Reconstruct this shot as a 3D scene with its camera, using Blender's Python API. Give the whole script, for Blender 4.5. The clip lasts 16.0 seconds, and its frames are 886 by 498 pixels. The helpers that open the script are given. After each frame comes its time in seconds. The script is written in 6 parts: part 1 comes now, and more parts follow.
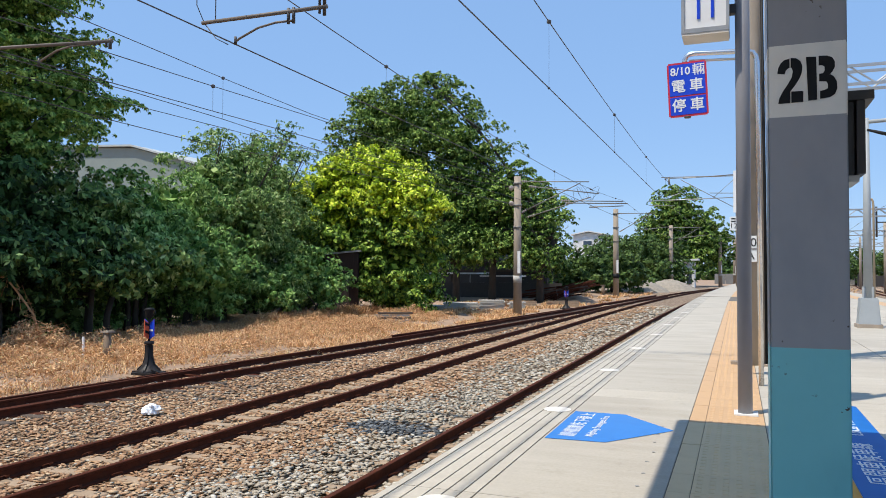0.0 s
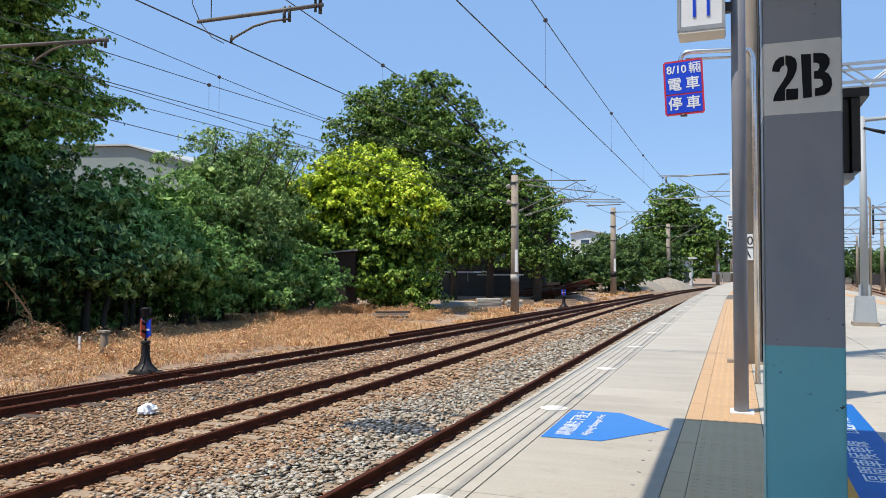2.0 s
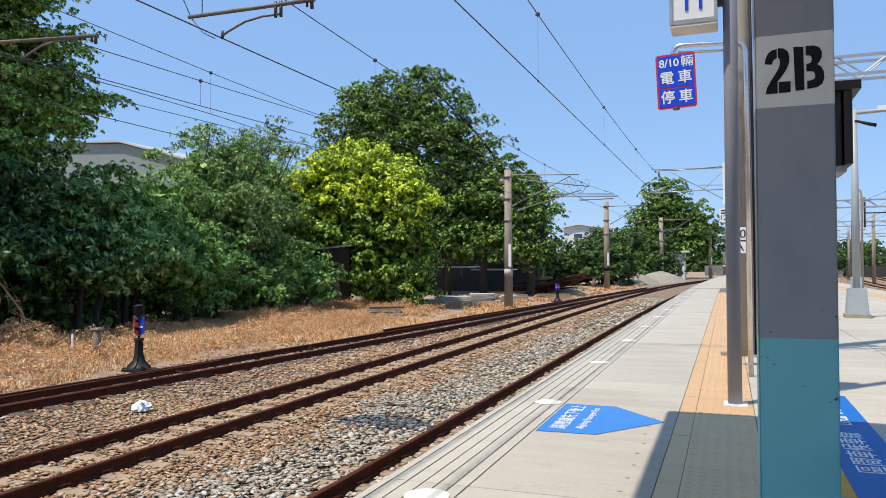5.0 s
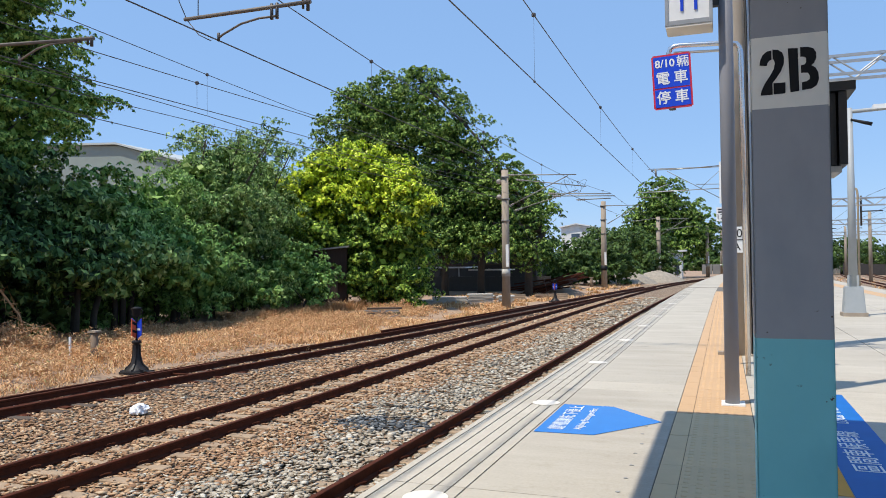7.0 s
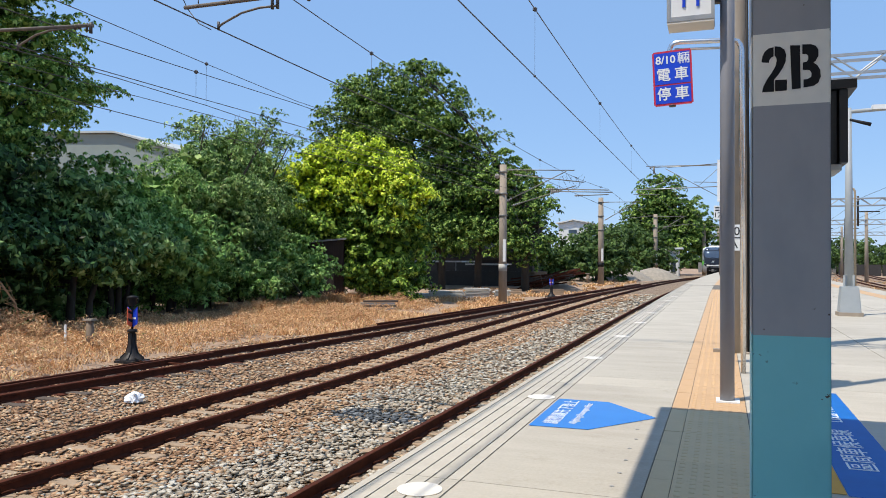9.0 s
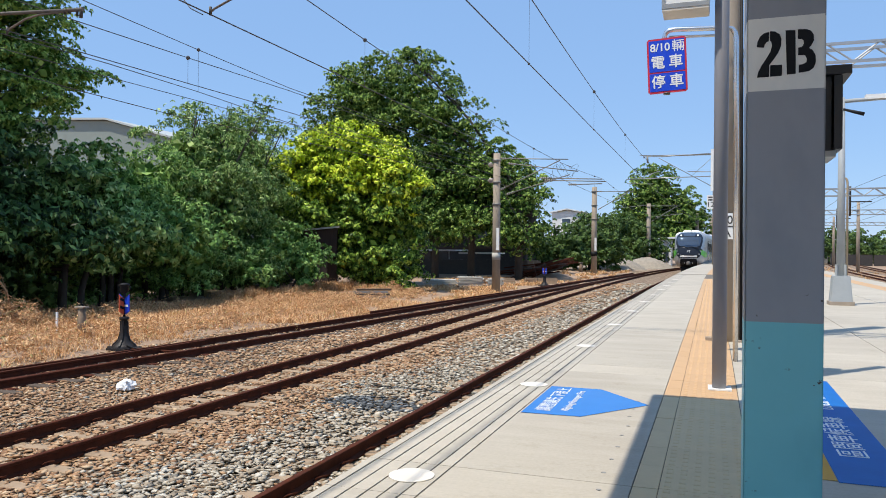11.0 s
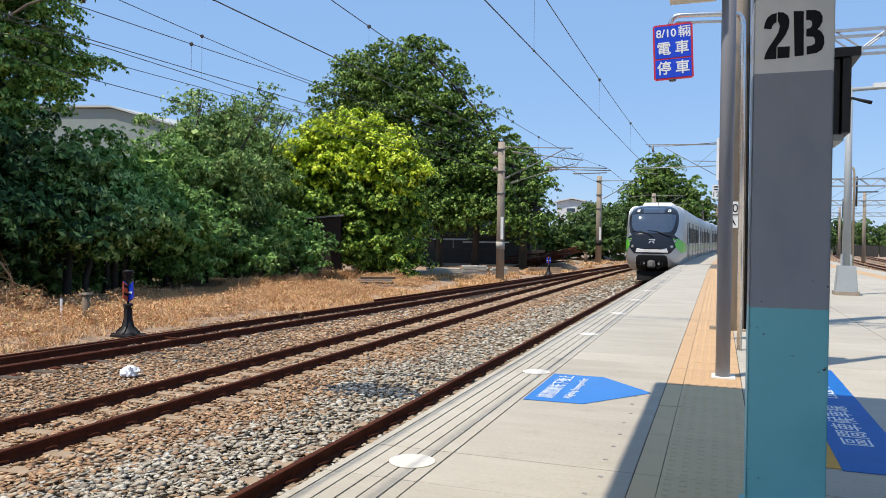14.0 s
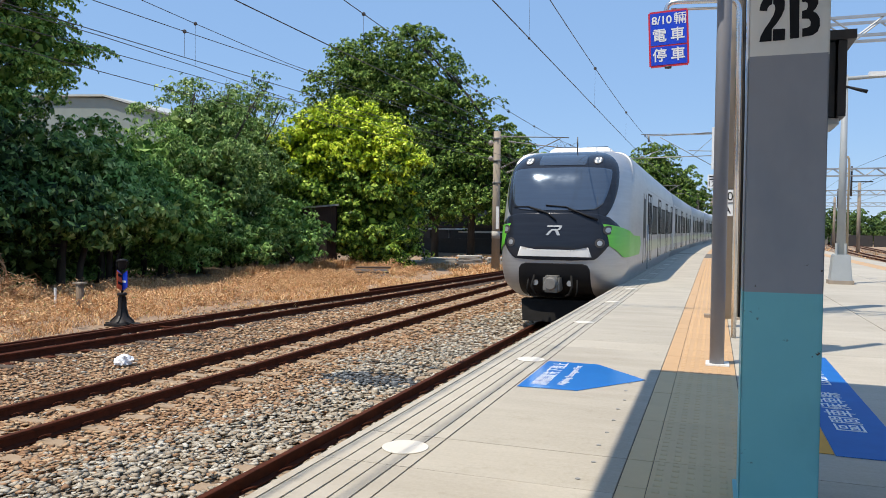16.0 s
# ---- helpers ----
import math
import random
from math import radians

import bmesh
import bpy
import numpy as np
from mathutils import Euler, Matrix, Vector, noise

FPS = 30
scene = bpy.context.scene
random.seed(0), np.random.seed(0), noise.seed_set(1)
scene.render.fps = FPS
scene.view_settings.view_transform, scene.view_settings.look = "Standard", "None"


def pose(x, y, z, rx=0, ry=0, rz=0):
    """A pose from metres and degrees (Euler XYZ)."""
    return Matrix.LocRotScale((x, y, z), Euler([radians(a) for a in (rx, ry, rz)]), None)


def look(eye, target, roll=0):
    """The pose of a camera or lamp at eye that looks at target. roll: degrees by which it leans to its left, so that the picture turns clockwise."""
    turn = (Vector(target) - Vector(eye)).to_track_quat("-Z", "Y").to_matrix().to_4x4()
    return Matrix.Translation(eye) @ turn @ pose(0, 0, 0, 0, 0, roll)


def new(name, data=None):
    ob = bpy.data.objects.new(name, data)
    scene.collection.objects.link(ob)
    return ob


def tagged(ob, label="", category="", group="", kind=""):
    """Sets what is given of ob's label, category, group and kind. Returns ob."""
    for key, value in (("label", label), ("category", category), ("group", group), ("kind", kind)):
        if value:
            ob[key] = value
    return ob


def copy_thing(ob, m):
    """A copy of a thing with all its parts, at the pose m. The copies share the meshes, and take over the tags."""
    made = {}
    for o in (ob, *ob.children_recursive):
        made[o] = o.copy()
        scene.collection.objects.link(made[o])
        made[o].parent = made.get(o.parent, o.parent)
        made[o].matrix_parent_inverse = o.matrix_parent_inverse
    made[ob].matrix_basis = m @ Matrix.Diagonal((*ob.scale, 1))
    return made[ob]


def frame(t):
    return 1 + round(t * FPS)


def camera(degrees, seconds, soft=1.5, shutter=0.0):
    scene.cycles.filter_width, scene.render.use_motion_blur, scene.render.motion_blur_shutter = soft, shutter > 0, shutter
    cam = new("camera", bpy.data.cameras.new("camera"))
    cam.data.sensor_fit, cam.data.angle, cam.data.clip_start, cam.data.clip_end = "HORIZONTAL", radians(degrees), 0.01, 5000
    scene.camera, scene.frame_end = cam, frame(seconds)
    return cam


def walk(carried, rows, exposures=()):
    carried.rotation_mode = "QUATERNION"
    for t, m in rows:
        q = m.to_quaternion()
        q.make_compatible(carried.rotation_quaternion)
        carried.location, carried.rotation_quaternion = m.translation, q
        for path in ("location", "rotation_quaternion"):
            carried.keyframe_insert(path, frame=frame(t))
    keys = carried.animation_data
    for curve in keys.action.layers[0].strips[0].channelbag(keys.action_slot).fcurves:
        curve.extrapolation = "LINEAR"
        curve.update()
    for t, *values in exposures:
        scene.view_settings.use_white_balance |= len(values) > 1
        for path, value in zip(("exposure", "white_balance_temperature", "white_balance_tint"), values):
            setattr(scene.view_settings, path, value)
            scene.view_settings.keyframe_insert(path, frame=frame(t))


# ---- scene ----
cam = camera(60.7, 16.0, soft=0.9)
PATH = [
    (0, (0.25, -0.905, 1.284), (-0.475, 0.958, 1.343), 0.2),
    (0.5, (0.251, -0.898, 1.285), (-0.476, 0.964, 1.342), 0.3),
    (1, (0.253, -0.899, 1.282), (-0.473, 0.964, 1.334), 0.3),
    (1.5, (0.254, -0.899, 1.285), (-0.471, 0.964, 1.34), 0.0),
    (2, (0.26, -0.887, 1.283), (-0.459, 0.978, 1.339), 0.1),
    (2.5, (0.257, -0.888, 1.275), (-0.458, 0.979, 1.323), 0.1),
    (3, (0.257, -0.878, 1.276), (-0.462, 0.987, 1.318), 0.3),
    (3.5, (0.252, -0.879, 1.276), (-0.466, 0.987, 1.316), 0.4),
    (4, (0.256, -0.878, 1.278), (-0.457, 0.99, 1.32), 0.2),
    (6.5, (0.257, -0.893, 1.288), (-0.441, 0.981, 1.33), -0.6),
    (7, (0.261, -0.89, 1.291), (-0.436, 0.984, 1.335), -0.6),
    (7.5, (0.258, -0.886, 1.289), (-0.435, 0.989, 1.332), -0.5),
    (8, (0.257, -0.885, 1.29), (-0.433, 0.992, 1.33), -0.5),
    (8.5, (0.256, -0.889, 1.287), (-0.433, 0.989, 1.326), -0.1),
    (9, (0.253, -0.888, 1.282), (-0.437, 0.99, 1.31), 0.3),
    (11.5, (0.249, -0.864, 1.261), (-0.419, 1.021, 1.256), 0.6),
    (12, (0.248, -0.865, 1.255), (-0.418, 1.021, 1.245), 0.8),
    (12.5, (0.25, -0.862, 1.249), (-0.421, 1.022, 1.232), 0.7),
    (13, (0.254, -0.84, 1.247), (-0.422, 1.042, 1.226), 0.8),
    (13.5, (0.248, -0.828, 1.243), (-0.43, 1.053, 1.218), 0.8),
    (14, (0.252, -0.825, 1.242), (-0.432, 1.054, 1.212), 0.7),
    (14.5, (0.257, -0.82, 1.236), (-0.424, 1.06, 1.196), 1.0),
    (15, (0.253, -0.82, 1.216), (-0.428, 1.06, 1.165), 1.0),
    (15.5, (0.252, -0.808, 1.218), (-0.427, 1.072, 1.17), 0.7),
    (16, (0.257, -0.797, 1.216), (-0.416, 1.086, 1.16), 0.7),
]
walk(cam, [(t, look(eye, target, roll)) for t, eye, target, roll in PATH],
     [(0, 0.28, 6640, 10), (9, 0.28, 6660, 10), (12, 0.28, 6720, 10), (14, 0.27, 6740, 10), (16, 0.24, 6840, 10)])

# ---------------------------------------------------------------- world, sun, exposure
SUN_EL, SUN_AZ = 65.2, 219.0      # degrees; azimuth clockwise from +y, the side the sun stands on
world = bpy.data.worlds.new("world")
scene.world = world
world.use_nodes = True
wn = world.node_tree
sky = wn.nodes.new("ShaderNodeTexSky")
sky.sky_type, sky.sun_disc = "NISHITA", False
sky.sun_elevation, sky.sun_rotation = radians(SUN_EL), radians(SUN_AZ)
sky.air_density, sky.dust_density, sky.ozone_density = 1.0, 0.05, 3.0
haze = wn.nodes.new("ShaderNodeMix")      # a thin even haze flattens the clear sky
haze.data_type = "RGBA"
haze.inputs[0].default_value = 0.74
haze.inputs[7].default_value = (1.66, 3.04, 5.55, 1)
wn.links.new(sky.outputs[0], haze.inputs[6])
wn.links.new(haze.outputs[2], wn.nodes["Background"].inputs[0])
wn.nodes["Background"].inputs[1].default_value = 0.138
sun_data = bpy.data.lights.new("sun", "SUN")
sun_data.energy, sun_data.angle, sun_data.color = 4.2, radians(0.53), (1.0, 0.94, 0.85)
sun = new("sun", sun_data)
_a, _e = radians(SUN_AZ), radians(SUN_EL)
sun.matrix_world = look((math.sin(_a) * math.cos(_e) * 60, math.cos(_a) * math.cos(_e) * 60, math.sin(_e) * 60), (0, 0, 0))


# ---------------------------------------------------------------- materials
class Mat:
    """Short ways to build a node material."""

    def __init__(self, name, rough=0.6, metal=0.0, spec=0.5):
        self.m = bpy.data.materials.new(name)
        self.m.use_nodes = True
        self.t = self.m.node_tree
        self.b = self.t.nodes["Principled BSDF"]
        self.b.inputs["Roughness"].default_value = rough
        self.b.inputs["Metallic"].default_value = metal
        self.b.inputs["Specular IOR Level"].default_value = spec
        self.coord = None

    def node(self, kind, **kw):
        n = self.t.nodes.new(kind)
        for k, v in kw.items():
            n.inputs[k].default_value = v
        return n

    def link(self, a, b):
        self.t.links.new(a, b)

    def where(self, stretch=None):
        g = self.node("ShaderNodeTexCoord").outputs["Object"]
        if stretch:
            mp = self.node("ShaderNodeMapping")
            mp.inputs["Scale"].default_value = stretch
            self.link(g, mp.inputs["Vector"])
            return mp.outputs[0]
        return g

    def noise(self, scale, detail=4.0, rough=0.6, stretch=None):
        n = self.node("ShaderNodeTexNoise", Scale=scale, Detail=detail, Roughness=rough)
        self.link(self.where(stretch), n.inputs["Vector"])
        return n.outputs["Fac"]

    def ramp(self, fac, stops):
        r = self.node("ShaderNodeValToRGB")
        e = r.color_ramp.elements
        while len(e) < len(stops):
            e.new(0.5)
        for el, (p, c) in zip(e, stops):
            el.position, el.color = p, (*c, 1) if len(c) == 3 else c
        self.link(fac, r.inputs[0])
        return r.outputs[0]

    def mix(self, a, b, fac, mode="MIX"):
        n = self.t.nodes.new("ShaderNodeMix")
        n.data_type, n.blend_type = "RGBA", mode
        for sock, v in ((n.inputs[0], fac), (n.inputs[6], a), (n.inputs[7], b)):
            if isinstance(v, (int, float)):
                sock.default_value = v
            elif isinstance(v, tuple):
                sock.default_value = (*v, 1)
            else:
                self.link(v, sock)
        return n.outputs[2]

    def color(self, c):
        if isinstance(c, tuple):
            self.b.inputs["Base Color"].default_value = (*c, 1)
        else:
            self.link(c, self.b.inputs["Base Color"])
        return self

    def bump(self, fac, strength=0.4, dist=0.01):
        n = self.node("ShaderNodeBump", Strength=strength, Distance=dist)
        self.link(fac, n.inputs["Height"])
        self.link(n.outputs[0], self.b.inputs["Normal"])
        return self

    def rough(self, fac, lo, hi):
        n = self.node("ShaderNodeMapRange", **{"To Min": lo, "To Max": hi})
        self.link(fac, n.inputs["Value"])
        self.link(n.outputs[0], self.b.inputs["Roughness"])
        return self


def simple(name, a, b=None, scale=6.0, rough=0.6, metal=0.0, bump=0.15, stretch=None, spec=0.5):
    m = Mat(name, rough, metal, spec)
    n = m.noise(scale, 6, 0.65, stretch)
    b = b or tuple(v * 0.75 for v in a)
    m.color(m.ramp(n, [(0.3, a), (0.7, b)]))
    if bump:
        m.bump(m.noise(scale * 7, 4, 0.6, stretch), bump, 0.01)
    return m.m


M = {}
M["ground"] = simple("dry_earth", (0.40, 0.275, 0.18), (0.25, 0.168, 0.11), 0.9, 0.95, bump=0.6)
M["rail"] = simple("rusty_rail", (0.10, 0.028, 0.013), (0.055, 0.017, 0.009), 9, 0.8, spec=0.15)
M["railtop"] = simple("worn_rail_head", (0.14, 0.065, 0.042), (0.085, 0.038, 0.025), 12, 0.45, 0.3)
M["steel"] = simple("grey_painted_steel", (0.25, 0.25, 0.265), (0.21, 0.21, 0.225), 2, 0.45)
M["mast"] = simple("mast_concrete", (0.37, 0.305, 0.235), (0.25, 0.205, 0.155), 3, 0.85, stretch=(1, 1, 0.3))
M["black"] = simple("black_paint", (0.014, 0.014, 0.015), (0.009, 0.009, 0.010), 3, 0.6, spec=0.2)
M["dark"] = simple("dark_brown_steel", (0.05, 0.043, 0.038), (0.035, 0.03, 0.027), 3, 0.5)
M["white"] = simple("white_enamel", (0.80, 0.80, 0.78), (0.72, 0.72, 0.69), 3, 0.4, bump=0.03)
M["cream"] = simple("cream_plastic", (0.74, 0.69, 0.60), (0.68, 0.63, 0.54), 3, 0.5, bump=0.03)
M["blue"] = simple("blue_decal", (0.008, 0.17, 0.55), (0.007, 0.15, 0.50), 4, 0.16, bump=0.04, spec=0.3)
# darker, matte copy of the blue decal for the one in shade
M["bluematt"] = simple("shaded_blue_decal", (0.008, 0.14, 0.46), (0.007, 0.11, 0.38), 2.5, 0.55, bump=0.05, spec=0.15)
M["signblue"] = simple("blue_enamel", (0.008, 0.062, 0.60), (0.007, 0.055, 0.54), 3, 0.35, bump=0.02)
M["red"] = simple("red_enamel", (0.62, 0.03, 0.06), (0.55, 0.025, 0.05), 3, 0.4, bump=0.02)
M["orange"] = simple("orange_reflector", (0.75, 0.12, 0.03), (0.6, 0.09, 0.025), 6, 0.45, bump=0.05)
M["chrome"] = simple("polished_conduit", (0.72, 0.72, 0.72), (0.6, 0.6, 0.6), 6, 0.22, 0.9, bump=0.02)
M["galv"] = simple("galvanised_steel", (0.45, 0.46, 0.46), (0.36, 0.37, 0.37), 5, 0.42, 0.6)
M["pipe"] = simple("weathered_pipe_steel", (0.26, 0.25, 0.23), (0.18, 0.17, 0.15), 5, 0.6, 0.3)
M["slab"] = simple("grey_slab_concrete", (0.50, 0.48, 0.43), (0.38, 0.36, 0.32), 2, 0.9)
M["palegrey"] = simple("pale_grey_paint", (0.37, 0.395, 0.40), (0.32, 0.345, 0.35), 3, 0.5)
M["tan"] = simple("tan_pipe", (0.38, 0.30, 0.20), (0.3, 0.23, 0.15), 5, 0.5)
M["armpipe"] = simple("dull_brown_pipe", (0.17, 0.135, 0.10), (0.10, 0.08, 0.062), 7, 0.6)
M["wire"] = simple("copper_cable", (0.085, 0.08, 0.08), (0.065, 0.06, 0.06), 2, 0.6, bump=0)
M["porcelain"] = simple("porcelain", (0.40, 0.35, 0.31), (0.30, 0.26, 0.23), 8, 0.3, bump=0)
M["sleeper"] = simple("sleeper_concrete", (0.39, 0.28, 0.185), (0.27, 0.19, 0.12), 5, 0.9)
M["timber"] = simple("old_timber", (0.12, 0.085, 0.06), (0.06, 0.045, 0.035), 7, 0.9, stretch=(6, 1, 6))
M["bark"] = simple("bark", (0.075, 0.06, 0.045), (0.04, 0.034, 0.028), 5, 0.95, stretch=(1, 1, 0.25), bump=0.5)
M["wall"] = simple("grey_wall", (0.30, 0.30, 0.29), (0.22, 0.22, 0.21), 0.8, 0.9)
M["shedrust"] = simple("dark_rusty_sheet", (0.055, 0.032, 0.024), (0.03, 0.02, 0.016), 2.5, 0.8, stretch=(3, 3, 0.4), spec=0.2)
M["fence"] = simple("grey_fence", (0.22, 0.22, 0.21), (0.17, 0.17, 0.165), 1.0, 0.8)
M["hall"] = simple("pale_metal_cladding", (0.245, 0.285, 0.255), (0.215, 0.25, 0.225), 0.6, 0.6)
M["hallroof"] = simple("weathered_roof_sheet", (0.47, 0.50, 0.48), (0.41, 0.44, 0.42), 0.6, 0.55)
M["roofwhite"] = simple("white_roof", (0.75, 0.76, 0.74), (0.66, 0.67, 0.66), 0.8, 0.6)
M["bag"] = simple("white_plastic_bag", (0.78, 0.79, 0.80), (0.68, 0.7, 0.72), 10, 0.45, bump=0.4)


def concrete_mat():
    m = Mat("platform_concrete", 0.78)
    big, fine = m.noise(0.5, 6, 0.6), m.noise(40, 3, 0.7)
    base = m.ramp(big, [(0.25, (0.41, 0.365, 0.295)), (0.55, (0.49, 0.445, 0.365)), (0.8, (0.53, 0.485, 0.405))])
    info = m.node("ShaderNodeObjectInfo").outputs["Random"]
    tone = m.ramp(info, [(0.0, (0.90, 0.90, 0.90)), (1.0, (1.0, 1.0, 1.0))])
    spots = m.ramp(m.noise(2.6, 8, 0.75), [(0.56, (1, 1, 1)), (0.74, (0.80, 0.78, 0.74))])
    bands = m.ramp(m.noise(1.1, 5, 0.65, (0.35, 2.6, 1)), [(0.35, (0.90, 0.89, 0.87)), (0.65, (1.03, 1.03, 1.03))])
    grit = m.ramp(fine, [(0.3, (0.93, 0.93, 0.93)), (0.7, (1.05, 1.05, 1.05))])
    c = m.mix(base, tone, 1.0, "MULTIPLY")
    c = m.mix(m.mix(c, spots, 1.0, "MULTIPLY"), bands, 1.0, "MULTIPLY")
    m.color(m.mix(c, grit, 1.0, "MULTIPLY")).bump(fine, 0.15, 0.004)
    return m.m


M["concrete"] = concrete_mat()
M["joint"] = simple("joint_dirt", (0.19, 0.17, 0.14), (0.10, 0.09, 0.075), 8, 0.95)


def tile_mat(name, a, b):
    m = Mat(name, 0.7)
    info = m.node("ShaderNodeObjectInfo").outputs["Random"]
    base = m.ramp(m.noise(3, 7, 0.7), [(0.3, a), (0.75, b)])
    tone = m.ramp(info, [(0.0, (0.96, 0.96, 0.96)), (1.0, (1.03, 1.03, 1.03))])
    m.color(m.mix(base, tone, 1.0, "MULTIPLY")).bump(m.noise(60, 3), 0.15, 0.003)
    return m.m


M["yellow"] = tile_mat("tactile_tile_orange", (0.56, 0.355, 0.185), (0.47, 0.30, 0.16))
M["greytile"] = tile_mat("tactile_tile_beige", (0.68, 0.50, 0.28), (0.58, 0.425, 0.235))
M["orangetile"] = tile_mat("orange_floor_paint", (0.72, 0.36, 0.03), (0.62, 0.30, 0.03))


def column_paint(name, a, b):
    """Satin paint with smears and clusters of small rusty chips."""
    m = Mat(name, 0.42)
    base = m.ramp(m.noise(1.3, 5, 0.6), [(0.3, a), (0.7, b)])
    smear = m.ramp(m.noise(2.4, 4, 0.6, (1, 1, 0.6)), [(0.52, (1, 1, 1)), (0.72, (0.80, 0.84, 0.88))])
    base = m.mix(base, smear, 1.0, "MULTIPLY")
    small = m.ramp(m.noise(34, 3, 0.55), [(0.635, (0, 0, 0)), (0.66, (1, 1, 1))])
    where = m.ramp(m.noise(3.4, 3, 0.6), [(0.58, (0, 0, 0)), (0.62, (1, 1, 1))])
    chips = m.mix(small, where, 1.0, "MULTIPLY")
    m.color(m.mix(base, (0.06, 0.032, 0.02), chips)).bump(m.noise(30, 4), 0.08, 0.003)
    return m.m


M["colgrey"] = column_paint("column_grey_paint", (0.30, 0.305, 0.32), (0.27, 0.275, 0.29))
M["collight"] = column_paint("column_flange_grey", (0.30, 0.31, 0.33), (0.26, 0.27, 0.29))
M["colteal"] = column_paint("column_teal_paint", (0.19, 0.54, 0.57), (0.155, 0.47, 0.50))
M["colwhite"] = column_paint("column_white_plate", (0.80, 0.77, 0.69), (0.72, 0.69, 0.61))


def stone_mat(name, stops):
    """Ballast: one tone a stone, with fine grain."""
    m = Mat(name, 0.9)
    isl = m.node("ShaderNodeNewGeometry").outputs["Random Per Island"]
    base = m.ramp(isl, stops)
    grit = m.ramp(m.noise(25, 3, 0.7), [(0.3, (0.8, 0.8, 0.8)), (0.7, (1.1, 1.1, 1.1))])
    m.color(m.mix(base, grit, 1.0, "MULTIPLY")).bump(m.noise(60, 3), 0.3, 0.004)
    return m.m


M["stonegrey"] = stone_mat("grey_ballast", [(0.0, (0.29, 0.22, 0.15)), (0.35, (0.395, 0.335, 0.25)), (0.75, (0.49, 0.43, 0.335)), (1.0, (0.60, 0.56, 0.47))])
M["stonebrown"] = stone_mat("brown_ballast", [(0.0, (0.25, 0.135, 0.07)), (0.4, (0.40, 0.23, 0.125)), (0.8, (0.48, 0.305, 0.17)), (1.0, (0.57, 0.42, 0.265))])
# dark stones that paint a shadow lying on the ballast
M["stoneshade"] = stone_mat("shadowed_ballast", [(0.0, (0.04, 0.045, 0.05)), (0.5, (0.12, 0.13, 0.135)), (1.0, (0.27, 0.28, 0.28))])


def bed_mat():
    """The bed under the loose stones."""
    m = Mat("ballast_bed", 0.95)
    v = m.node("ShaderNodeTexVoronoi", Scale=15.0)
    m.link(m.where(), v.inputs["Vector"])
    sep = m.node("ShaderNodeSeparateColor")
    m.link(v.outputs["Color"], sep.inputs[0])
    base = m.ramp(sep.outputs[0], [(0.0, (0.20, 0.135, 0.085)), (0.5, (0.32, 0.235, 0.16)), (1.0, (0.45, 0.36, 0.26))])
    # shade between the stones, painted as darker cell borders
    gap_shade = m.ramp(v.outputs["Distance"], [(0.25, (1, 1, 1)), (0.6, (0.55, 0.5, 0.46))])
    m.color(m.mix(base, gap_shade, 1.0, "MULTIPLY"))
    inv = m.node("ShaderNodeMath")
    inv.operation = "MULTIPLY"
    inv.inputs[1].default_value = -1.0
    m.link(v.outputs["Distance"], inv.inputs[0])
    m.bump(inv.outputs[0], 0.9, 0.03)
    return m.m


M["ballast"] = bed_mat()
M["gravel"] = simple("grey_gravel", (0.35, 0.305, 0.24), (0.22, 0.19, 0.15), 3.0, 0.95, bump=0.8)
M["iron"] = simple("black_cast_iron", (0.016, 0.016, 0.018), (0.035, 0.028, 0.024), 9.0, 0.5, bump=0.25, spec=0.25)
M["postdirty"] = simple("weathered_concrete_post", (0.30, 0.23, 0.16), (0.13, 0.085, 0.055), 7.0, 0.9, bump=0.4, stretch=(1.5, 1.5, 0.5))


def leaf_mat(name, stops, rough=0.45, trans=0.1):
    m = Mat(name, rough, 0.0, 0.12)
    isl = m.node("ShaderNodeNewGeometry").outputs["Random Per Island"]
    c = m.ramp(isl, stops)
    m.color(c)
    tr = m.node("ShaderNodeBsdfTranslucent")
    m.link(m.mix(c, (1.0, 1.0, 0.35), 0.25, "MULTIPLY"), tr.inputs["Color"])
    mx = m.node("ShaderNodeMixShader", Fac=trans)
    out = m.t.nodes["Material Output"]
    m.link(m.b.outputs[0], mx.inputs[1])
    m.link(tr.outputs[0], mx.inputs[2])
    m.link(mx.outputs[0], out.inputs["Surface"])
    return m.m


M["leaf"] = leaf_mat("green_leaf", [(0.0, (0.014, 0.040, 0.007)), (0.4, (0.060, 0.125, 0.020)), (0.75, (0.165, 0.265, 0.048)), (1.0, (0.38, 0.50, 0.12))])
M["leafsun"] = leaf_mat("light_green_leaf", [(0.0, (0.04, 0.10, 0.02)), (0.5, (0.17, 0.31, 0.06)), (1.0, (0.48, 0.62, 0.16))], 0.42, 0.22)
M["leafdark"] = leaf_mat("dark_green_leaf", [(0.0, (0.008, 0.023, 0.007)), (0.45, (0.028, 0.068, 0.018)), (0.8, (0.075, 0.150, 0.042)), (1.0, (0.20, 0.32, 0.105))])
M["leafgrey"] = leaf_mat("grey_green_leaf", [(0.0, (0.030, 0.072, 0.016)), (0.45, (0.120, 0.22, 0.052)), (0.8, (0.26, 0.385, 0.11)), (1.0, (0.52, 0.62, 0.26))])
M["leafbright"] = leaf_mat("fresh_green_leaf", [(0.0, (0.035, 0.095, 0.02)), (0.5, (0.14, 0.28, 0.06)), (1.0, (0.34, 0.50, 0.15))])
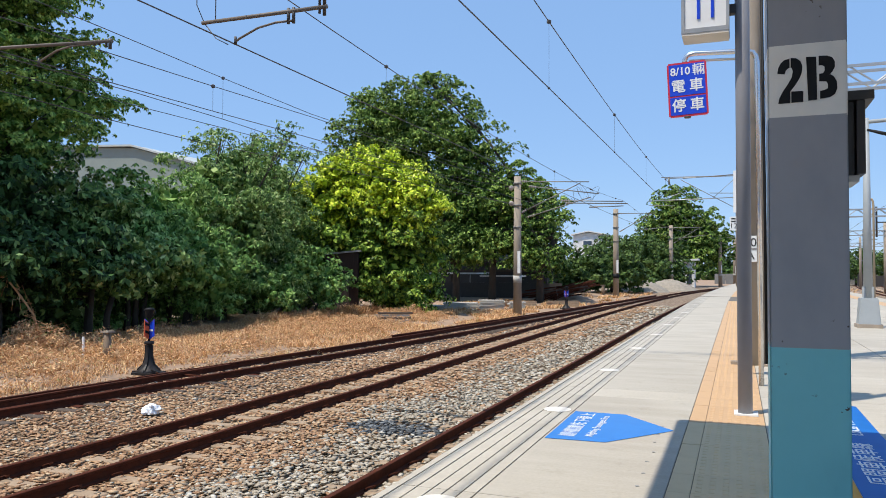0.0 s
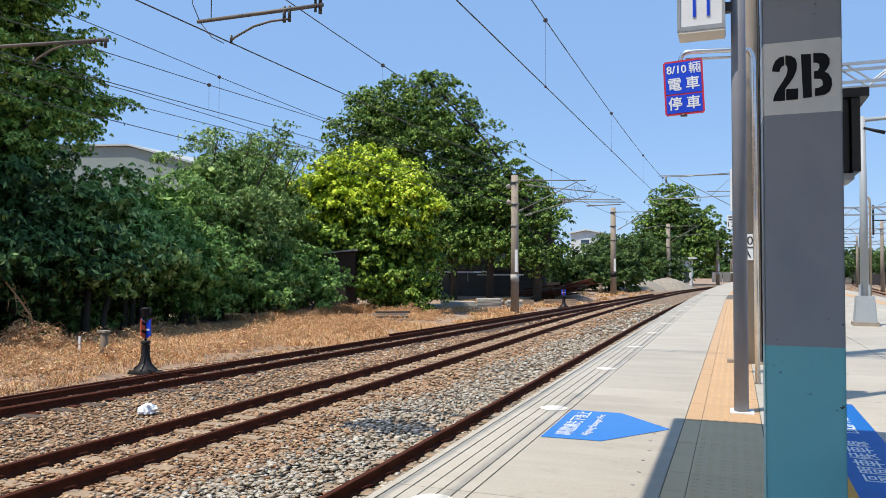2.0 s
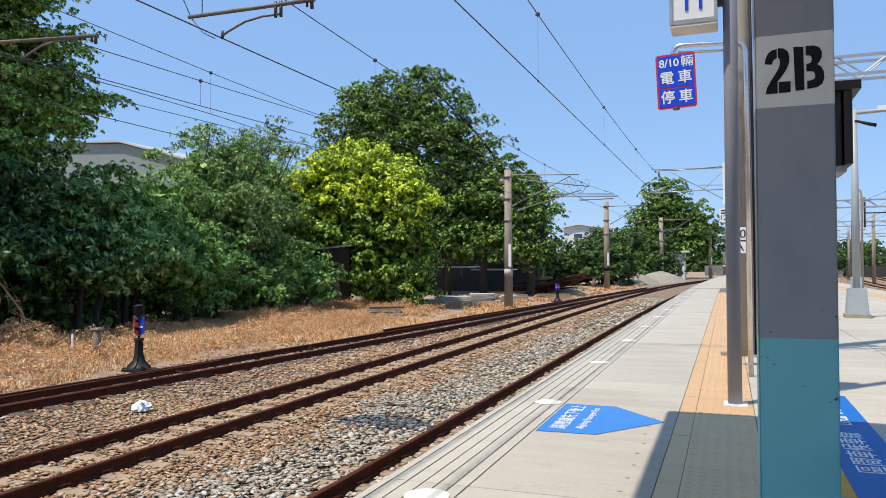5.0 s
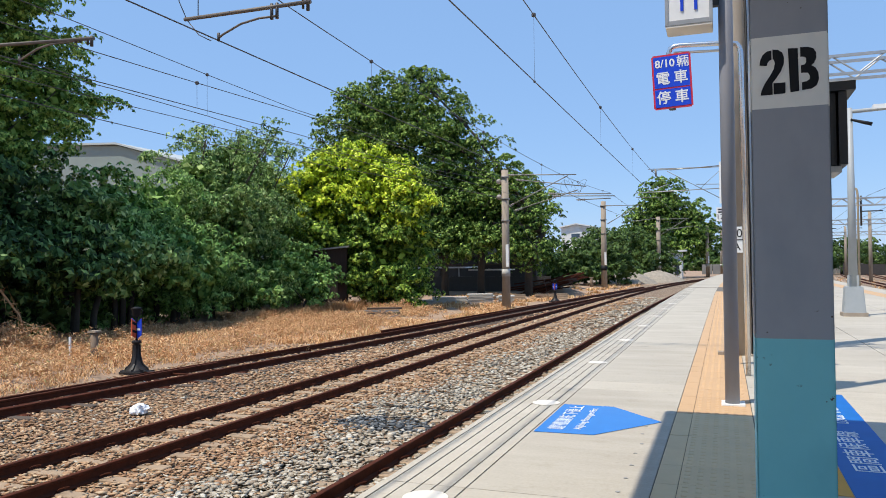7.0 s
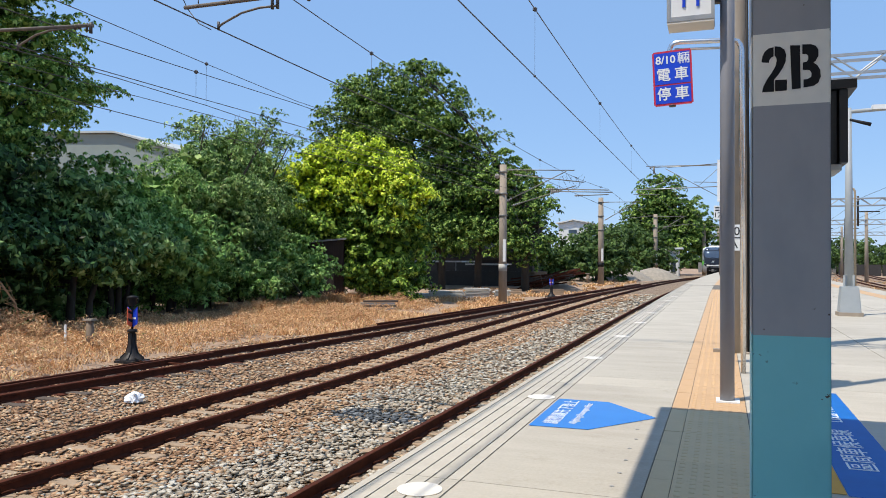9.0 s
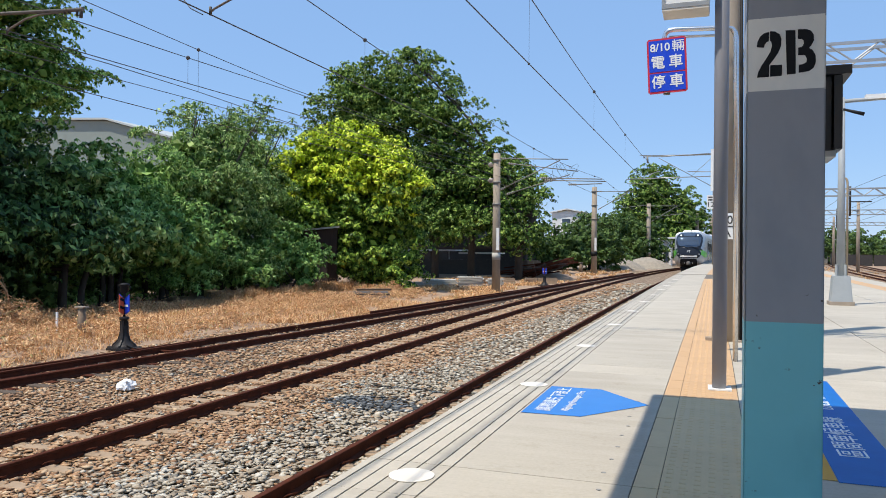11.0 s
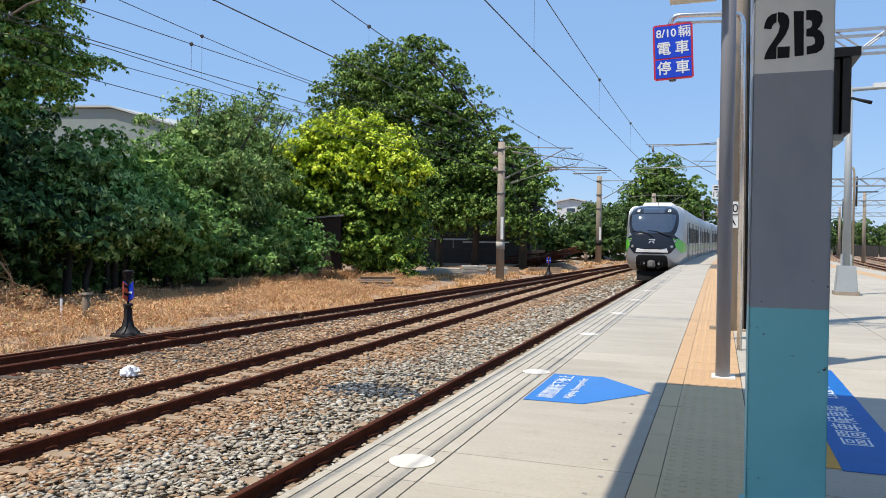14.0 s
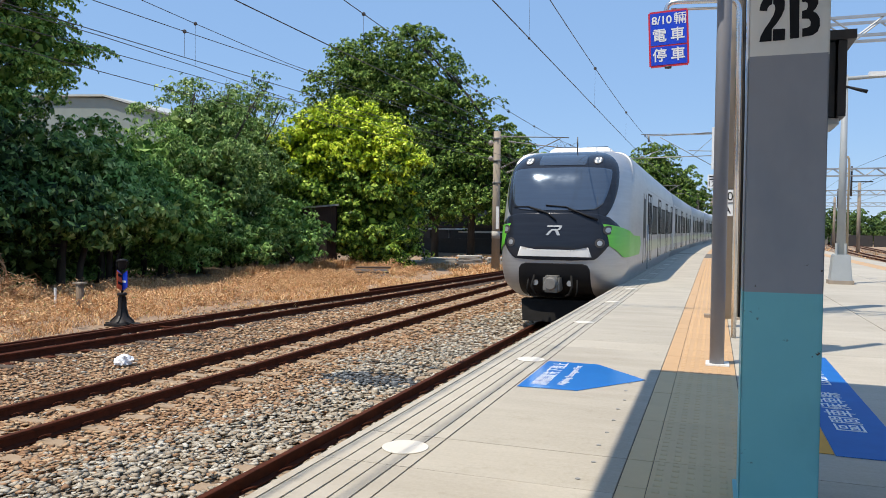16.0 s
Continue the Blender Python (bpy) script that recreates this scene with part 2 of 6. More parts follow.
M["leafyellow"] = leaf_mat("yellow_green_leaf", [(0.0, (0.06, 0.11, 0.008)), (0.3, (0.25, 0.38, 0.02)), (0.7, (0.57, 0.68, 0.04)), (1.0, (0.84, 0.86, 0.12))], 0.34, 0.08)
# darker copy of the yellow leaf; the lower crown's shade sits in its colour
M["leafshade"] = leaf_mat("shaded_olive_leaf", [(0.0, (0.016, 0.042, 0.006)), (0.4, (0.085, 0.165, 0.020)), (0.75, (0.23, 0.36, 0.048)), (1.0, (0.52, 0.64, 0.11))], 0.4, 0.05)
M["leaffar"] = leaf_mat("soft_green_leaf", [(0.0, (0.03, 0.062, 0.018)), (0.5, (0.07, 0.125, 0.03)), (1.0, (0.13, 0.20, 0.055))])
M["straw"] = leaf_mat("dry_grass", [(0.0, (0.33, 0.17, 0.085)), (0.45, (0.62, 0.355, 0.18)), (0.94, (0.84, 0.58, 0.33)), (1.0, (0.36, 0.38, 0.14))], 0.7, 0.2)


def steel_body(name, a, b, rough, metal):
    m = Mat(name, rough, metal)
    n = m.noise(3, 5, 0.6, (0.4, 0.4, 6))
    m.color(m.ramp(n, [(0.3, a), (0.7, b)])).rough(m.noise(1.5, 4), rough - 0.07, rough + 0.1)
    return m.m


M["train"] = steel_body("brushed_stainless", (0.46, 0.47, 0.475), (0.38, 0.39, 0.395), 0.33, 0.75)
M["silver"] = steel_body("silver_paint", (0.45, 0.46, 0.47), (0.39, 0.40, 0.41), 0.34, 0.5)
M["mask"] = steel_body("black_gloss_mask", (0.020, 0.024, 0.033), (0.015, 0.018, 0.026), 0.16, 0.0)
M["mask"].node_tree.nodes["Principled BSDF"].inputs["Specular IOR Level"].default_value = 0.3
M["glass"] = steel_body("tinted_windscreen", (0.11, 0.145, 0.19), (0.10, 0.13, 0.17), 0.05, 0.6)
M["green"] = steel_body("green_vinyl", (0.13, 0.52, 0.05), (0.11, 0.46, 0.045), 0.35, 0.0)
# greenish reflection on the lower train side, given as a colour
M["lime"] = steel_body("pale_lime_reflection", (0.42, 0.47, 0.33), (0.38, 0.43, 0.3), 0.32, 0.6)
M["sideglass"] = steel_body("dark_side_glass", (0.012, 0.014, 0.016), (0.01, 0.012, 0.014), 0.35, 0.0)
M["sideglass"].node_tree.nodes["Principled BSDF"].inputs["Specular IOR Level"].default_value = 0.05
M["under"] = simple("underframe_black", (0.016, 0.015, 0.014), (0.010, 0.010, 0.009), 5, 0.7, spec=0.15)
glow = Mat("lit_headlamp", 0.3)
glow.color((0.9, 0.9, 0.85))
glow.b.inputs["Emission Color"].default_value = (1.0, 0.96, 0.88, 1)
glow.b.inputs["Emission Strength"].default_value = 2.5
M["glow"] = glow.m


# ---------------------------------------------------------------- mesh helpers
def finish(name, bm, mats, parent=None, label="", smooth=False):
    me = bpy.data.meshes.new(name)
    bm.normal_update()
    bm.to_mesh(me)
    bm.free()
    for m in mats if isinstance(mats, (list, tuple)) else [mats]:
        me.materials.append(m)
    if smooth:
        for p in me.polygons:
            p.use_smooth = True
    ob = new(name, me)
    if parent:
        ob.parent = parent
    if label:
        ob["label"] = label
    return ob


def part(name, bm, material, parent, label="", smooth=False):
    return finish(name, bm, material, parent, label, smooth)


def box(bm, x0, x1, y0, y1, z0, z1, mat=0, m=None):
    vs = [bm.verts.new((x, y, z)) for z in (z0, z1) for y in (y0, y1) for x in (x0, x1)]
    if m is not None:
        for v in vs:
            v.co = m @ v.co
    fs = []
    for q in ((0, 2, 3, 1), (4, 5, 7, 6), (0, 1, 5, 4), (2, 6, 7, 3), (0, 4, 6, 2), (1, 3, 7, 5)):
        f = bm.faces.new([vs[i] for i in q])
        f.material_index = mat
        fs.append(f)
    return vs, fs


def tube(bm, p, q, r0, r1=None, n=10, caps=True, mat=0):
    p, q = Vector(p), Vector(q)
    r1 = r0 if r1 is None else r1
    d = (q - p).normalized()
    u = d.orthogonal().normalized()
    w = d.cross(u)
    rings = []
    for c, r in ((p, r0), (q, r1)):
        rings.append([bm.verts.new(c + r * (math.cos(2 * math.pi * i / n) * u + math.sin(2 * math.pi * i / n) * w)) for i in range(n)])
    for i in range(n):
        f = bm.faces.new((rings[0][i], rings[0][(i + 1) % n], rings[1][(i + 1) % n], rings[1][i]))
        f.material_index, f.smooth = mat, n > 5
    if caps:
        bm.faces.new(list(reversed(rings[0]))).material_index = mat
        bm.faces.new(rings[1]).material_index = mat


def polytube(bm, pts, r, n=8, mat=0):
    """A pipe through points, with joined rings."""
    pts = [Vector(p) for p in pts]
    rings, u = [], None
    for i, p in enumerate(pts):
        d = (pts[min(i + 1, len(pts) - 1)] - pts[max(i - 1, 0)]).normalized()
        u = d.orthogonal().normalized() if u is None else (u - d * u.dot(d)).normalized()
        w = d.cross(u)
        rr = r[i] if isinstance(r, (list, tuple)) else r
        rings.append([bm.verts.new(p + rr * (math.cos(2 * math.pi * k / n) * u + math.sin(2 * math.pi * k / n) * w)) for k in range(n)])
    for a, b in zip(rings, rings[1:]):
        for k in range(n):
            f = bm.faces.new((a[k], a[(k + 1) % n], b[(k + 1) % n], b[k]))
            f.material_index, f.smooth = mat, True
    bm.faces.new(list(reversed(rings[0]))).material_index = mat
    bm.faces.new(rings[-1]).material_index = mat


def sweep(bm, section, path, mat=0):
    """Sweep a closed (across, up) section along (x, y, z) points; across is level."""
    path = [Vector(p) for p in path]
    rings = []
    for i, p in enumerate(path):
        d = path[min(i + 1, len(path) - 1)] - path[max(i - 1, 0)]
        side = Vector((d.y, -d.x, 0)).normalized()
        rings.append([bm.verts.new(p + side * s + Vector((0, 0, h))) for s, h in section])
    n = len(section)
    for a, b in zip(rings, rings[1:]):
        for k in range(n):
            bm.faces.new((a[k], b[k], b[(k + 1) % n], a[(k + 1) % n])).material_index = mat
    bm.faces.new(rings[0]).material_index = mat
    bm.faces.new(list(reversed(rings[-1]))).material_index = mat


# ---------------------------------------------------------------- the plan
# Plan numbers are in survey units; to_metres() brings the finished place to metres.
UNIT = 0.882
RAIL_Z = -1.05                     # top of rail below the platform surface
TRACK1, TRACK2 = -3.38, -7.87      # centre lines
EDGE = -1.93                       # platform edge


# ---------------------------------------------------------------- ground, platform, tracks
def bend(y):
    return (y - 32.0) ** 2 / 2700.0 if y > 32 else 0.0


def c1(y):
    return TRACK1 + bend(y)


def c2(y):
    return TRACK2 + bend(y) * (1.0 if y < 60 else 1.0 + (y - 60) * 0.012)


SIDING = [(-60, -17.5), (-10, -14.2), (9, -12.65), (15, -12.1), (28, -11.0), (48, -9.7), (70, -8.4), (90, -6.9), (420, 60)]


def c3(y):
    for (a, u), (b, v) in zip(SIDING, SIDING[1:]):
        if a <= y <= b:
            return u + (v - u) * (y - a) / (b - a)


def ground_z(x, y):
    z = RAIL_Z - 0.24
    if x < -13.6:
        k = min(1.0, (-13.6 - x) / 2.5)
        z += k * (0.16 + 0.10 * noise.noise((x * 0.3, y * 0.3, 0)))
    return z


def ground():
    bm = bmesh.new()
    xs = [-900, -400, -160, -80, -50, -38, -32] + [-30 + 0.8 * i for i in range(22)] + [-12, -9, -6, -3, 0, 4, 8, 12, 20, 40, 90, 300, 900]
    ys = [-300, -100, -40, -20, -8, 0] + [4 + 1.6 * i for i in range(40)] + [75, 85, 95, 120, 160, 220, 320, 600, 2500]
    grid = [[bm.verts.new((x, y, ground_z(x, y))) for x in xs] for y in ys]
    for a, b in zip(grid, grid[1:]):
        for k in range(len(xs) - 1):
            bm.faces.new((a[k], a[k + 1], b[k + 1], b[k])).smooth = True
    return tagged(finish("ground", bm, M["ground"]), "dry brown earth beside and under the tracks", "ground", kind="structure")


ground()


def ballast_bed():
    bm = bmesh.new()
    ys = [-30, -10, 0, 10, 20, 30] + list(range(40, 330, 10))
    sec = [(-6.6, -0.25), (-5.9, -0.19), (2.0, -0.19), (2.0, -0.25)]
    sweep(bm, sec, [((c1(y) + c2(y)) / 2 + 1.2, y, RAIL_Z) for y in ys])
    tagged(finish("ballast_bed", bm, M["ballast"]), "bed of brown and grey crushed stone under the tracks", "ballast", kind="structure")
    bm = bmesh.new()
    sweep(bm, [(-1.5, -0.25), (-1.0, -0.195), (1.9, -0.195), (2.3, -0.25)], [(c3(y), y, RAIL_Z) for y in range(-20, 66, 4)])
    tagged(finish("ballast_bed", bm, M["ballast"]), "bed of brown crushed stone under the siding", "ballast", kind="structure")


ballast_bed()


def stones(name, pts, sizes, mats, pick, label, seed):
    """Crushed stones: jittered octahedra, each an island of one joined mesh."""
    rng = np.random.default_rng(seed)
    n = len(pts)
    base = np.array([[1, 0, 0], [-1, 0, 0], [0, 1, 0], [0, -1, 0], [0, 0, 1], [0, 0, -1], [0.6, 0.6, 0.45], [-0.6, -0.6, 0.45]], float)
    tri = np.array([[0, 6, 4], [6, 2, 4], [2, 1, 4], [1, 7, 4], [7, 3, 4], [3, 0, 4], [0, 2, 6], [1, 3, 7], [2, 0, 5], [1, 2, 5], [3, 1, 5], [0, 3, 5]])
    v = base[None] * (1 + rng.uniform(-0.28, 0.28, (n, 8, 1))) + rng.uniform(-0.15, 0.15, (n, 8, 3))
    v *= (sizes[:, None] * np.stack([rng.uniform(0.9, 1.9, n), rng.uniform(0.7, 1.25, n), rng.uniform(0.22, 0.5, n)], 1))[:, None, :]
    a = rng.uniform(0, 6.283, n)
    t = rng.uniform(-0.5, 0.5, n)
    ca, sa, ct, st = np.cos(a), np.sin(a), np.cos(t), np.sin(t)
    x, y, z = v[..., 0], v[..., 1], v[..., 2]
    y, z = y * ct[:, None] - z * st[:, None], y * st[:, None] + z * ct[:, None]
    x, y = x * ca[:, None] - y * sa[:, None], x * sa[:, None] + y * ca[:, None]
    co = np.stack([x, y, z], -1) + pts[:, None, :]
    f = (tri[None] + (np.arange(n) * 8)[:, None, None]).reshape(-1, 3)
    me = bpy.data.meshes.new(name)
    me.vertices.add(8 * n)
    me.vertices.foreach_set("co", co.astype(np.float32).ravel())
    me.loops.add(3 * len(f))
    me.loops.foreach_set("vertex_index", f.astype(np.int32).ravel())
    me.polygons.add(len(f))
    me.polygons.foreach_set("loop_start", np.arange(0, 3 * len(f), 3, dtype=np.int32))
    me.polygons.foreach_set("loop_total", np.full(len(f), 3, dtype=np.int32))
    me.polygons.foreach_set("material_index", np.repeat(pick, 12).astype(np.int32))
    me.update(calc_edges=True)
    for m in mats:
        me.materials.append(m)
    return tagged(new(name, me), label, "ballast", kind="stuff")


def lay_stones():
    rng = np.random.default_rng(5)
    for k, (x0, x1, y0, y1, per, size) in enumerate(((-8.9, -2.1, 2.5, 9, 370, 0.036), (-9.6, -2.1, 9, 16, 260, 0.038), (-10.5, -2.1, 16, 30, 100, 0.048), (-9.5, -2.1, 30, 60, 20, 0.08), (-14.2, -8.9, 4, 12, 230, 0.036), (-14.0, -9.6, 12, 22, 130, 0.042), (-13.0, -10.5, 22, 34, 60, 0.05))):
        n = int((x1 - x0) * (y1 - y0) * per)
        p = np.empty((n, 3))
        p[:, 0], p[:, 1] = rng.uniform(x0, x1, n), rng.uniform(y0, y1, n)
        s = size * rng.uniform(0.55, 1.5, n)
        centre2 = np.array([c2(y) for y in p[:, 1]])
        centre1 = np.array([c1(y) for y in p[:, 1]])
        # sleepers stay clear of stones, between rails only part of them
        p[:, 2] = RAIL_Z - 0.182 + rng.uniform(-0.01, 0.02, n)
        mid = (centre1 + centre2) / 2
        p[:, 2] += 0.05 * np.exp(-((p[:, 0] - mid - 0.3) / 0.8) ** 2)
        on2 = (np.abs(p[:, 0] - centre2) < 1.15) & (np.abs(((p[:, 1] + 0.3) % 0.66) - 0.33) < 0.125)
        on1 = (np.abs(p[:, 0] - centre1) < 1.15) & (np.abs(((p[:, 1] + 0.3) % 0.66) - 0.33) < 0.125)
        near_rail = (np.abs(np.abs(p[:, 0] - centre2) - 0.6) < 0.09) | (np.abs(np.abs(p[:, 0] - centre1) - 0.6) < 0.09)
        side3 = np.array([c3(y) for y in p[:, 1]])
        near_rail |= np.abs(np.abs(p[:, 0] - side3) - 0.6) < 0.09
        keep = ~((on2 | on1) & (rng.uniform(size=n) < 0.88)) & ~near_rail
        p[:, 2] = np.where(on2 | on1, RAIL_Z - 0.148, p[:, 2])
        edge = mid - 0.25 + 0.35 * np.sin(p[:, 1] * 0.9) + rng.normal(size=n) * 0.35
        pick = np.where(p[:, 0] > edge, np.where(rng.uniform(size=n) < 0.93, 0, 1), np.where(rng.uniform(size=n) < 0.93, 1, 0))
        # oval where a cast shadow is put into the stone colour
        shadow_patch = ((p[:, 0] + 5.15) / 0.95) ** 2 + ((p[:, 1] - 10.65) / 0.5) ** 2 + rng.normal(size=n) * 0.3 < 1.0
        pick = np.where(shadow_patch, 2, pick)
        stones("ballast_stones", p[keep], s[keep], [M["stonegrey"], M["stonebrown"], M["stoneshade"]], pick[keep], "loose grey and brown crushed ballast stones", 20 + k)


lay_stones()

RAILSEC = [(-0.07, -0.165), (0.07, -0.165), (0.07, -0.15), (0.013, -0.130), (0.011, -0.05), (0.037, -0.036), (0.037, -0.006), (0.028, 0), (-0.028, 0), (-0.037, -0.006), (-0.037, -0.036), (-0.011, -0.05), (-0.013, -0.130), (-0.07, -0.15)]
HALF = 0.6


def rail(centre, side, y0, y1, parent, name="rail", dz=0.0):
    bm = bmesh.new()
    n = max(2, int((y1 - y0) / 2.5))
    sweep(bm, RAILSEC, [(centre(y0 + (y1 - y0) * i / n) + side, y0 + (y1 - y0) * i / n, RAIL_Z + dz) for i in range(n + 1)])
    bm.faces.ensure_lookup_table()
    for f in bm.faces:
        if abs(f.normal.z) > 0.8 and f.calc_center_median().z > RAIL_Z + dz - 0.003:
            f.material_index = 1
    return part(name, bm, [M["rail"], M["railtop"]], parent)


def sleeper_mesh(w=1.13, mat="sleeper"):
    bm = bmesh.new()
    vs, _ = box(bm, -w, w, -0.12, 0.12, -0.2, 0.0)
    for v in vs:
        if v.co.z > -0.1:
            v.co.y *= 0.82
            v.co.z -= 0.035 * (abs(v.co.x) < 0.2)
    bmesh.ops.bevel(bm, geom=bm.edges[:], offset=0.012, segments=1, affect="EDGES")
    me = bpy.data.meshes.new("sleeper")
    bm.to_mesh(me)
    bm.free()
    me.materials.append(M[mat])
    return me


def clip_mesh():
    bm = bmesh.new()
    polytube(bm, [(-0.05, -0.06, 0), (0.0, -0.05, 0.035), (0.06, -0.02, 0.055), (0.075, 0.02, 0.05), (0.03, 0.05, 0.03), (-0.05, 0.05, 0.005)], 0.009, 5)
    me = bpy.data.meshes.new("rail_clip")
    bm.to_mesh(me)
    bm.free()
    me.materials.append(M["rail"])
    return me


SLEEPER, SLEEPER_WOOD, CLIP = sleeper_mesh(), sleeper_mesh(1.2, "timber"), clip_mesh()


def track(centre, y0, y1, label, sl=None, clips=()):
    top = tagged(new("railway_track"), label, "railway track", "railway tracks", "structure")
    for s in (-HALF, HALF):
        rail(centre, s, y0, y1, top)
    if sl:
        mesh, a, b = sl
        y = math.ceil(a / 0.66) * 0.66
        while y < b:
            o = new("sleeper", mesh)
            o.parent, o.location = top, (centre(y) + random.uniform(-0.02, 0.02), y, RAIL_Z - 0.152)
            o.rotation_euler = (0, 0, random.uniform(-0.012, 0.012))
            for side in clips:
                if y < 30:
                    for s in (-1, 1):
                        k = new("rail_clip", CLIP)
                        k.parent, k.location = top, (centre(y) + side * HALF + s * 0.10, y, RAIL_Z - 0.135)
                        k.rotation_euler = (0, 0, 0 if s > 0 else math.pi)
            y += 0.66
    return top


track(c1, -20, 330, "platform track with rusty rails on grey ballast", (SLEEPER, -3, 40), (-1,))
track(c2, -20, 220, "running track with rusty rails and concrete sleepers", (SLEEPER, 0, 55), (-1, 1))
siding = track(c3, -30, 84, "siding with rusty rails and a turnout", (SLEEPER_WOOD, 3, 60), ())
# switch blades of the turnout and its guard rail
rail(lambda y: c3(y) + HALF - 0.13 * max(0, (16 - y) / 10) - 0.06, 0, -10, 15.5, siding, "switch_blade", -0.012)
rail(lambda y: c3(y) - HALF + 0.30 * max(0, (17 - y) / 14) + 0.07, 0, -10, 16, siding, "switch_blade", -0.012)
rail(lambda y: c3(y) - 1.15 + 0.012 * (y - 30), 0, 26, 74, siding, "rail")


def slide_plates():
    bm = bmesh.new()
    for i in range(12):
        y = 6 + i * 0.85
        for s in (-HALF, HALF):
            x = c3(y) + s
            box(bm, x - 0.28, x + 0.3, y - 0.09, y + 0.09, RAIL_Z - 0.162, RAIL_Z - 0.148)
    part("slide_plates", bm, M["rail"], siding, "rusty steel slide plates")
    bm = bmesh.new()
    tube(bm, (-13.5, 14.35, RAIL_Z - 0.1), (c3(14.3) + 0.6, 14.3, RAIL_Z - 0.1), 0.022, n=6)
    part("throw_rod", bm, M["rail"], siding)


slide_plates()


# ---------------------------------------------------------------- platform
def platform():
    top = tagged(new("platform"), "long island platform of pale concrete slabs with tactile strips", "platform", kind="structure")
    bm = bmesh.new()
    ys = [-40, -10, 0, 10, 20, 30] + list(range(36, 133, 6))
    base = [(EDGE + 0.10, -1.3), (EDGE + 0.10, -0.16), (EDGE, -0.16), (EDGE, -0.007), (7.9, -0.007), (7.9, -1.3)]
    sweep(bm, list(reversed(base)), [(bend(y) if y > 0 else 0, y, 0) for y in ys])
    part("core", bm, M["joint"], top, "dark recessed joints and platform wall")

    def strip(x0, x1, y0, y1, mat, name, gap=0.004, chamfer=0.003):
        """One paving piece with a small bevel, following the platform's bend."""
        b = bmesh.new()
        vs, _ = box(b, x0 + gap, x1 - gap, 0, y1 - y0 - 2 * gap, -0.03, 0.0)
        for v in vs:
            if v.co.z > -0.01:
                v.co.x += chamfer if v.co.x < (x0 + x1) / 2 else -chamfer
        me = bpy.data.meshes.new(name)
        b.to_mesh(me)
        b.free()
        me.materials.append(M[mat])
        return me

    def lay(me, x, y, z, name, turn=0.0):
        o = new(name, me)
        o.parent, o.location = top, (x + bend(y), y, z)
        o.rotation_euler = (0, 0, -math.atan((y - 32) / 1350.0) if y > 32 else 0)
        return o

    # edge boards between the grooves
    cuts = [EDGE, -1.863, -1.75, -1.635, -1.53, -1.425, -1.325]
    for a, b in zip(cuts, cuts[1:]):
        me = strip(a, b, 0, 4.20, "concrete", "edge_board", gap=0.0035)
        short = strip(a, b, 0, 0.64, "concrete", "edge_board", gap=0.0035)
        for i in range(-2, 9):
            lay(me, 0, 3.74 + i * 4.84, random.uniform(-0.001, 0.001), "edge_board")
            lay(short, 0, 3.10 + i * 4.84, random.uniform(-0.001, 0.001), "edge_board")
    # a short slab follows each long one
    small = strip(-1.325, -0.17, 0, 0.64, "concrete", "paving_slab", gap=0.003)
    big = strip(-1.325, -0.17, 0, 4.20, "concrete", "paving_slab", gap=0.003)
    for i in range(-2, 9):
        lay(big, 0, 3.74 + i * 4.84, random.uniform(-0.001, 0.001), "paving_slab")
        lay(small, 0, 3.10 + i * 4.84, random.uniform(-0.001, 0.001), "paving_slab")
    # tactile strip: a narrow and a wide column of tiles
    for mat, y0, n in (("greytile", 6.78 - 0.504 * 36, 36), ("yellow", 6.78, 66)):
        narrow = strip(-0.17, -0.018, 0, 0.504, mat, "tactile_tile", gap=0.0014, chamfer=0.001)
        wide = strip(-0.018, 0.52, 0, 0.504, mat, "tactile_tile", gap=0.0014, chamfer=0.001)
        b = bmesh.new()
        b.from_mesh(wide)
        for ix in range(6):
            for iy in range(5):
                px, py = 0.03 + ix * 0.085, 0.055 + iy * 0.098
                q = [b.verts.new((px + dx * w, py + dy * w, h)) for w, h in ((0.022, 0.0), (0.014, 0.005)) for dx, dy in ((-1, -1), (1, -1), (1, 1), (-1, 1))]
                b.faces.new(q[4:])
                for k in range(4):
                    b.faces.new((q[k], q[(k + 1) % 4], q[4 + (k + 1) % 4], q[4 + k]))
        b.to_mesh(wide)
        b.free()
        for i in range(n):
            lay(narrow, 0, y0 + i * 0.504 - 0.02, random.uniform(-0.0015, 0.0015), "tactile_tile")
            lay(wide, 0, y0 + i * 0.504, random.uniform(-0.0015, 0.0015), "tactile_tile")
    # the broad middle, paler slabs
    for x0, x1 in ((0.52, 2.6), (2.6, 4.7), (4.7, 6.3)):
        me = strip(x0, x1, 0, 4.84, "concrete", "paving_slab", gap=0.004)
        for i in range(-2, 9):
            lay(me, 0, 3.74 + i * 4.84, random.uniform(-0.001, 0.001), "paving_slab")
    me = strip(6.3, 6.95, 0, 4.84, "yellow", "tactile_tile", gap=0.004)
    me2 = strip(6.95, 7.9, 0, 4.84, "concrete", "edge_board", gap=0.004)
    for i in range(-2, 9):
        lay(me, 0, 3.74 + i * 4.84, 0, "tactile_tile")
        lay(me2, 0, 3.74 + i * 4.84, 0, "edge_board")
    # the far end of the platform in one sheet each
    far = list(range(47, 133, 5))
    for x0, x1, mat, name in ((EDGE, -0.17, "concrete", "paving"), (-0.17, 0.52, "yellow", "tactile_strip"), (0.52, 6.3, "concrete", "paving"), (6.3, 6.95, "yellow", "tactile_strip"), (6.95, 7.9, "concrete", "paving")):
        b = bmesh.new()
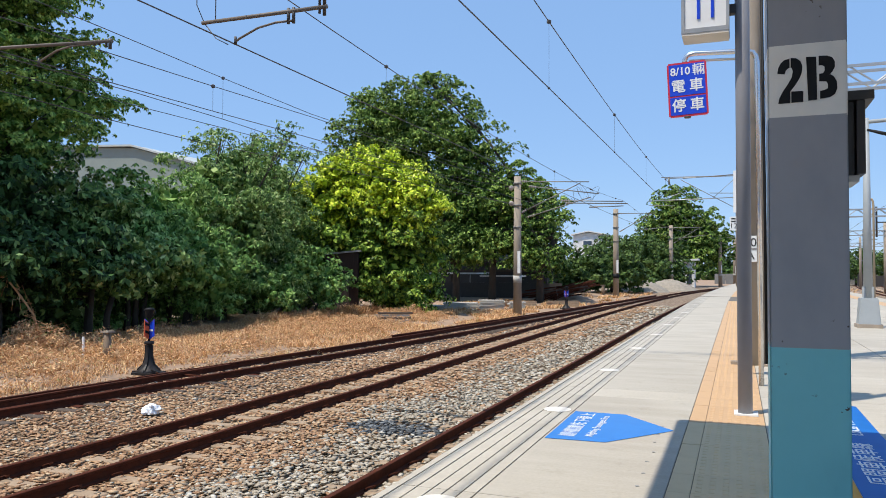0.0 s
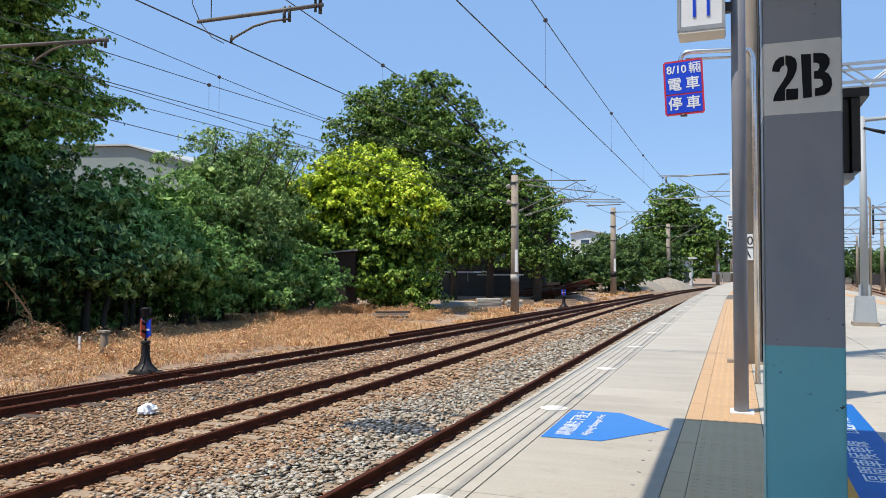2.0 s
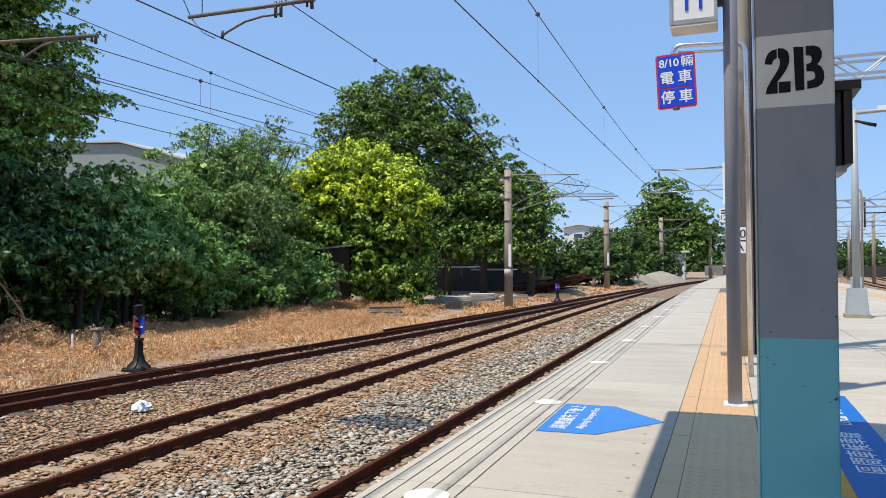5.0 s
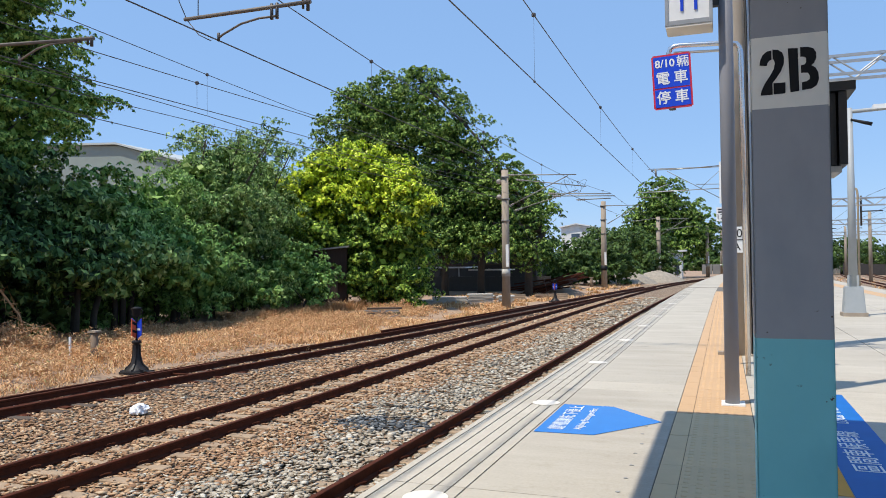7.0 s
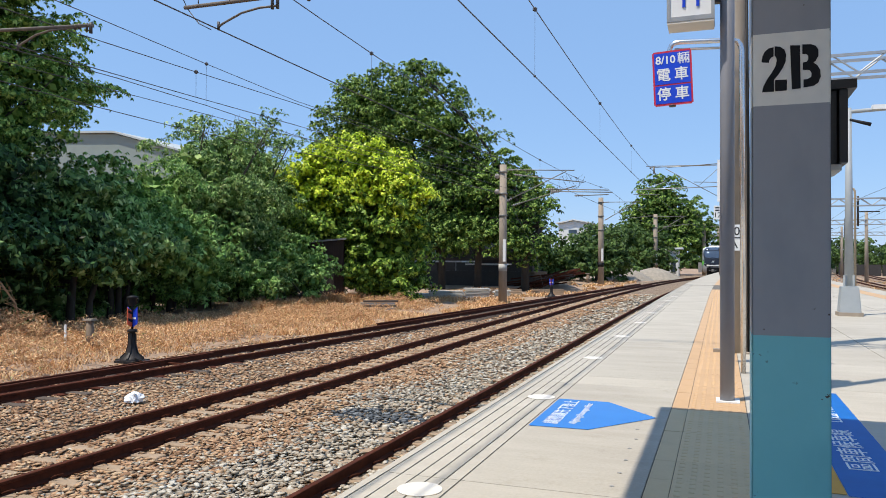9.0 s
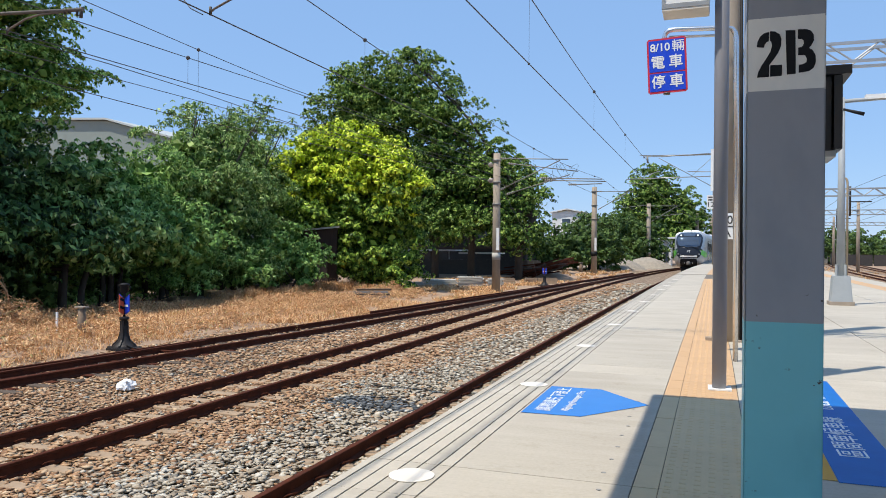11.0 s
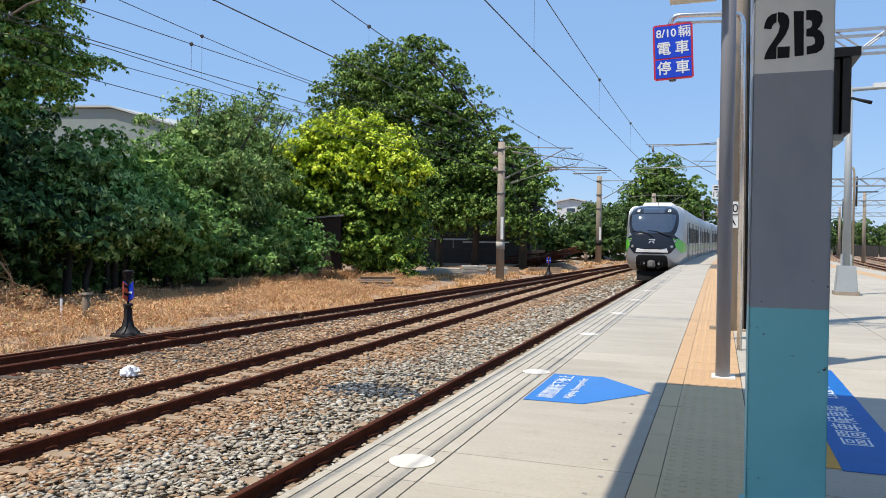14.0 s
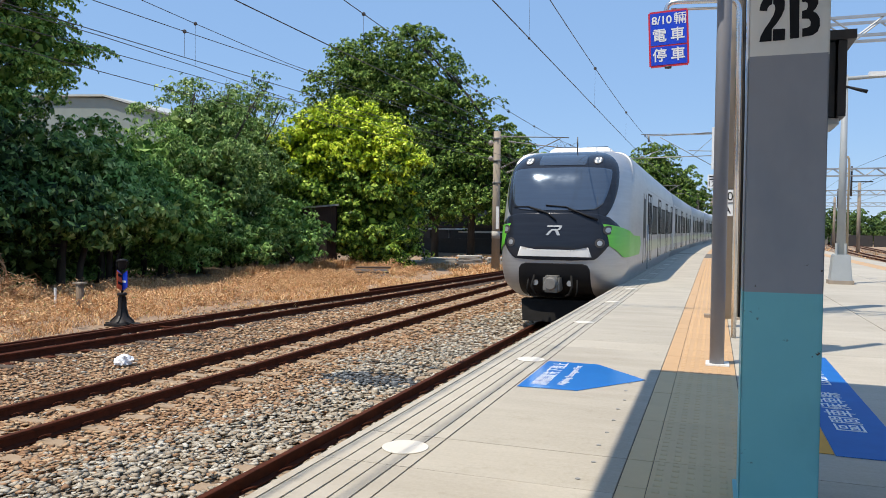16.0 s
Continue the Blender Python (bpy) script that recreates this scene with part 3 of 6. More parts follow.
        sweep(b, [(x0, -0.03), (x0, 0.0), (x1, 0.0), (x1, -0.03)][::-1], [(bend(y), y, 0) for y in [47.45] + far[1:]])
        part(name, b, M[mat], top)
    return top


platform()


def disc(y):
    bm = bmesh.new()
    tube(bm, (0, 0, 0), (0, 0, 0.006), 0.145, n=32)
    ob = finish("floor_marker", bm, M["cream"])
    tagged(ob, "round white floor marker on the grooved platform edge", "floor marker", "round floor markers")
    ob.location = (-1.5 + bend(y), y, 0.001)


for i in range(-1, 12):
    disc(6.9 + i * 3.45)


def floor_plugs():
    """A row of small dark plugs along the slab beside the tactile tiles."""
    for i in range(11):
        bm = bmesh.new()
        tube(bm, (0, 0, 0), (0, 0, 0.0025), 0.016, 0.014, n=10)
        ob = finish("floor_plug", bm, M["wall"])
        ob.location = (-0.37 + random.uniform(-0.02, 0.02), 2.9 + i * 0.35 + random.uniform(-0.02, 0.02), 0.001)
        tagged(ob, "small dark plug set in the concrete slab", "floor plug", "floor plugs")


floor_plugs()


def text(body, size, mat, parent, m, name="lettering", extrude=0.001, offset=0.0, align="CENTER"):
    c = bpy.data.curves.new(name, "FONT")
    c.body, c.size, c.align_x, c.align_y = body, size, align, "CENTER"
    c.extrude, c.offset = extrude, offset
    c.resolution_u = 3
    c.materials.append(M[mat])
    o = new(name, c)
    o.parent = parent
    o.matrix_basis = m
    return o


def flat_shape(bm, pts, z, thick, mat=0):
    lo = [bm.verts.new((x, y, z)) for x, y in pts]
    hi = [bm.verts.new((x, y, z + thick)) for x, y in pts]
    bm.faces.new(hi).material_index = mat
    bm.faces.new(lo[::-1]).material_index = mat
    n = len(pts)
    for i in range(n):
        bm.faces.new((lo[i], lo[(i + 1) % n], hi[(i + 1) % n], hi[i])).material_index = mat


def decals():
    top = tagged(new("floor_decal"), "blue arrow-shaped floor decal with white lettering", "floor decal", "floor decals")
    bm = bmesh.new()
    flat_shape(bm, [(-1.30, 5.51), (-0.78, 5.53), (-0.27, 6.24), (-0.79, 6.87), (-1.30, 6.87)], 0.003, 0.002)
    part("vinyl", bm, M["blue"], top)
    text("請禮讓先下後上", 0.165, "white", top, pose(-1.13, 6.22, 0.0065, 0, 0, 90))
    text("Alighting Passengers First", 0.098, "white", top, pose(-0.95, 6.2, 0.0065, 0, 0, 90))
    top = tagged(new("floor_decal"), "long blue floor decal with white lettering", "floor decal", "floor decals")
    bm = bmesh.new()
    flat_shape(bm, [(1.03, 4.27), (1.47, 4.27), (1.47, 8.3), (1.03, 8.3)], 0.003, 0.002)
    part("vinyl", bm, M["bluematt"], top)
    text("區間車候車線", 0.23, "white", top, pose(1.24, 5.62, 0.0065, 0, 0, 90))
    text("Local Train", 0.2, "white", top, pose(1.26, 7.1, 0.0065, 0, 0, 90))
    ob = tagged(new("floor_decal"), "orange floor decal panel beside the blue one", "floor decal", "floor decals")
    bm = bmesh.new()
    flat_shape(bm, [(0.80, 4.3), (1.025, 4.3), (1.025, 8.3), (0.80, 8.3)], 0.003, 0.002)
    part("vinyl", bm, M["orangetile"], ob)


decals()

# ---------------------------------------------------------------- column, canopy, poles and signs on the platform
def column():
    top = tagged(new("canopy_column"), "grey steel canopy column with teal foot and stencilled plate", "column")
    for z0, z1, mat, lm, nm in ((0, 1.08, "colteal", "colteal", "foot_band"), (1.08, 2.24, "colgrey", "collight", "shaft"), (2.24, 2.605, "colwhite", "colwhite", "number_plate"), (2.605, 4.95, "colgrey", "collight", "shaft")):
        bm = bmesh.new()
        box(bm, 0.44, 0.79, 3.14, 3.17, z0, z1)
        box(bm, 0.44, 0.79, 3.46, 3.49, z0, z1)
        box(bm, 0.60, 0.64, 3.17, 3.46, z0, z1)
        part(nm, bm, M[mat], top)
        bm = bmesh.new()
        box(bm, 0.434, 0.4385, 3.18, 3.45, z0, z1)
        box(bm, 0.792, 0.80, 3.18, 3.45, z0, z1)
        part("flange", bm, M[lm], top)
    bm = bmesh.new()
    box(bm, 0.415, 0.815, 3.115, 3.515, 0.0, 0.02)
    part("base_plate", bm, M["colteal"], top)
    # stencil figures 2 and B in separate strokes, (across, up) on the plate
    two = ([(0.096, 0.294), (0.074, 0.29), (0.055, 0.275), (0.044, 0.251), (0.04, 0.23), (0.04, 0.222), (0.074, 0.217), (0.077, 0.231), (0.085, 0.243), (0.096, 0.248)], [(0.101, 0.298), (0.126, 0.294), (0.146, 0.278), (0.154, 0.253), (0.152, 0.219), (0.139, 0.186), (0.118, 0.153), (0.098, 0.128), (0.098, 0.069), (0.042, 0.069), (0.048, 0.098), (0.065, 0.132), (0.087, 0.165), (0.105, 0.198), (0.111, 0.227), (0.107, 0.245), (0.101, 0.249)], [(0.103, 0.127), (0.158, 0.126), (0.157, 0.071), (0.103, 0.07)])
    bee = ([(0.172, 0.296), (0.217, 0.293), (0.22, 0.077), (0.18, 0.075)], [(0.228, 0.296), (0.265, 0.294), (0.288, 0.284), (0.3, 0.262), (0.3, 0.234), (0.289, 0.211), (0.278, 0.2), (0.295, 0.188), (0.308, 0.162), (0.31, 0.128), (0.3, 0.1), (0.278, 0.085), (0.233, 0.08), (0.233, 0.12), (0.252, 0.122), (0.268, 0.131), (0.269, 0.15), (0.261, 0.165), (0.23, 0.168), (0.23, 0.205), (0.248, 0.208), (0.255, 0.222), (0.254, 0.239), (0.245, 0.247), (0.228, 0.248)])
    for pts in two + bee:
        bm = bmesh.new()
        flat_shape(bm, pts, 0.0, 0.0012)
        bmesh.ops.transform(bm, matrix=pose(0.44, 3.1385, 2.24, 90, 0, 0), verts=bm.verts[:])
        part("stencil_stroke", bm, M["black"], top, "black stencilled stroke")
    return top


column()


def canopy():
    """Roof over the near part of the platform; only its shade is seen."""
    top = tagged(new("platform_canopy"), "flat steel canopy roof shading the near platform", "canopy")
    bm = bmesh.new()
    box(bm, -1.73, 5.6, -34, 5.0, 4.98, 5.12)
    part("roof_sheet", bm, M["roofwhite"], top)
    for y in (-20.0, -12.0, -4.0, 3.3):
        bm = bmesh.new()
        box(bm, -1.6, 5.4, y - 0.1, y + 0.1, 4.72, 4.975)
        part("beam", bm, M["colgrey"], top)


canopy()


def side_box():
    top = tagged(new("sign_cabinet"), "dark brown steel cabinet with a lid, fixed to the column", "cabinet")
    bm = bmesh.new()
    box(bm, 0.803, 0.858, 3.44, 3.8, 1.972, 2.355)
    box(bm, 0.870, 0.910, 3.42, 3.82, 1.972, 2.355)
    box(bm, 0.856, 0.872, 3.5, 3.78, 1.98, 2.35)
    part("housing", bm, M["dark"], top)
    bm = bmesh.new()
    box(bm, 0.803, 0.950, 3.40, 3.9, 2.358, 2.405)
    part("lid", bm, M["dark"], top)
    bm = bmesh.new()
    box(bm, 0.81, 0.885, 3.46, 3.78, 1.936, 1.969)
    part("diffuser", bm, M["cream"], top)


side_box()


def steel_pole():
    top = tagged(new("steel_pole"), "round grey steel pole on a mortar pad", "pole")
    bm = bmesh.new()
    tube(bm, (0.348, 7.4, 0.012), (0.348, 7.4, 6.6), 0.072, n=28)
    part("shaft", bm, M["steel"], top)
    bm = bmesh.new()
    vs, _ = box(bm, 0.24, 0.47, 7.28, 7.54, 0.0, 0.014)
    part("mortar_pad", bm, M["white"], top, "pale mortar pad")
    for z in (4.35, 5.3):
        bm = bmesh.new()
        tube(bm, (0.348, 7.4, z), (0.348, 7.4, z + 0.05), 0.08, n=20)
        part("clamp", bm, M["dark"], top)


steel_pole()


def light_box():
    top = tagged(new("light_box_sign"), "white framed light box sign with blue figures, bracketed to a pole", "sign")
    x0, x1, y0, y1, z0, z1 = -0.245, 0.225, 7.18, 7.52, 3.93, 5.3
    bm = bmesh.new()
    box(bm, x0 + 0.03, x1 - 0.03, y0 + 0.012, y1 - 0.012, z0 + 0.02, z1)
    part("panel", bm, M["white"], top)
    bm = bmesh.new()
    for a, b in ((x0, x0 + 0.032), (x1 - 0.032, x1)):
        box(bm, a, b, y0, y1, z0 + 0.012, z1)
    box(bm, x0 + 0.033, x1 - 0.033, y0, y0 + 0.01, z0 + 0.012, z0 + 0.06)
    part("frame", bm, M["galv"], top)
    bm = bmesh.new()
    box(bm, x0 + 0.005, x1 - 0.005, y0 + 0.005, y1 - 0.005, z0 - 0.01, z0 + 0.01)
    part("bottom_cover", bm, M["cream"], top)
    for x in (-0.075, 0.062):
        bm = bmesh.new()
        box(bm, x - 0.015, x + 0.015, y0 + 0.002, y0 + 0.011, 4.085, 4.75)
        part("figure_bar", bm, M["signblue"], top)
    bm = bmesh.new()
    box(bm, x1, 0.30, 7.36, 7.44, 4.16, 4.26)
    part("bracket", bm, M["dark"], top)


light_box()


def stop_sign():
    top = tagged(new("train_stop_sign"), "blue hanging sign with red border and white lettering", "sign")
    x0, x1, z0, z1, y = -0.572, -0.068, 3.535, 4.265, 9.5
    lean = Matrix.Translation((-0.32, y, 3.9)) @ Matrix.Rotation(radians(-2.4), 4, "Y") @ Matrix.Translation((0.32, -y, -3.9))
    bm = bmesh.new()
    box(bm, x0, x1, y, y + 0.03, z0, z1)
    bmesh.ops.bevel(bm, geom=[e for e in bm.edges if abs((e.verts[0].co - e.verts[1].co).y) > 0.01], offset=0.018, segments=3, affect="EDGES")
    bmesh.ops.transform(bm, matrix=lean, verts=bm.verts[:])
    part("border", bm, M["red"], top)
    for a, b in ((z0 + 0.025, z0 + 0.265), (z0 + 0.285, z1 - 0.025)):
        bm = bmesh.new()
        box(bm, x0 + 0.024, x1 - 0.024, y - 0.004, y - 0.001, a, b, m=lean)
        part("panel", bm, M["signblue"], top)
    cx = (x0 + x1) / 2
    for s, dx, z, size in (("8/10", -0.082, 4.14, 0.145), ("輛", 0.15, 4.14, 0.165), ("電", -0.115, 3.935, 0.185), ("車", 0.115, 3.935, 0.185), ("停", -0.115, 3.675, 0.185), ("車", 0.115, 3.675, 0.185)):
        text(s, size, "white", top, lean @ pose(cx + dx, y - 0.0055, z, 90, 0, 0), offset=0.0012 if s == "輛" else 0.003)
    bm = bmesh.new()
    tube(bm, (cx, y + 0.015, z0 - 0.022), (cx, y + 0.015, z0), 0.045, n=12)
    part("foot_stub", bm, M["dark"], top)
    bm = bmesh.new()
    pts = [(-0.36, 9.55, 4.20), (-0.36, 9.55, 4.29), (-0.34, 9.55, 4.345), (-0.29, 9.55, 4.375), (-0.22, 9.55, 4.38), (0.42, 9.55, 4.345), (0.49, 9.55, 4.325), (0.525, 9.55, 4.27), (0.54, 9.55, 4.2), (0.56, 9.55, 0.0)]
    polytube(bm, pts, 0.033, 12)
    part("conduit", bm, M["chrome"], top, "bright bent steel conduit")
    bm = bmesh.new()
    polytube(bm, [(-0.3, 9.60, 4.30), (0.3, 9.60, 4.27)], 0.018, 8)
    part("stay", bm, M["cream"], top)


stop_sign()


def concrete_mast():
    top = tagged(new("catenary_mast"), "weathered brown concrete catenary mast on the platform", "mast", "catenary masts")
    bm = bmesh.new()
    tube(bm, (0.49, 12.0, -0.02), (0.49, 12.0, 9.5), 0.205, 0.165, n=28)
    part("shaft", bm, M["mast"], top)
    bm = bmesh.new()
    polytube(bm, [(0.70, 11.85, 0), (0.69, 11.85, 3), (0.66, 11.85, 7)], 0.022, 8)
    part("earth_cable", bm, M["black"], top)
    bm = bmesh.new()
    polytube(bm, [(0.75, 11.8, 0), (0.745, 11.8, 3), (0.72, 11.8, 7)], 0.03, 8)
    part("conduit", bm, M["galv"], top)
    bm = bmesh.new()
    box(bm, 0.36, 0.59, 11.775, 11.785, 1.62, 2.03)
    part("plate", bm, M["white"], top)
    text("10", 0.19, "black", top, pose(0.475, 11.772, 1.92, 90, 0, 0), "figures")
    text("A", 0.19, "black", top, pose(0.475, 11.772, 1.715, 90, 0, 0), "figures")
    bm = bmesh.new()
    box(bm, 0.38, 0.575, 11.768, 11.774, 1.815, 1.83)
    part("dash", bm, M["black"], top)
    for i in range(7):
        a = i * 0.9
        bm = bmesh.new()
        box(bm, 0.49 + 0.3 * math.cos(a) - 0.05, 0.49 + 0.3 * math.cos(a) + 0.05, 12 + 0.3 * math.sin(a) - 0.05, 12 + 0.3 * math.sin(a) + 0.05, -0.01, 0.03 + 0.02 * (i % 3))
        part("rubble", bm, M["mast"], top)


concrete_mast()


def truss(name, x0, x1, y, z0, z1, label, panel=0.5, r=0.03, parent=None, mat="galv"):
    top = parent or tagged(new(name), label, "gantry", "portal gantries")
    for dy in (-0.2, 0.2):
        bm = bmesh.new()
        box(bm, x0, x1, y + dy - r, y + dy + r, z0 - r, z0 + r)
        box(bm, x0, x1, y + dy - r, y + dy + r, z1 - r, z1 + r)
        part("chord", bm, M[mat], top)
        bm = bmesh.new()
        n = max(2, int((x1 - x0) / panel))
        for i in range(n):
            a, b = x0 + (x1 - x0) * i / n, x0 + (x1 - x0) * (i + 1) / n
            p, q = ((a, z0), (b, z1)) if i % 2 else ((a, z1), (b, z0))
            tube(bm, (p[0], y + dy, p[1]), (q[0], y + dy, q[1]), r * 0.7, n=5)
        part("lacing", bm, M[mat], top)
    return top


t0 = truss("portal_gantry", 0.45, 26, 12.25, 4.36, 4.645, "grey lattice portal gantry beam over platform and tracks", 0.36, 0.021)
bm = bmesh.new()
tube(bm, (25.9, 12.25, -1.3), (25.9, 12.25, 6), 0.2, n=12)
part("leg", bm, M["mast"], t0)


def lamp_post():
    top = tagged(new("platform_lamp"), "pale grey lamp post on a tapered pedestal", "lamp post")
    x, y = 3.525, 21.9
    bm = bmesh.new()
    vs, _ = box(bm, x - 0.27, x + 0.27, y - 0.27, y + 0.27, 0.0, 0.79)
    for v in vs:
        if v.co.z > 0.5:
            v.co.x = x + (v.co.x - x) * 0.78
            v.co.y = y + (v.co.y - y) * 0.78
    bmesh.ops.bevel(bm, geom=bm.edges[:], offset=0.02, segments=2, affect="EDGES")
    part("pedestal", bm, M["palegrey"], top)
    bm = bmesh.new()
    box(bm, x - 0.30, x + 0.30, y - 0.30, y + 0.30, 0, 0.10)
    part("skirt", bm, M["mast"], top)
    bm = bmesh.new()
    tube(bm, (x, y, 0.77), (x, y, 5.6), 0.115, 0.07, n=20)
    part("shaft", bm, M["palegrey"], top)
    for k in range(4):
        a = k * math.pi / 2 + 0.78
        bm = bmesh.new()
        box(bm, -0.012, 0.012, 0.1, 0.17, 0.79, 1.09, m=Matrix.Translation((x, y, 0)) @ Matrix.Rotation(a, 4, "Z"))
        part("rib", bm, M["palegrey"], top)
    bm = bmesh.new()
    tube(bm, (x, y, 5.5), (x + 2.6, y, 5.6), 0.055, n=10)
    part("arm", bm, M["palegrey"], top)
    bm = bmesh.new()
    box(bm, x + 0.55, x + 1.6, y - 0.1, y + 0.1, 5.52, 5.64)
    part("lantern", bm, M["white"], top)
    bm = bmesh.new()
    polytube(bm, [(x + 0.02, y - 0.06, 5.28), (x + 0.3, y - 0.15, 5.17), (x + 0.5, y - 0.2, 5.1)], [0.03, 0.045, 0.05], 8)
    part("camera_arm", bm, M["black"], top)
    ob = tagged(new("bent_pipe"), "tan bent steel pipe standing on the platform", "pipe")
    bm = bmesh.new()
    polytube(bm, [(3.985, 24, 0), (3.985, 24, 3.4), (3.975, 24, 3.53), (3.945, 24, 3.60), (3.905, 24, 3.61), (3.865, 24, 3.55), (3.85, 24, 3.3)], 0.032, 10)
    part("pipe", bm, M["tan"], ob)


lamp_post()


def far_signs():
    top = tagged(new("narrow_banner"), "narrow white upright sign board on a post", "sign")
    bm = bmesh.new()
    box(bm, 0.155, 0.36, 30, 30.04, 3.75, 5.36)
    part("board", bm, M["white"], top)
    bm = bmesh.new()
    tube(bm, (0.45, 30.1, 0), (0.45, 30.1, 5.4), 0.06, n=10)
    part("post", bm, M["galv"], top)
    top = tagged(new("car_stop_sign"), "small white stop board with black figures", "sign")
    bm = bmesh.new()
    box(bm, -0.225, 0.29, 60, 60.04, 4.62, 5.66)
    part("board", bm, M["white"], top)
    text("12", 0.55, "black", top, pose(0.03, 59.99, 4.93, 90, 0, 0), "figures")
    bm = bmesh.new()
    for z in (5.25, 5.45):
        box(bm, -0.12, 0.18, 59.985, 59.995, z, z + 0.1)
    part("bars", bm, M["black"], top)
    bm = bmesh.new()
    tube(bm, (0.42, 60.1, 0), (0.42, 60.1, 5.9), 0.06, n=10)
    part("post", bm, M["galv"], top)


far_signs()

# ---------------------------------------------------------------- overhead line
def wire(pts, r=0.0095, name="overhead_wire", label="dark overhead line wire above the tracks", parent=None):
    bm = bmesh.new()
    polytube(bm, pts, r, 5)
    ob = finish(name, bm, M["wire"])
    if parent:
        ob.parent = parent
    else:
        tagged(ob, label, "wire", "overhead wires")
    return ob


def line_points(f, y0, y1, step, z):
    out, y = [], y0
    while y < y1:
        out.append((f(y), y, z(y)))
        y += step
    return out + [(f(y1), y1, z(y1))]


def sag(y, span=46.0, start=9.6, hi=6.95, lo=6.6):
    u = ((y - start) / span) % 1.0
    return lo + (hi - lo) * (2 * u - 1) ** 2


def catenary(centre, y0, y1, zc, droppers, hi, lo, stagger=0.0):
    """Contact wire and messenger with droppers and their clamps."""
    top = tagged(new("catenary_line"), "contact wire and messenger with thin droppers and clamps", "overhead line", "overhead wires")
    f = lambda y: centre(y) + stagger * math.sin(y * 0.07)
    wire(line_points(f, y0, y1, 6, lambda y: zc), 0.012, "contact_wire", parent=top)
    wire(line_points(f, y0, y1, 3, lambda y: sag(y, hi=hi, lo=lo)), 0.011, "messenger_wire", parent=top)
    for y in droppers:
        if not y0 < y < y1:
            continue
        bm = bmesh.new()
        z = sag(y, hi=hi, lo=lo)
        tube(bm, (f(y), y, zc), (f(y), y, z), 0.0035, n=4)
        part("dropper", bm, M["wire"], top)
        bm = bmesh.new()
        bmesh.ops.create_icosphere(bm, subdivisions=1, radius=0.055, matrix=Matrix.Translation((f(y), y, z)))
        part("clamp", bm, M["wire"], top)
        bm = bmesh.new()
        bmesh.ops.create_icosphere(bm, subdivisions=1, radius=0.03, matrix=Matrix.Translation((f(y), y, zc)))
        part("clamp", bm, M["wire"], top)


DROPS = [5.4, 14.5, 23.6, 32.7, 41.8, 51, 60, 69, 78]
catenary(c1, -20, 150, 5.31, DROPS, 6.88, 6.46)
catenary(lambda y: c2(y) + 0.19, -20, 110, 5.32, [6.4, 15.57, 24.7, 33.8, 43, 52, 61], 6.70, 6.15)
wire([(-12.5, -6, 6.95), (-12.5, 11.3, 6.71), (-12.5, 15.55, 6.60), (-12.5, 20.05, 6.515), (-12.3, 44.5, 6.85)])
wire([(-11.3, -4, 5.60), (-11.3, 10.2, 5.755), (-11.3, 13.6, 5.835), (-11.3, 18.1, 5.96), (-11.3, 45, 6.2)])
wire([(-11.3, -4, 5.06), (-11.3, 8.5, 5.15), (-11.3, 13.6, 5.24), (-11.3, 18.1, 5.335), (-10.9, 45, 5.5)])
wire([(-12.5, -4, 5.36), (-12.5, 9.5, 5.45), (-12.5, 12.4, 5.51), (-12.5, 15.6, 5.50), (-12.5, 20, 5.40), (-12.0, 45, 5.4)])
wire([(-15, -4, 5.78), (-15, 11.6, 5.90), (-15, 14.8, 5.945), (-15, 18.5, 6.005), (-15, 22.6, 6.055), (-13, 45, 6.74)], 0.010)
wire([(-16, -4, 5.86), (-16, 12.4, 5.70), (-16, 15, 5.65), (-16, 19, 5.625), (-13, 45, 5.76)], 0.012)
for x, y, z0, z1 in ((-11.3, 13.63, 5.24, 5.835), (-12.5, 15.56, 5.50, 6.60)):
    top = tagged(new("line_dropper"), "thin dropper with a dark clamp between two wires", "dropper", "droppers")
    bm = bmesh.new()
    tube(bm, (x, y, z0), (x, y, z1), 0.004, n=4)
    part("rod", bm, M["wire"], top)
    bm = bmesh.new()
    bmesh.ops.create_icosphere(bm, subdivisions=1, radius=0.055, matrix=Matrix.Translation((x, y, z1)))
    part("clamp", bm, M["wire"], top)


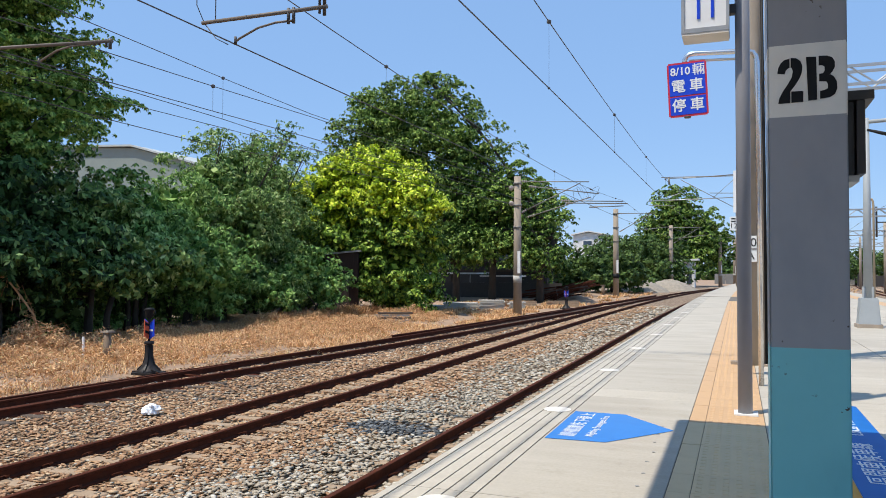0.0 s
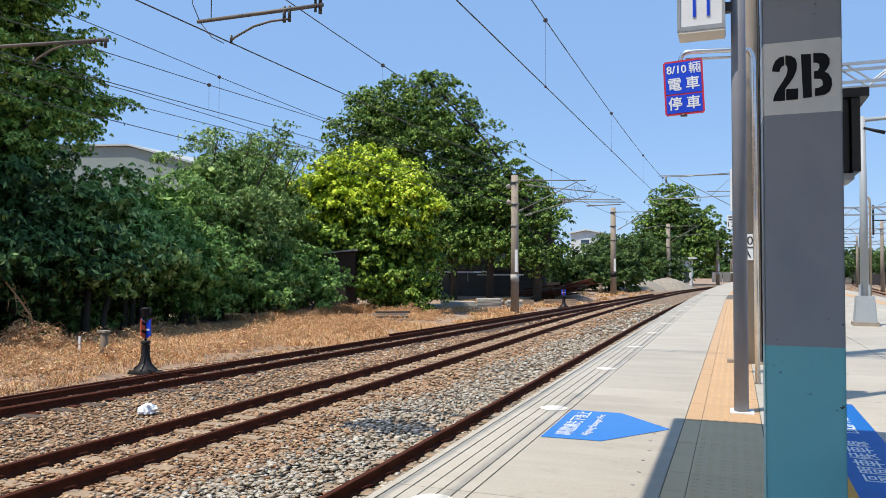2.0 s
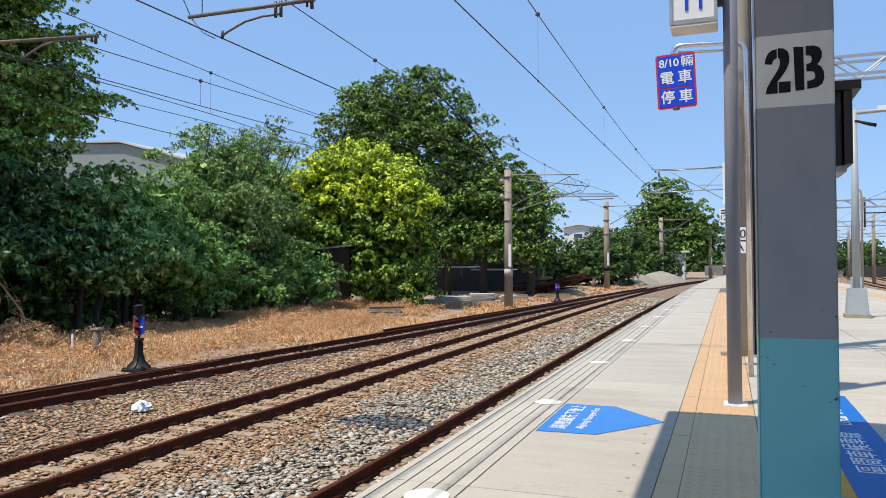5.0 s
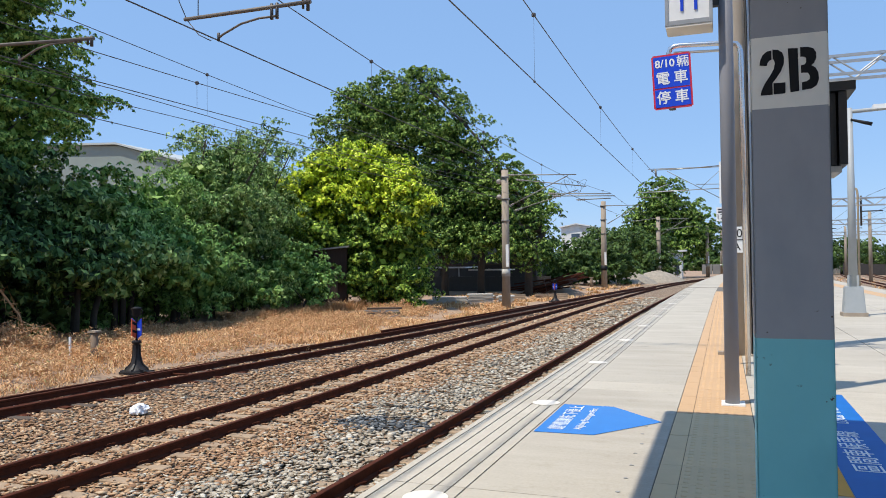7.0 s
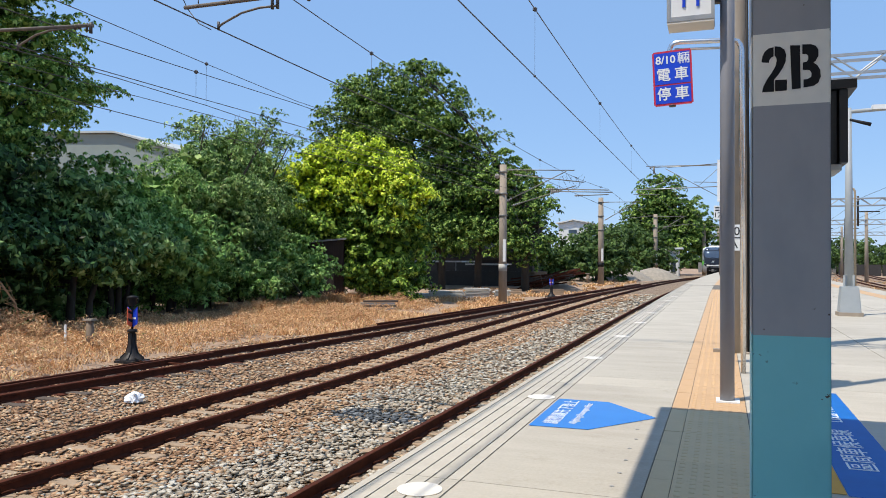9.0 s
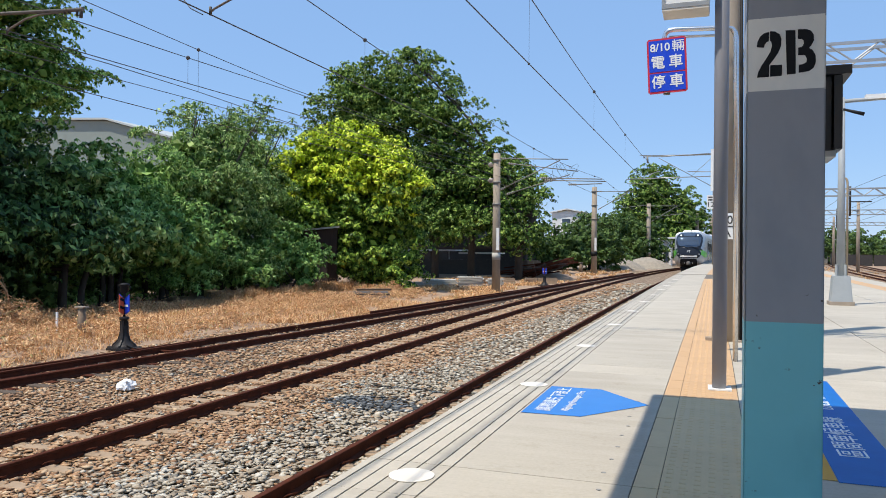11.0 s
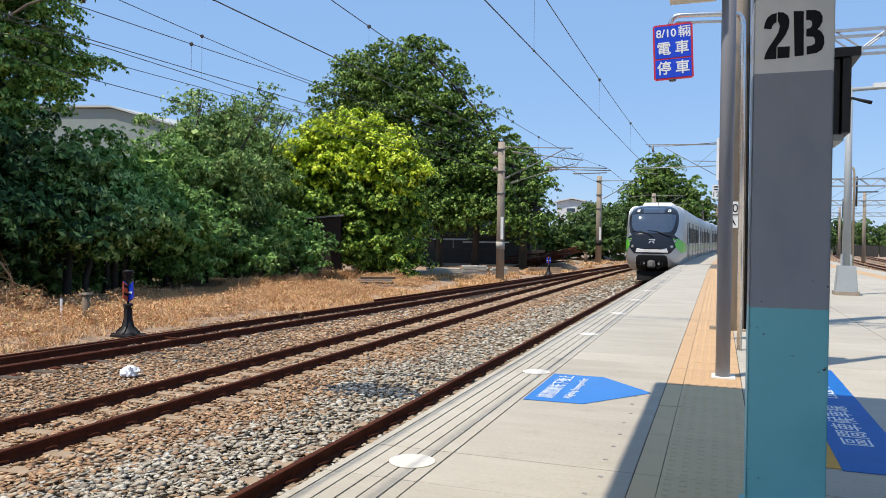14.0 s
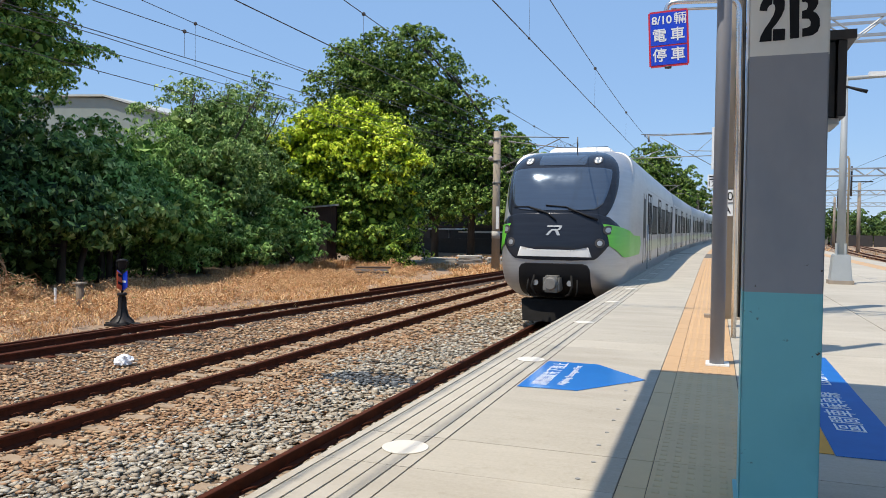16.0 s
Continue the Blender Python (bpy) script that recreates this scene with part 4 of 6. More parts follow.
def registration(x0, x1, y, z, xc, zc, side, drop=0.0, hung=True):
    """A registration pipe with its curved steady arm, hung from the beam above."""
    top = tagged(new("registration_arm"), "brown registration pipe with curved steady arm over a track", "registration arm", "registration arms")
    bm = bmesh.new()
    tube(bm, (x0, y, z + drop), (x1, y, z), 0.033, n=10)
    part("pipe", bm, M["armpipe"], top)
    bm = bmesh.new()
    s = xc + (1.15 if hung else 1.5) * side
    polytube(bm, [(xc, y, zc + 0.03), (xc + 0.08 * side, y, zc + 0.08), (xc + 0.45 * side, y, zc + 0.22), (xc + 0.8 * side, y, zc + 0.27), (s, y, zc + 0.265)], 0.02, 8)
    part("steady_arm", bm, M["armpipe"], top)
    top_z = z + 4.3 if hung else z + 0.05
    for p, q, r in (((s, zc + 0.22), (s, z + 0.06), 0.028), ((s - 0.1, zc + 0.22), (s - 0.1, z + 0.06), 0.028), ((x1 - 0.05, z - 0.14), (x1 - 0.05, top_z), 0.03), ((x1 - 0.14, z - 0.10), (x1 - 0.14, top_z), 0.022), ((xc, zc - 0.02), (xc, zc + 0.12), 0.024)):
        bm = bmesh.new()
        tube(bm, (p[0], y, p[1]), (q[0], y, q[1]), r, n=8)
        part("clamp", bm, M["dark"], top)
    if not hung:
        return
    bm = bmesh.new()
    polytube(bm, [(x0 + 0.05, y, z), (x0 - 0.12, y, z + 0.35), (x0 - 0.15, y, z + 4.3)], 0.009, 5)
    polytube(bm, [(x0 + 0.05, y, z), (x0 + 0.3, y, zc - 0.02 + 0.15), (x0 + 0.55, y, zc)], 0.009, 5)
    polytube(bm, [(x0 + 0.28, y, z + 0.03), (x0 + 0.31, y, z + 4.3)], 0.009, 5)
    part("jumper", bm, M["wire"], top)


registration(-8.36, -5.88, 9.6, 5.74, -7.66, 5.32, 1, 0.015)
registration(-20.4, -10.38, 9.6, 5.66, -12.2, 5.40, 1, 0.6, False)
span = tagged(new("span_wire"), "taut steel span wires between two masts above the tracks", "span wire")
for z in (10.02, 10.6):
    bm = bmesh.new()
    tube(bm, (-20.5, 9.6, z), (5.8, 9.6, z), 0.022, n=6)
    part("cable", bm, M["wire"], span)
for x, z in ((-20.5, -1.3), (5.8, -0.02)):
    bm = bmesh.new()
    tube(bm, (x, 9.6, z), (x, 9.6, 11.0), 0.2, 0.17, n=16)
    part("mast", bm, M["mast"], span)


def far_mast(x, y, h, r, arms, label, band=False):
    """Concrete mast with cantilevers: pipes (dx0, dz0, dx1, dz1) from the foot."""
    top = tagged(new("catenary_mast"), label, "mast", "catenary masts")
    z = RAIL_Z - 0.1
    bm = bmesh.new()
    tube(bm, (x, y, z - 0.2), (x, y, z + h), r * 1.12, r * 0.9, n=16)
    part("shaft", bm, M["mast"], top)
    for a, b, c, d in arms:
        bm = bmesh.new()
        p, q = Vector((x + a, y, z + b)), Vector((x + c, y, z + d))
        tube(bm, p, q, 0.026 * r / 0.2, n=8)
        part("cantilever_pipe", bm, M["pipe"], top)
        bm = bmesh.new()
        e = p.lerp(q, min(0.5, 0.55 / max(0.6, (q - p).length)))
        for k in range(4):
            m = p.lerp(e, 0.15 + k * 0.22)
            tube(bm, m, p.lerp(e, 0.25 + k * 0.22), 0.075, 0.06, n=8)
        part("insulator", bm, M["porcelain"], top)
    for k in (0.62, 0.78, 0.94):
        bm = bmesh.new()
        tube(bm, (x, y, z + h * k), (x, y, z + h * k + 0.12), r * 1.14, n=14)
        part("band", bm, M["pipe"], top)
    bm = bmesh.new()
    tube(bm, (x, y, z + 1.9), (x, y, z + 2.35), r * 1.13, n=16)
    part("number_band", bm, M["black" if band else "slab"], top)
    bm = bmesh.new()
    box(bm, x + r * 0.3, x + r * 1.05, y - r * 1.15, y - r * 1.02, z + 2.5, z + 3.9)
    part("plate", bm, M["white"], top)
    return top


m1 = far_mast(-12.6, 45, 8.6, 0.24, [(0.1, 8.28, 4.5, 8.09), (0.1, 6.24, 4.0, 8.05), (0.6, 6.01, 4.6, 7.15), (0.7, 7.96, 5.1, 7.34), (2.75, 6.99, 6.55, 6.83), (3.0, 6.84, 6.8, 6.69), (4.5, 6.54, 6.55, 6.56)], "tall weathered concrete catenary mast with several cantilevers")
for z in (5.76, 6.74):
    bm = bmesh.new()
    bmesh.ops.create_icosphere(bm, subdivisions=2, radius=0.17, matrix=Matrix.Translation((-13.0, 45, z)))
    part("line_insulator", bm, M["porcelain"], m1)
bm = bmesh.new()
for k in range(5):
    cx, cz = -8.9 + 0.25 * k, 6.2
    polytube(bm, [(cx + (0.16 + 0.05 * k) * math.cos(a / 8 * 6.283 + k), 45 + 0.1 * k, cz + 0.08 * (k % 3) + 0.42 * math.sin(a / 8 * 6.283)) for a in range(8)], 0.010, 4)
part("cable_loops", bm, M["wire"], m1)
wire([(-12.4, 45, 5.5), (-11.0, 47, 2.0), (-10.6, 48.5, -1.1)], 0.012, "stay_wire", "thin stay wire beside the mast")
far_mast(-12.1, 83, 9.5, 0.30, [(0.3, 9.0, 4.2, 8.95), (0.4, 7.0, 3.8, 8.95)], "weathered concrete catenary mast with a black band", True)
far_mast(-10.0, 130, 10.4, 0.35, [(0.4, 10.0, 4.9, 9.95), (0.4, 7.4, 4.5, 9.9), (0.3, 10.2, -6.0, 9.6), (1.2, 8.2, 5.5, 8.7)], "distant concrete catenary mast")
far_mast(-2.7, 150, 9.6, 0.32, [(0.3, 9.0, 5.5, 9.4), (0.3, 6.5, 4.5, 8.6)], "distant concrete catenary mast")
far_mast(-0.2, 165, 9.6, 0.32, [(-0.3, 9.0, -4.5, 9.4), (-0.3, 7.2, -4.2, 8.0)], "distant concrete catenary mast")
far_mast(2.0, 185, 10.0, 0.32, [(-0.3, 9.0, -4.5, 9.4)], "distant concrete catenary mast")
far_mast(0.95, 60.5, 10.0, 0.22, [(0, 9.95, -6.2, 10.05), (0, 10.1, -4.6, 9.9), (-0.1, 8.6, -2.6, 8.7)], "concrete catenary mast on the platform")
top = tagged(new("cross_arm"), "thin grey cantilever tube with a stay over the tracks", "cantilever")
bm = bmesh.new()
tube(bm, (-8.7, 83, 9.1), (0.4, 83, 9.25), 0.05, n=8)
part("tube", bm, M["galv"], top)
bm = bmesh.new()
tube(bm, (-7.4, 83, 9.16), (-5.3, 83, 9.9), 0.035, n=8)
tube(bm, (-6.9, 83, 11.49), (0.35, 83, 11.5), 0.05, n=8)
part("stay", bm, M["galv"], top)
for p, q, r in (((-5.3, 83, 11.3), (0.35, 83, 8.0), 0.035), ((-2.1, 83, 9.2), (0.3, 83, 11.4), 0.022), ((-6.5, 83, 11.55), (-6.45, 83, 10.8), 0.10), ((-8.6, 83, 8.63), (-5.9, 83, 8.55), 0.03)):
    bm = bmesh.new()
    tube(bm, p, q, r, n=8)
    part("brace", bm, M["pipe"], top)
bm = bmesh.new()
tube(bm, (0.35, 83, -0.02), (0.35, 83, 11.7), 0.24, 0.2, n=12)
part("mast", bm, M["mast"], top)

# gantries, masts and wires beyond the far side of the platform
for y, z, x0, x1 in ((70, 6.12, 8.0, 40), (110, 6.3, 9.5, 60), (150, 6.1, 12, 75)):
    g = truss("portal_gantry", x0, x1, y, z, z + 0.6, "distant grey lattice portal gantry across the yard", 0.8, 0.05)
    for x in (x0 + 0.6, x0 + 8.5, x1 - 1):
        bm = bmesh.new()
        tube(bm, (x, y, -1.3), (x, y, z + 1.6), 0.26, 0.2, n=10)
        part("leg", bm, M["mast"], g)
    for x in (x0 + 3, x0 + 6):
        bm = bmesh.new()
        tube(bm, (x, y, z - 1.7), (x, y, z + 0.8), 0.08, n=8)
        tube(bm, (x, y, z - 0.5), (x + 1.6, y, z - 0.5), 0.05, n=8)
        part("drop_arm", bm, M["dark"], g)
for x in (10.5, 14.5):
    wire([(x, -10, 6.9), (x, 40, 6.2), (x + 1, 70, 6.9), (x + 3, 110, 6.7), (x + 7, 170, 7)], 0.015)
    wire([(x, -10, 5.4), (x, 40, 5.3), (x + 1, 70, 5.3), (x + 3, 110, 5.3), (x + 7, 170, 5.4)], 0.015)

# ---------------------------------------------------------------- trees and grass
def leaf_mesh(name, pos, nrm, size, mat, parent, aspect=0.45, seed=0, rosette=0):
    """Leaves as folded rhombs: base, two sides and tip; in rosettes of drooping leaves where asked for."""
    rng = np.random.default_rng(seed)
    if rosette:
        m = len(pos) // rosette
        pick = rng.permutation(len(pos))[:m]
        pos, nrm = np.repeat(pos[pick], rosette, axis=0), np.repeat(nrm[pick], rosette, axis=0)
        size = np.repeat(size[pick], rosette) * rng.uniform(0.8, 1.15, m * rosette)
    n = len(pos)
    nrm = nrm / (np.linalg.norm(nrm, axis=1, keepdims=True) + 1e-9)
    rnd = rng.normal(size=(n, 3))
    if rosette:
        rnd = np.repeat(rnd[:m], rosette, axis=0)
    u = np.cross(nrm, rnd)
    u /= np.linalg.norm(u, axis=1, keepdims=True) + 1e-9
    if rosette:
        v = np.cross(nrm, u)
        a = (np.tile(np.arange(rosette), m) * 2 * math.pi / rosette + rng.normal(size=n) * 0.2)[:, None]
        u = u * np.cos(a) + v * np.sin(a)
        nrm = nrm + 0.35 * u + rng.normal(size=(n, 3)) * 0.12
        u = u - 0.35 * nrm
    u[:, 2] -= 0.25
    u /= np.linalg.norm(u, axis=1, keepdims=True)
    w = np.cross(nrm, u)
    w /= np.linalg.norm(w, axis=1, keepdims=True) + 1e-9
    s = size[:, None] if isinstance(size, np.ndarray) else np.full((n, 1), size)
    if rosette:
        pos = pos + u * s * 0.5
    v = np.empty((n, 4, 3))
    v[:, 0] = pos - u * s * 0.5
    v[:, 1] = pos + w * s * aspect * 0.5 - nrm * s * 0.06
    v[:, 2] = pos + u * s * 0.5 - nrm * s * 0.12
    v[:, 3] = pos - w * s * aspect * 0.5 - nrm * s * 0.06
    me = bpy.data.meshes.new(name)
    me.vertices.add(4 * n)
    me.vertices.foreach_set("co", v.astype(np.float32).ravel())
    me.loops.add(4 * n)
    me.loops.foreach_set("vertex_index", np.arange(4 * n, dtype=np.int32))
    me.polygons.add(n)
    me.polygons.foreach_set("loop_start", np.arange(0, 4 * n, 4, dtype=np.int32))
    me.polygons.foreach_set("loop_total", np.full(n, 4, dtype=np.int32))
    me.update(calc_edges=True)
    me.materials.append(mat)
    ob = new(name, me)
    if parent:
        ob.parent = parent
    return ob


def crown_points(rng, blobs, per_area, clump, leaves, flat=0.5):
    """Leaves on many flattened boughs set over lumpy blobs (centre, radii), with a few boughs deep inside."""
    P, N = [], []
    for c, r in blobs:
        c, r = np.array(c), np.array(r)
        area = 4 * math.pi * (((r[0] * r[1]) ** 1.6 + (r[0] * r[2]) ** 1.6 + (r[1] * r[2]) ** 1.6) / 3) ** (1 / 1.6)
        k = max(3, int(area * per_area))
        d = rng.normal(size=(k, 3))
        d /= np.linalg.norm(d, axis=1, keepdims=True)
        depth = np.where(rng.uniform(size=k) < 0.32, rng.uniform(0.45, 0.75, k), rng.uniform(0.78, 1.1, k))
        cc = c + d * r * depth[:, None]
        rad = clump * rng.uniform(0.6, 1.4, k)
        q = rng.normal(size=(k, leaves, 3))
        q /= np.linalg.norm(q, axis=2, keepdims=True)
        up = rng.uniform(size=(k, leaves)) < 0.82
        q[:, :, 2] = np.where(up, np.abs(q[:, :, 2]), q[:, :, 2])
        nrm = q * np.array([1, 1, 1 / flat])
        nrm /= np.linalg.norm(nrm, axis=2, keepdims=True)
        fill = rng.uniform(0.6, 1.08, (k, leaves, 1))
        ragged = 1 + 0.3 * np.sin(np.arctan2(q[:, :, 1], q[:, :, 0]) * 5 + d[:, :1] * 9)
        off = q * np.array([1, 1, flat]) * fill
        off[:, :, :2] *= ragged[:, :, None]
        off[:, :, 2] -= 0.3 * (off[:, :, 0] ** 2 + off[:, :, 1] ** 2)
        pts = cc[:, None, :] + off * rad[:, None, None]
        nn = nrm * 0.85 + d[:, None, :] * 0.25 + np.array([0, 0, 0.1]) + rng.normal(size=q.shape) * 0.34
        P.append(pts.reshape(-1, 3))
        N.append(nn.reshape(-1, 3))
    return np.concatenate(P), np.concatenate(N)


def core_points(rng, blobs, per_area):
    """Broad leaves inside the crown, added to block light and darken its hollows."""
    P = []
    for c, r in blobs:
        if min(r) < 0.75:
            continue
        r = np.array(r)
        area = 4 * math.pi * (((r[0] * r[1]) ** 1.6 + (r[0] * r[2]) ** 1.6 + (r[1] * r[2]) ** 1.6) / 3) ** (1 / 1.6)
        k = max(10, int(area * per_area))
        d = rng.normal(size=(k, 3))
        d /= np.linalg.norm(d, axis=1, keepdims=True)
        P.append(np.array(c) + d * r * rng.uniform(0.2, 0.6, (k, 1)))
    return np.concatenate(P)


def tree(name, base, height, blobs, leaf, size, per_area, clump, leaves, label, trunk=0.2, seed=1, category="tree", aspect=0.45, group="", flat=0.55, stems=1, rosette=6, low=None, inner=6.0, feet=()):
    top = tagged(new(name), label, category, group)
    top.location = base
    rng = np.random.default_rng(seed)
    b = np.array(base)
    rel = [(np.array(c) - b, r) for c, r in blobs]
    P, N = crown_points(rng, rel, per_area, clump, leaves, flat)
    keep = P[:, 2] > 0.1
    P, N = P[keep], N[keep]
    leaf_mesh("crown", P, N, size * rng.uniform(0.6, 1.25, len(P)), leaf, top, aspect, seed, rosette)
    # low: blobs on the unlit side, shaded by a darker leaf colour
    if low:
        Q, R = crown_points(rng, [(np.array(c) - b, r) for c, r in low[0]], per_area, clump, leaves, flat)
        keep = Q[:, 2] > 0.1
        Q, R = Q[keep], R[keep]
        leaf_mesh("shaded_lower_crown", Q, R, size * rng.uniform(0.6, 1.25, len(Q)), low[1], top, aspect, seed + 500, rosette)
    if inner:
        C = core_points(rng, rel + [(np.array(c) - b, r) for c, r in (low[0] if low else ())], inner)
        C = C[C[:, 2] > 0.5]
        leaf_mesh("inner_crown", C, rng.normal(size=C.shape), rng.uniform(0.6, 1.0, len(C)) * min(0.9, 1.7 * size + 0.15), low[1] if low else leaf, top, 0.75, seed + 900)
    bm = bmesh.new()
    for s in range(stems):
        ox, oy = feet[s] if feet else rng.uniform(-0.9, 0.9, 2) * (stems > 1)
        fork = Vector((0.1 + ox * 1.3, 0.05 + oy * 1.3, height * 0.28))
        polytube(bm, [(ox, oy, -0.4), (0.05 + ox, 0.02 + oy, height * 0.12), fork], [trunk * 1.2, trunk * 0.95, trunk * 0.8], 8)
        for c, r in rel[s::stems]:
            e = Vector(c)
            mid = fork.lerp(e, 0.5) + Vector((0, 0, 0.05 * height))
            polytube(bm, [fork - Vector((0, 0, 0.2)), mid, e], [trunk * 0.6, trunk * 0.38, trunk * 0.2], 6)
            for k in range(4):
                o = Vector((rng.uniform(-1, 1) * r[0], rng.uniform(-1, 1) * r[1], rng.uniform(0, 1) * r[2])) * 0.75
                polytube(bm, [mid.lerp(e, 0.3 * k), mid.lerp(e + o, 0.6), e + o], [trunk * 0.25, trunk * 0.15, trunk * 0.05], 5)
    part("trunk", bm, M["bark"], top)
    return top


G = RAIL_Z - 0.1
tree("broadleaf_tree", (-27, 19, G), 15, [((-27.2, 18.3, 13), (4.0, 4.0, 3.8)), ((-26.7, 21.2, 10.7), (2.8, 2.8, 1.6)), ((-26.0, 22.5, 8.4), (2.5, 2.6, 1.4)), ((-26.5, 17.4, 8.6), (3.2, 3.2, 2.4)), ((-25.9, 20.0, 6.7), (2.7, 2.8, 1.5)), ((-26.9, 23.3, 9.6), (1.3, 1.4, 0.7)), ((-27.2, 23.2, 11.4), (1.3, 1.4, 0.7)), ((-27.5, 15, 11), (3.5, 3.5, 3)), ((-26, 20.6, 13.4), (2.4, 2.6, 1.6))], M["leafsun"], 0.19, 0.85, 0.8, 190, "tall roadside tree with layered bright green boughs", 0.32, 3, group="trees along the siding", flat=0.3)
# out of view; added so that its crown shades the left shrubs
tree("broadleaf_tree", (-28.5, 11.5, G), 15, [((-28.5, 12.0, 12.0), (4.4, 4.4, 3.4)), ((-27.0, 12.6, 10.4), (3.4, 3.6, 2.6)), ((-26.8, 11.0, 9.8), (2.6, 3.2, 2.2)), ((-27.0, 8.0, 10.5), (4.0, 4.0, 2.8)), ((-25.2, 15.4, 10.6), (2.2, 2.2, 1.8))], M["leafsun"], 0.46, 0.5, 0.95, 70, "unseen broad tree added to shade the left shrubs", 0.32, 5, group="trees along the siding", flat=0.35)
for k, (y, x, zt, r, mat, size) in enumerate(((15.5, -25.0, 6.4, 3.2, "leafdark", 0.27), (19.0, -24.6, 6.6, 3.1, "leafdark", 0.28), (22.3, -24.2, 5.7, 2.6, "leafgrey", 0.28), (25.2, -24.4, 5.9, 2.6, "leafbright", 0.26), (28.3, -24.6, 6.4, 2.6, "leafbright", 0.24), (32.3, -25.0, 8.9, 3.1, "leafgrey", 0.24), (37.0, -26.4, 9.2, 3.0, "leafgrey", 0.24), (41.5, -28.6, 10.2, 3.2, "leafgrey", 0.25), (46.0, -26.6, 6.6, 3.0, "leafdark", 0.28))):
    blobs = [((x - 0.6, y, zt - r * 0.9), (r, r, r * 0.9)), ((x + 0.9, y + 0.3, max(1.9, (zt - r) * 0.55)), (r * 0.95, r * 0.95, max(1.2, (zt - r) * 0.42))), ((x + 0.6, y - 1.2, zt - r * 1.4), (r * 0.75, r * 0.75, r * 0.6)), ((x - 2.4, y, 1.2), (1.2, 2.4, 2.4)), ((x - 2.6, y, -0.4), (0.8, 2.6, 1.0)), ((x - 1.2, y, -0.3), (0.9, 2.6, 1.3))]
    blobs += [((x + 2.0, y + 0.5, 2.3 - 0.1 * k), (r * 0.7, r * 0.85, 1.0))] if k < 4 else [((x + 1.6, y, 0.6), (r * 0.8, r * 0.9, 1.2))]
    if k in (5, 6):
        blobs += [((x - 0.3 + e, y - 0.9 + e, zt - 0.5), (0.55, 0.55, 0.9)) for e in (0.3, 1.5, 2.6)]
    tree("shrub_tree", (x, y, G), zt + 1, blobs, M[mat], size, 0.72, 0.85, 125, ("dense dark green large-leaved shrub tree", "dense green shrub tree with drooping leaves")[k > 3], 0.13, 40 + k, group="shrub trees along the siding", aspect=0.42 if k < 4 else 0.3, flat=0.5, stems=3)
tree("low_shrub", (-21.6, 34.6, G), 3, [((-22.0, 33.6, 0.9), (1.7, 1.7, 1.4)), ((-21.8, 35.6, 1.3), (1.8, 1.8, 1.5)), ((-21.6, 31.8, 0.4), (1.2, 1.2, 1.0)), ((-20.9, 36.6, 0.9), (1.0, 1.0, 0.9)), ((-20.7, 35.2, 0.2), (1.1, 1.1, 0.8))], M["leafbright"], 0.2, 1.5, 0.42, 70, "low bright green shrub beside a dark shed", 0.06, 60, "shrub", stems=3)
tree("yellow_tree", (-20.0, 42.3, G), 10, [((-24.4, 42.2, 6.3), (2.7, 2.5, 2.2)), ((-25.7, 42.4, 5.6), (1.7, 1.8, 2.0)), ((-21.7, 42, 6.7), (3.1, 3.0, 2.6)), ((-19.7, 41.8, 6.4), (2.3, 2.3, 1.9)), ((-18.2, 41.6, 5.5), (2.1, 2.0, 1.8))], M["leafyellow"], 0.25, 0.95, 0.72, 170, "rounded tree with dense yellow-green leaves", 0.25, 6, group="trees along the siding", aspect=0.5, rosette=5, low=([((-19.1, 42, 4.6), (2.5, 2.6, 2.6)), ((-19.0, 41.8, 2.3), (2.7, 2.5, 2.5)), ((-19.2, 41.6, 0.2), (2.6, 1.9, 1.6)), ((-21.9, 42.6, 3.9), (2.2, 2.3, 1.9)), ((-24.3, 42.8, 4.4), (2.0, 2.0, 1.2)), ((-22.3, 40.2, 3.3), (1.3, 1.1, 0.8)), ((-23.1, 38.4, 3.6), (1.5, 1.0, 0.7)), ((-20.6, 40.0, 0.6), (1.1, 0.9, 0.9))], M["leafshade"]))
tree("broadleaf_tree", (-20, 63, G), 20, [((-32.5, 66, 16.4), (3.2, 3.2, 2.8)), ((-31, 66, 13.6), (6.3, 5.5, 5.4)), ((-27.0, 64, 15.4), (5.2, 5, 4.4)), ((-22.3, 63.5, 11.9), (3.9, 3.9, 3.6)), ((-18.0, 63, 8.5), (3.0, 3.2, 2.8)), ((-30, 63, 4.5), (5, 3, 4)), ((-25, 63, 8.2), (5.5, 4.5, 4.0)), ((-34, 67, 12.5), (3.6, 3.6, 3.6)), ((-26.6, 64.5, 19.4), (1.4, 1.4, 0.9)), ((-15.4, 63, 5.8), (2.3, 2.4, 2.0)), ((-19.5, 62, 6.3), (4.4, 3.6, 2.8)), ((-20.5, 61.0, 3.9), (4.2, 2.5, 1.9)), ((-25.5, 60.6, 3.9), (4.0, 2.5, 1.9)), ((-16.6, 61.0, 3.6), (3.0, 2.2, 1.9)), ((-14.7, 62.6, 2.6), (1.6, 1.8, 1.6))], M["leaf"], 0.28, 0.5, 1.1, 160, "large dark green spreading tree", 0.33, 7, group="trees along the siding", flat=0.4, stems=3, feet=((-3.0, -1.0), (0.35, -1.0), (4.6, -1.0)), inner=2.0)
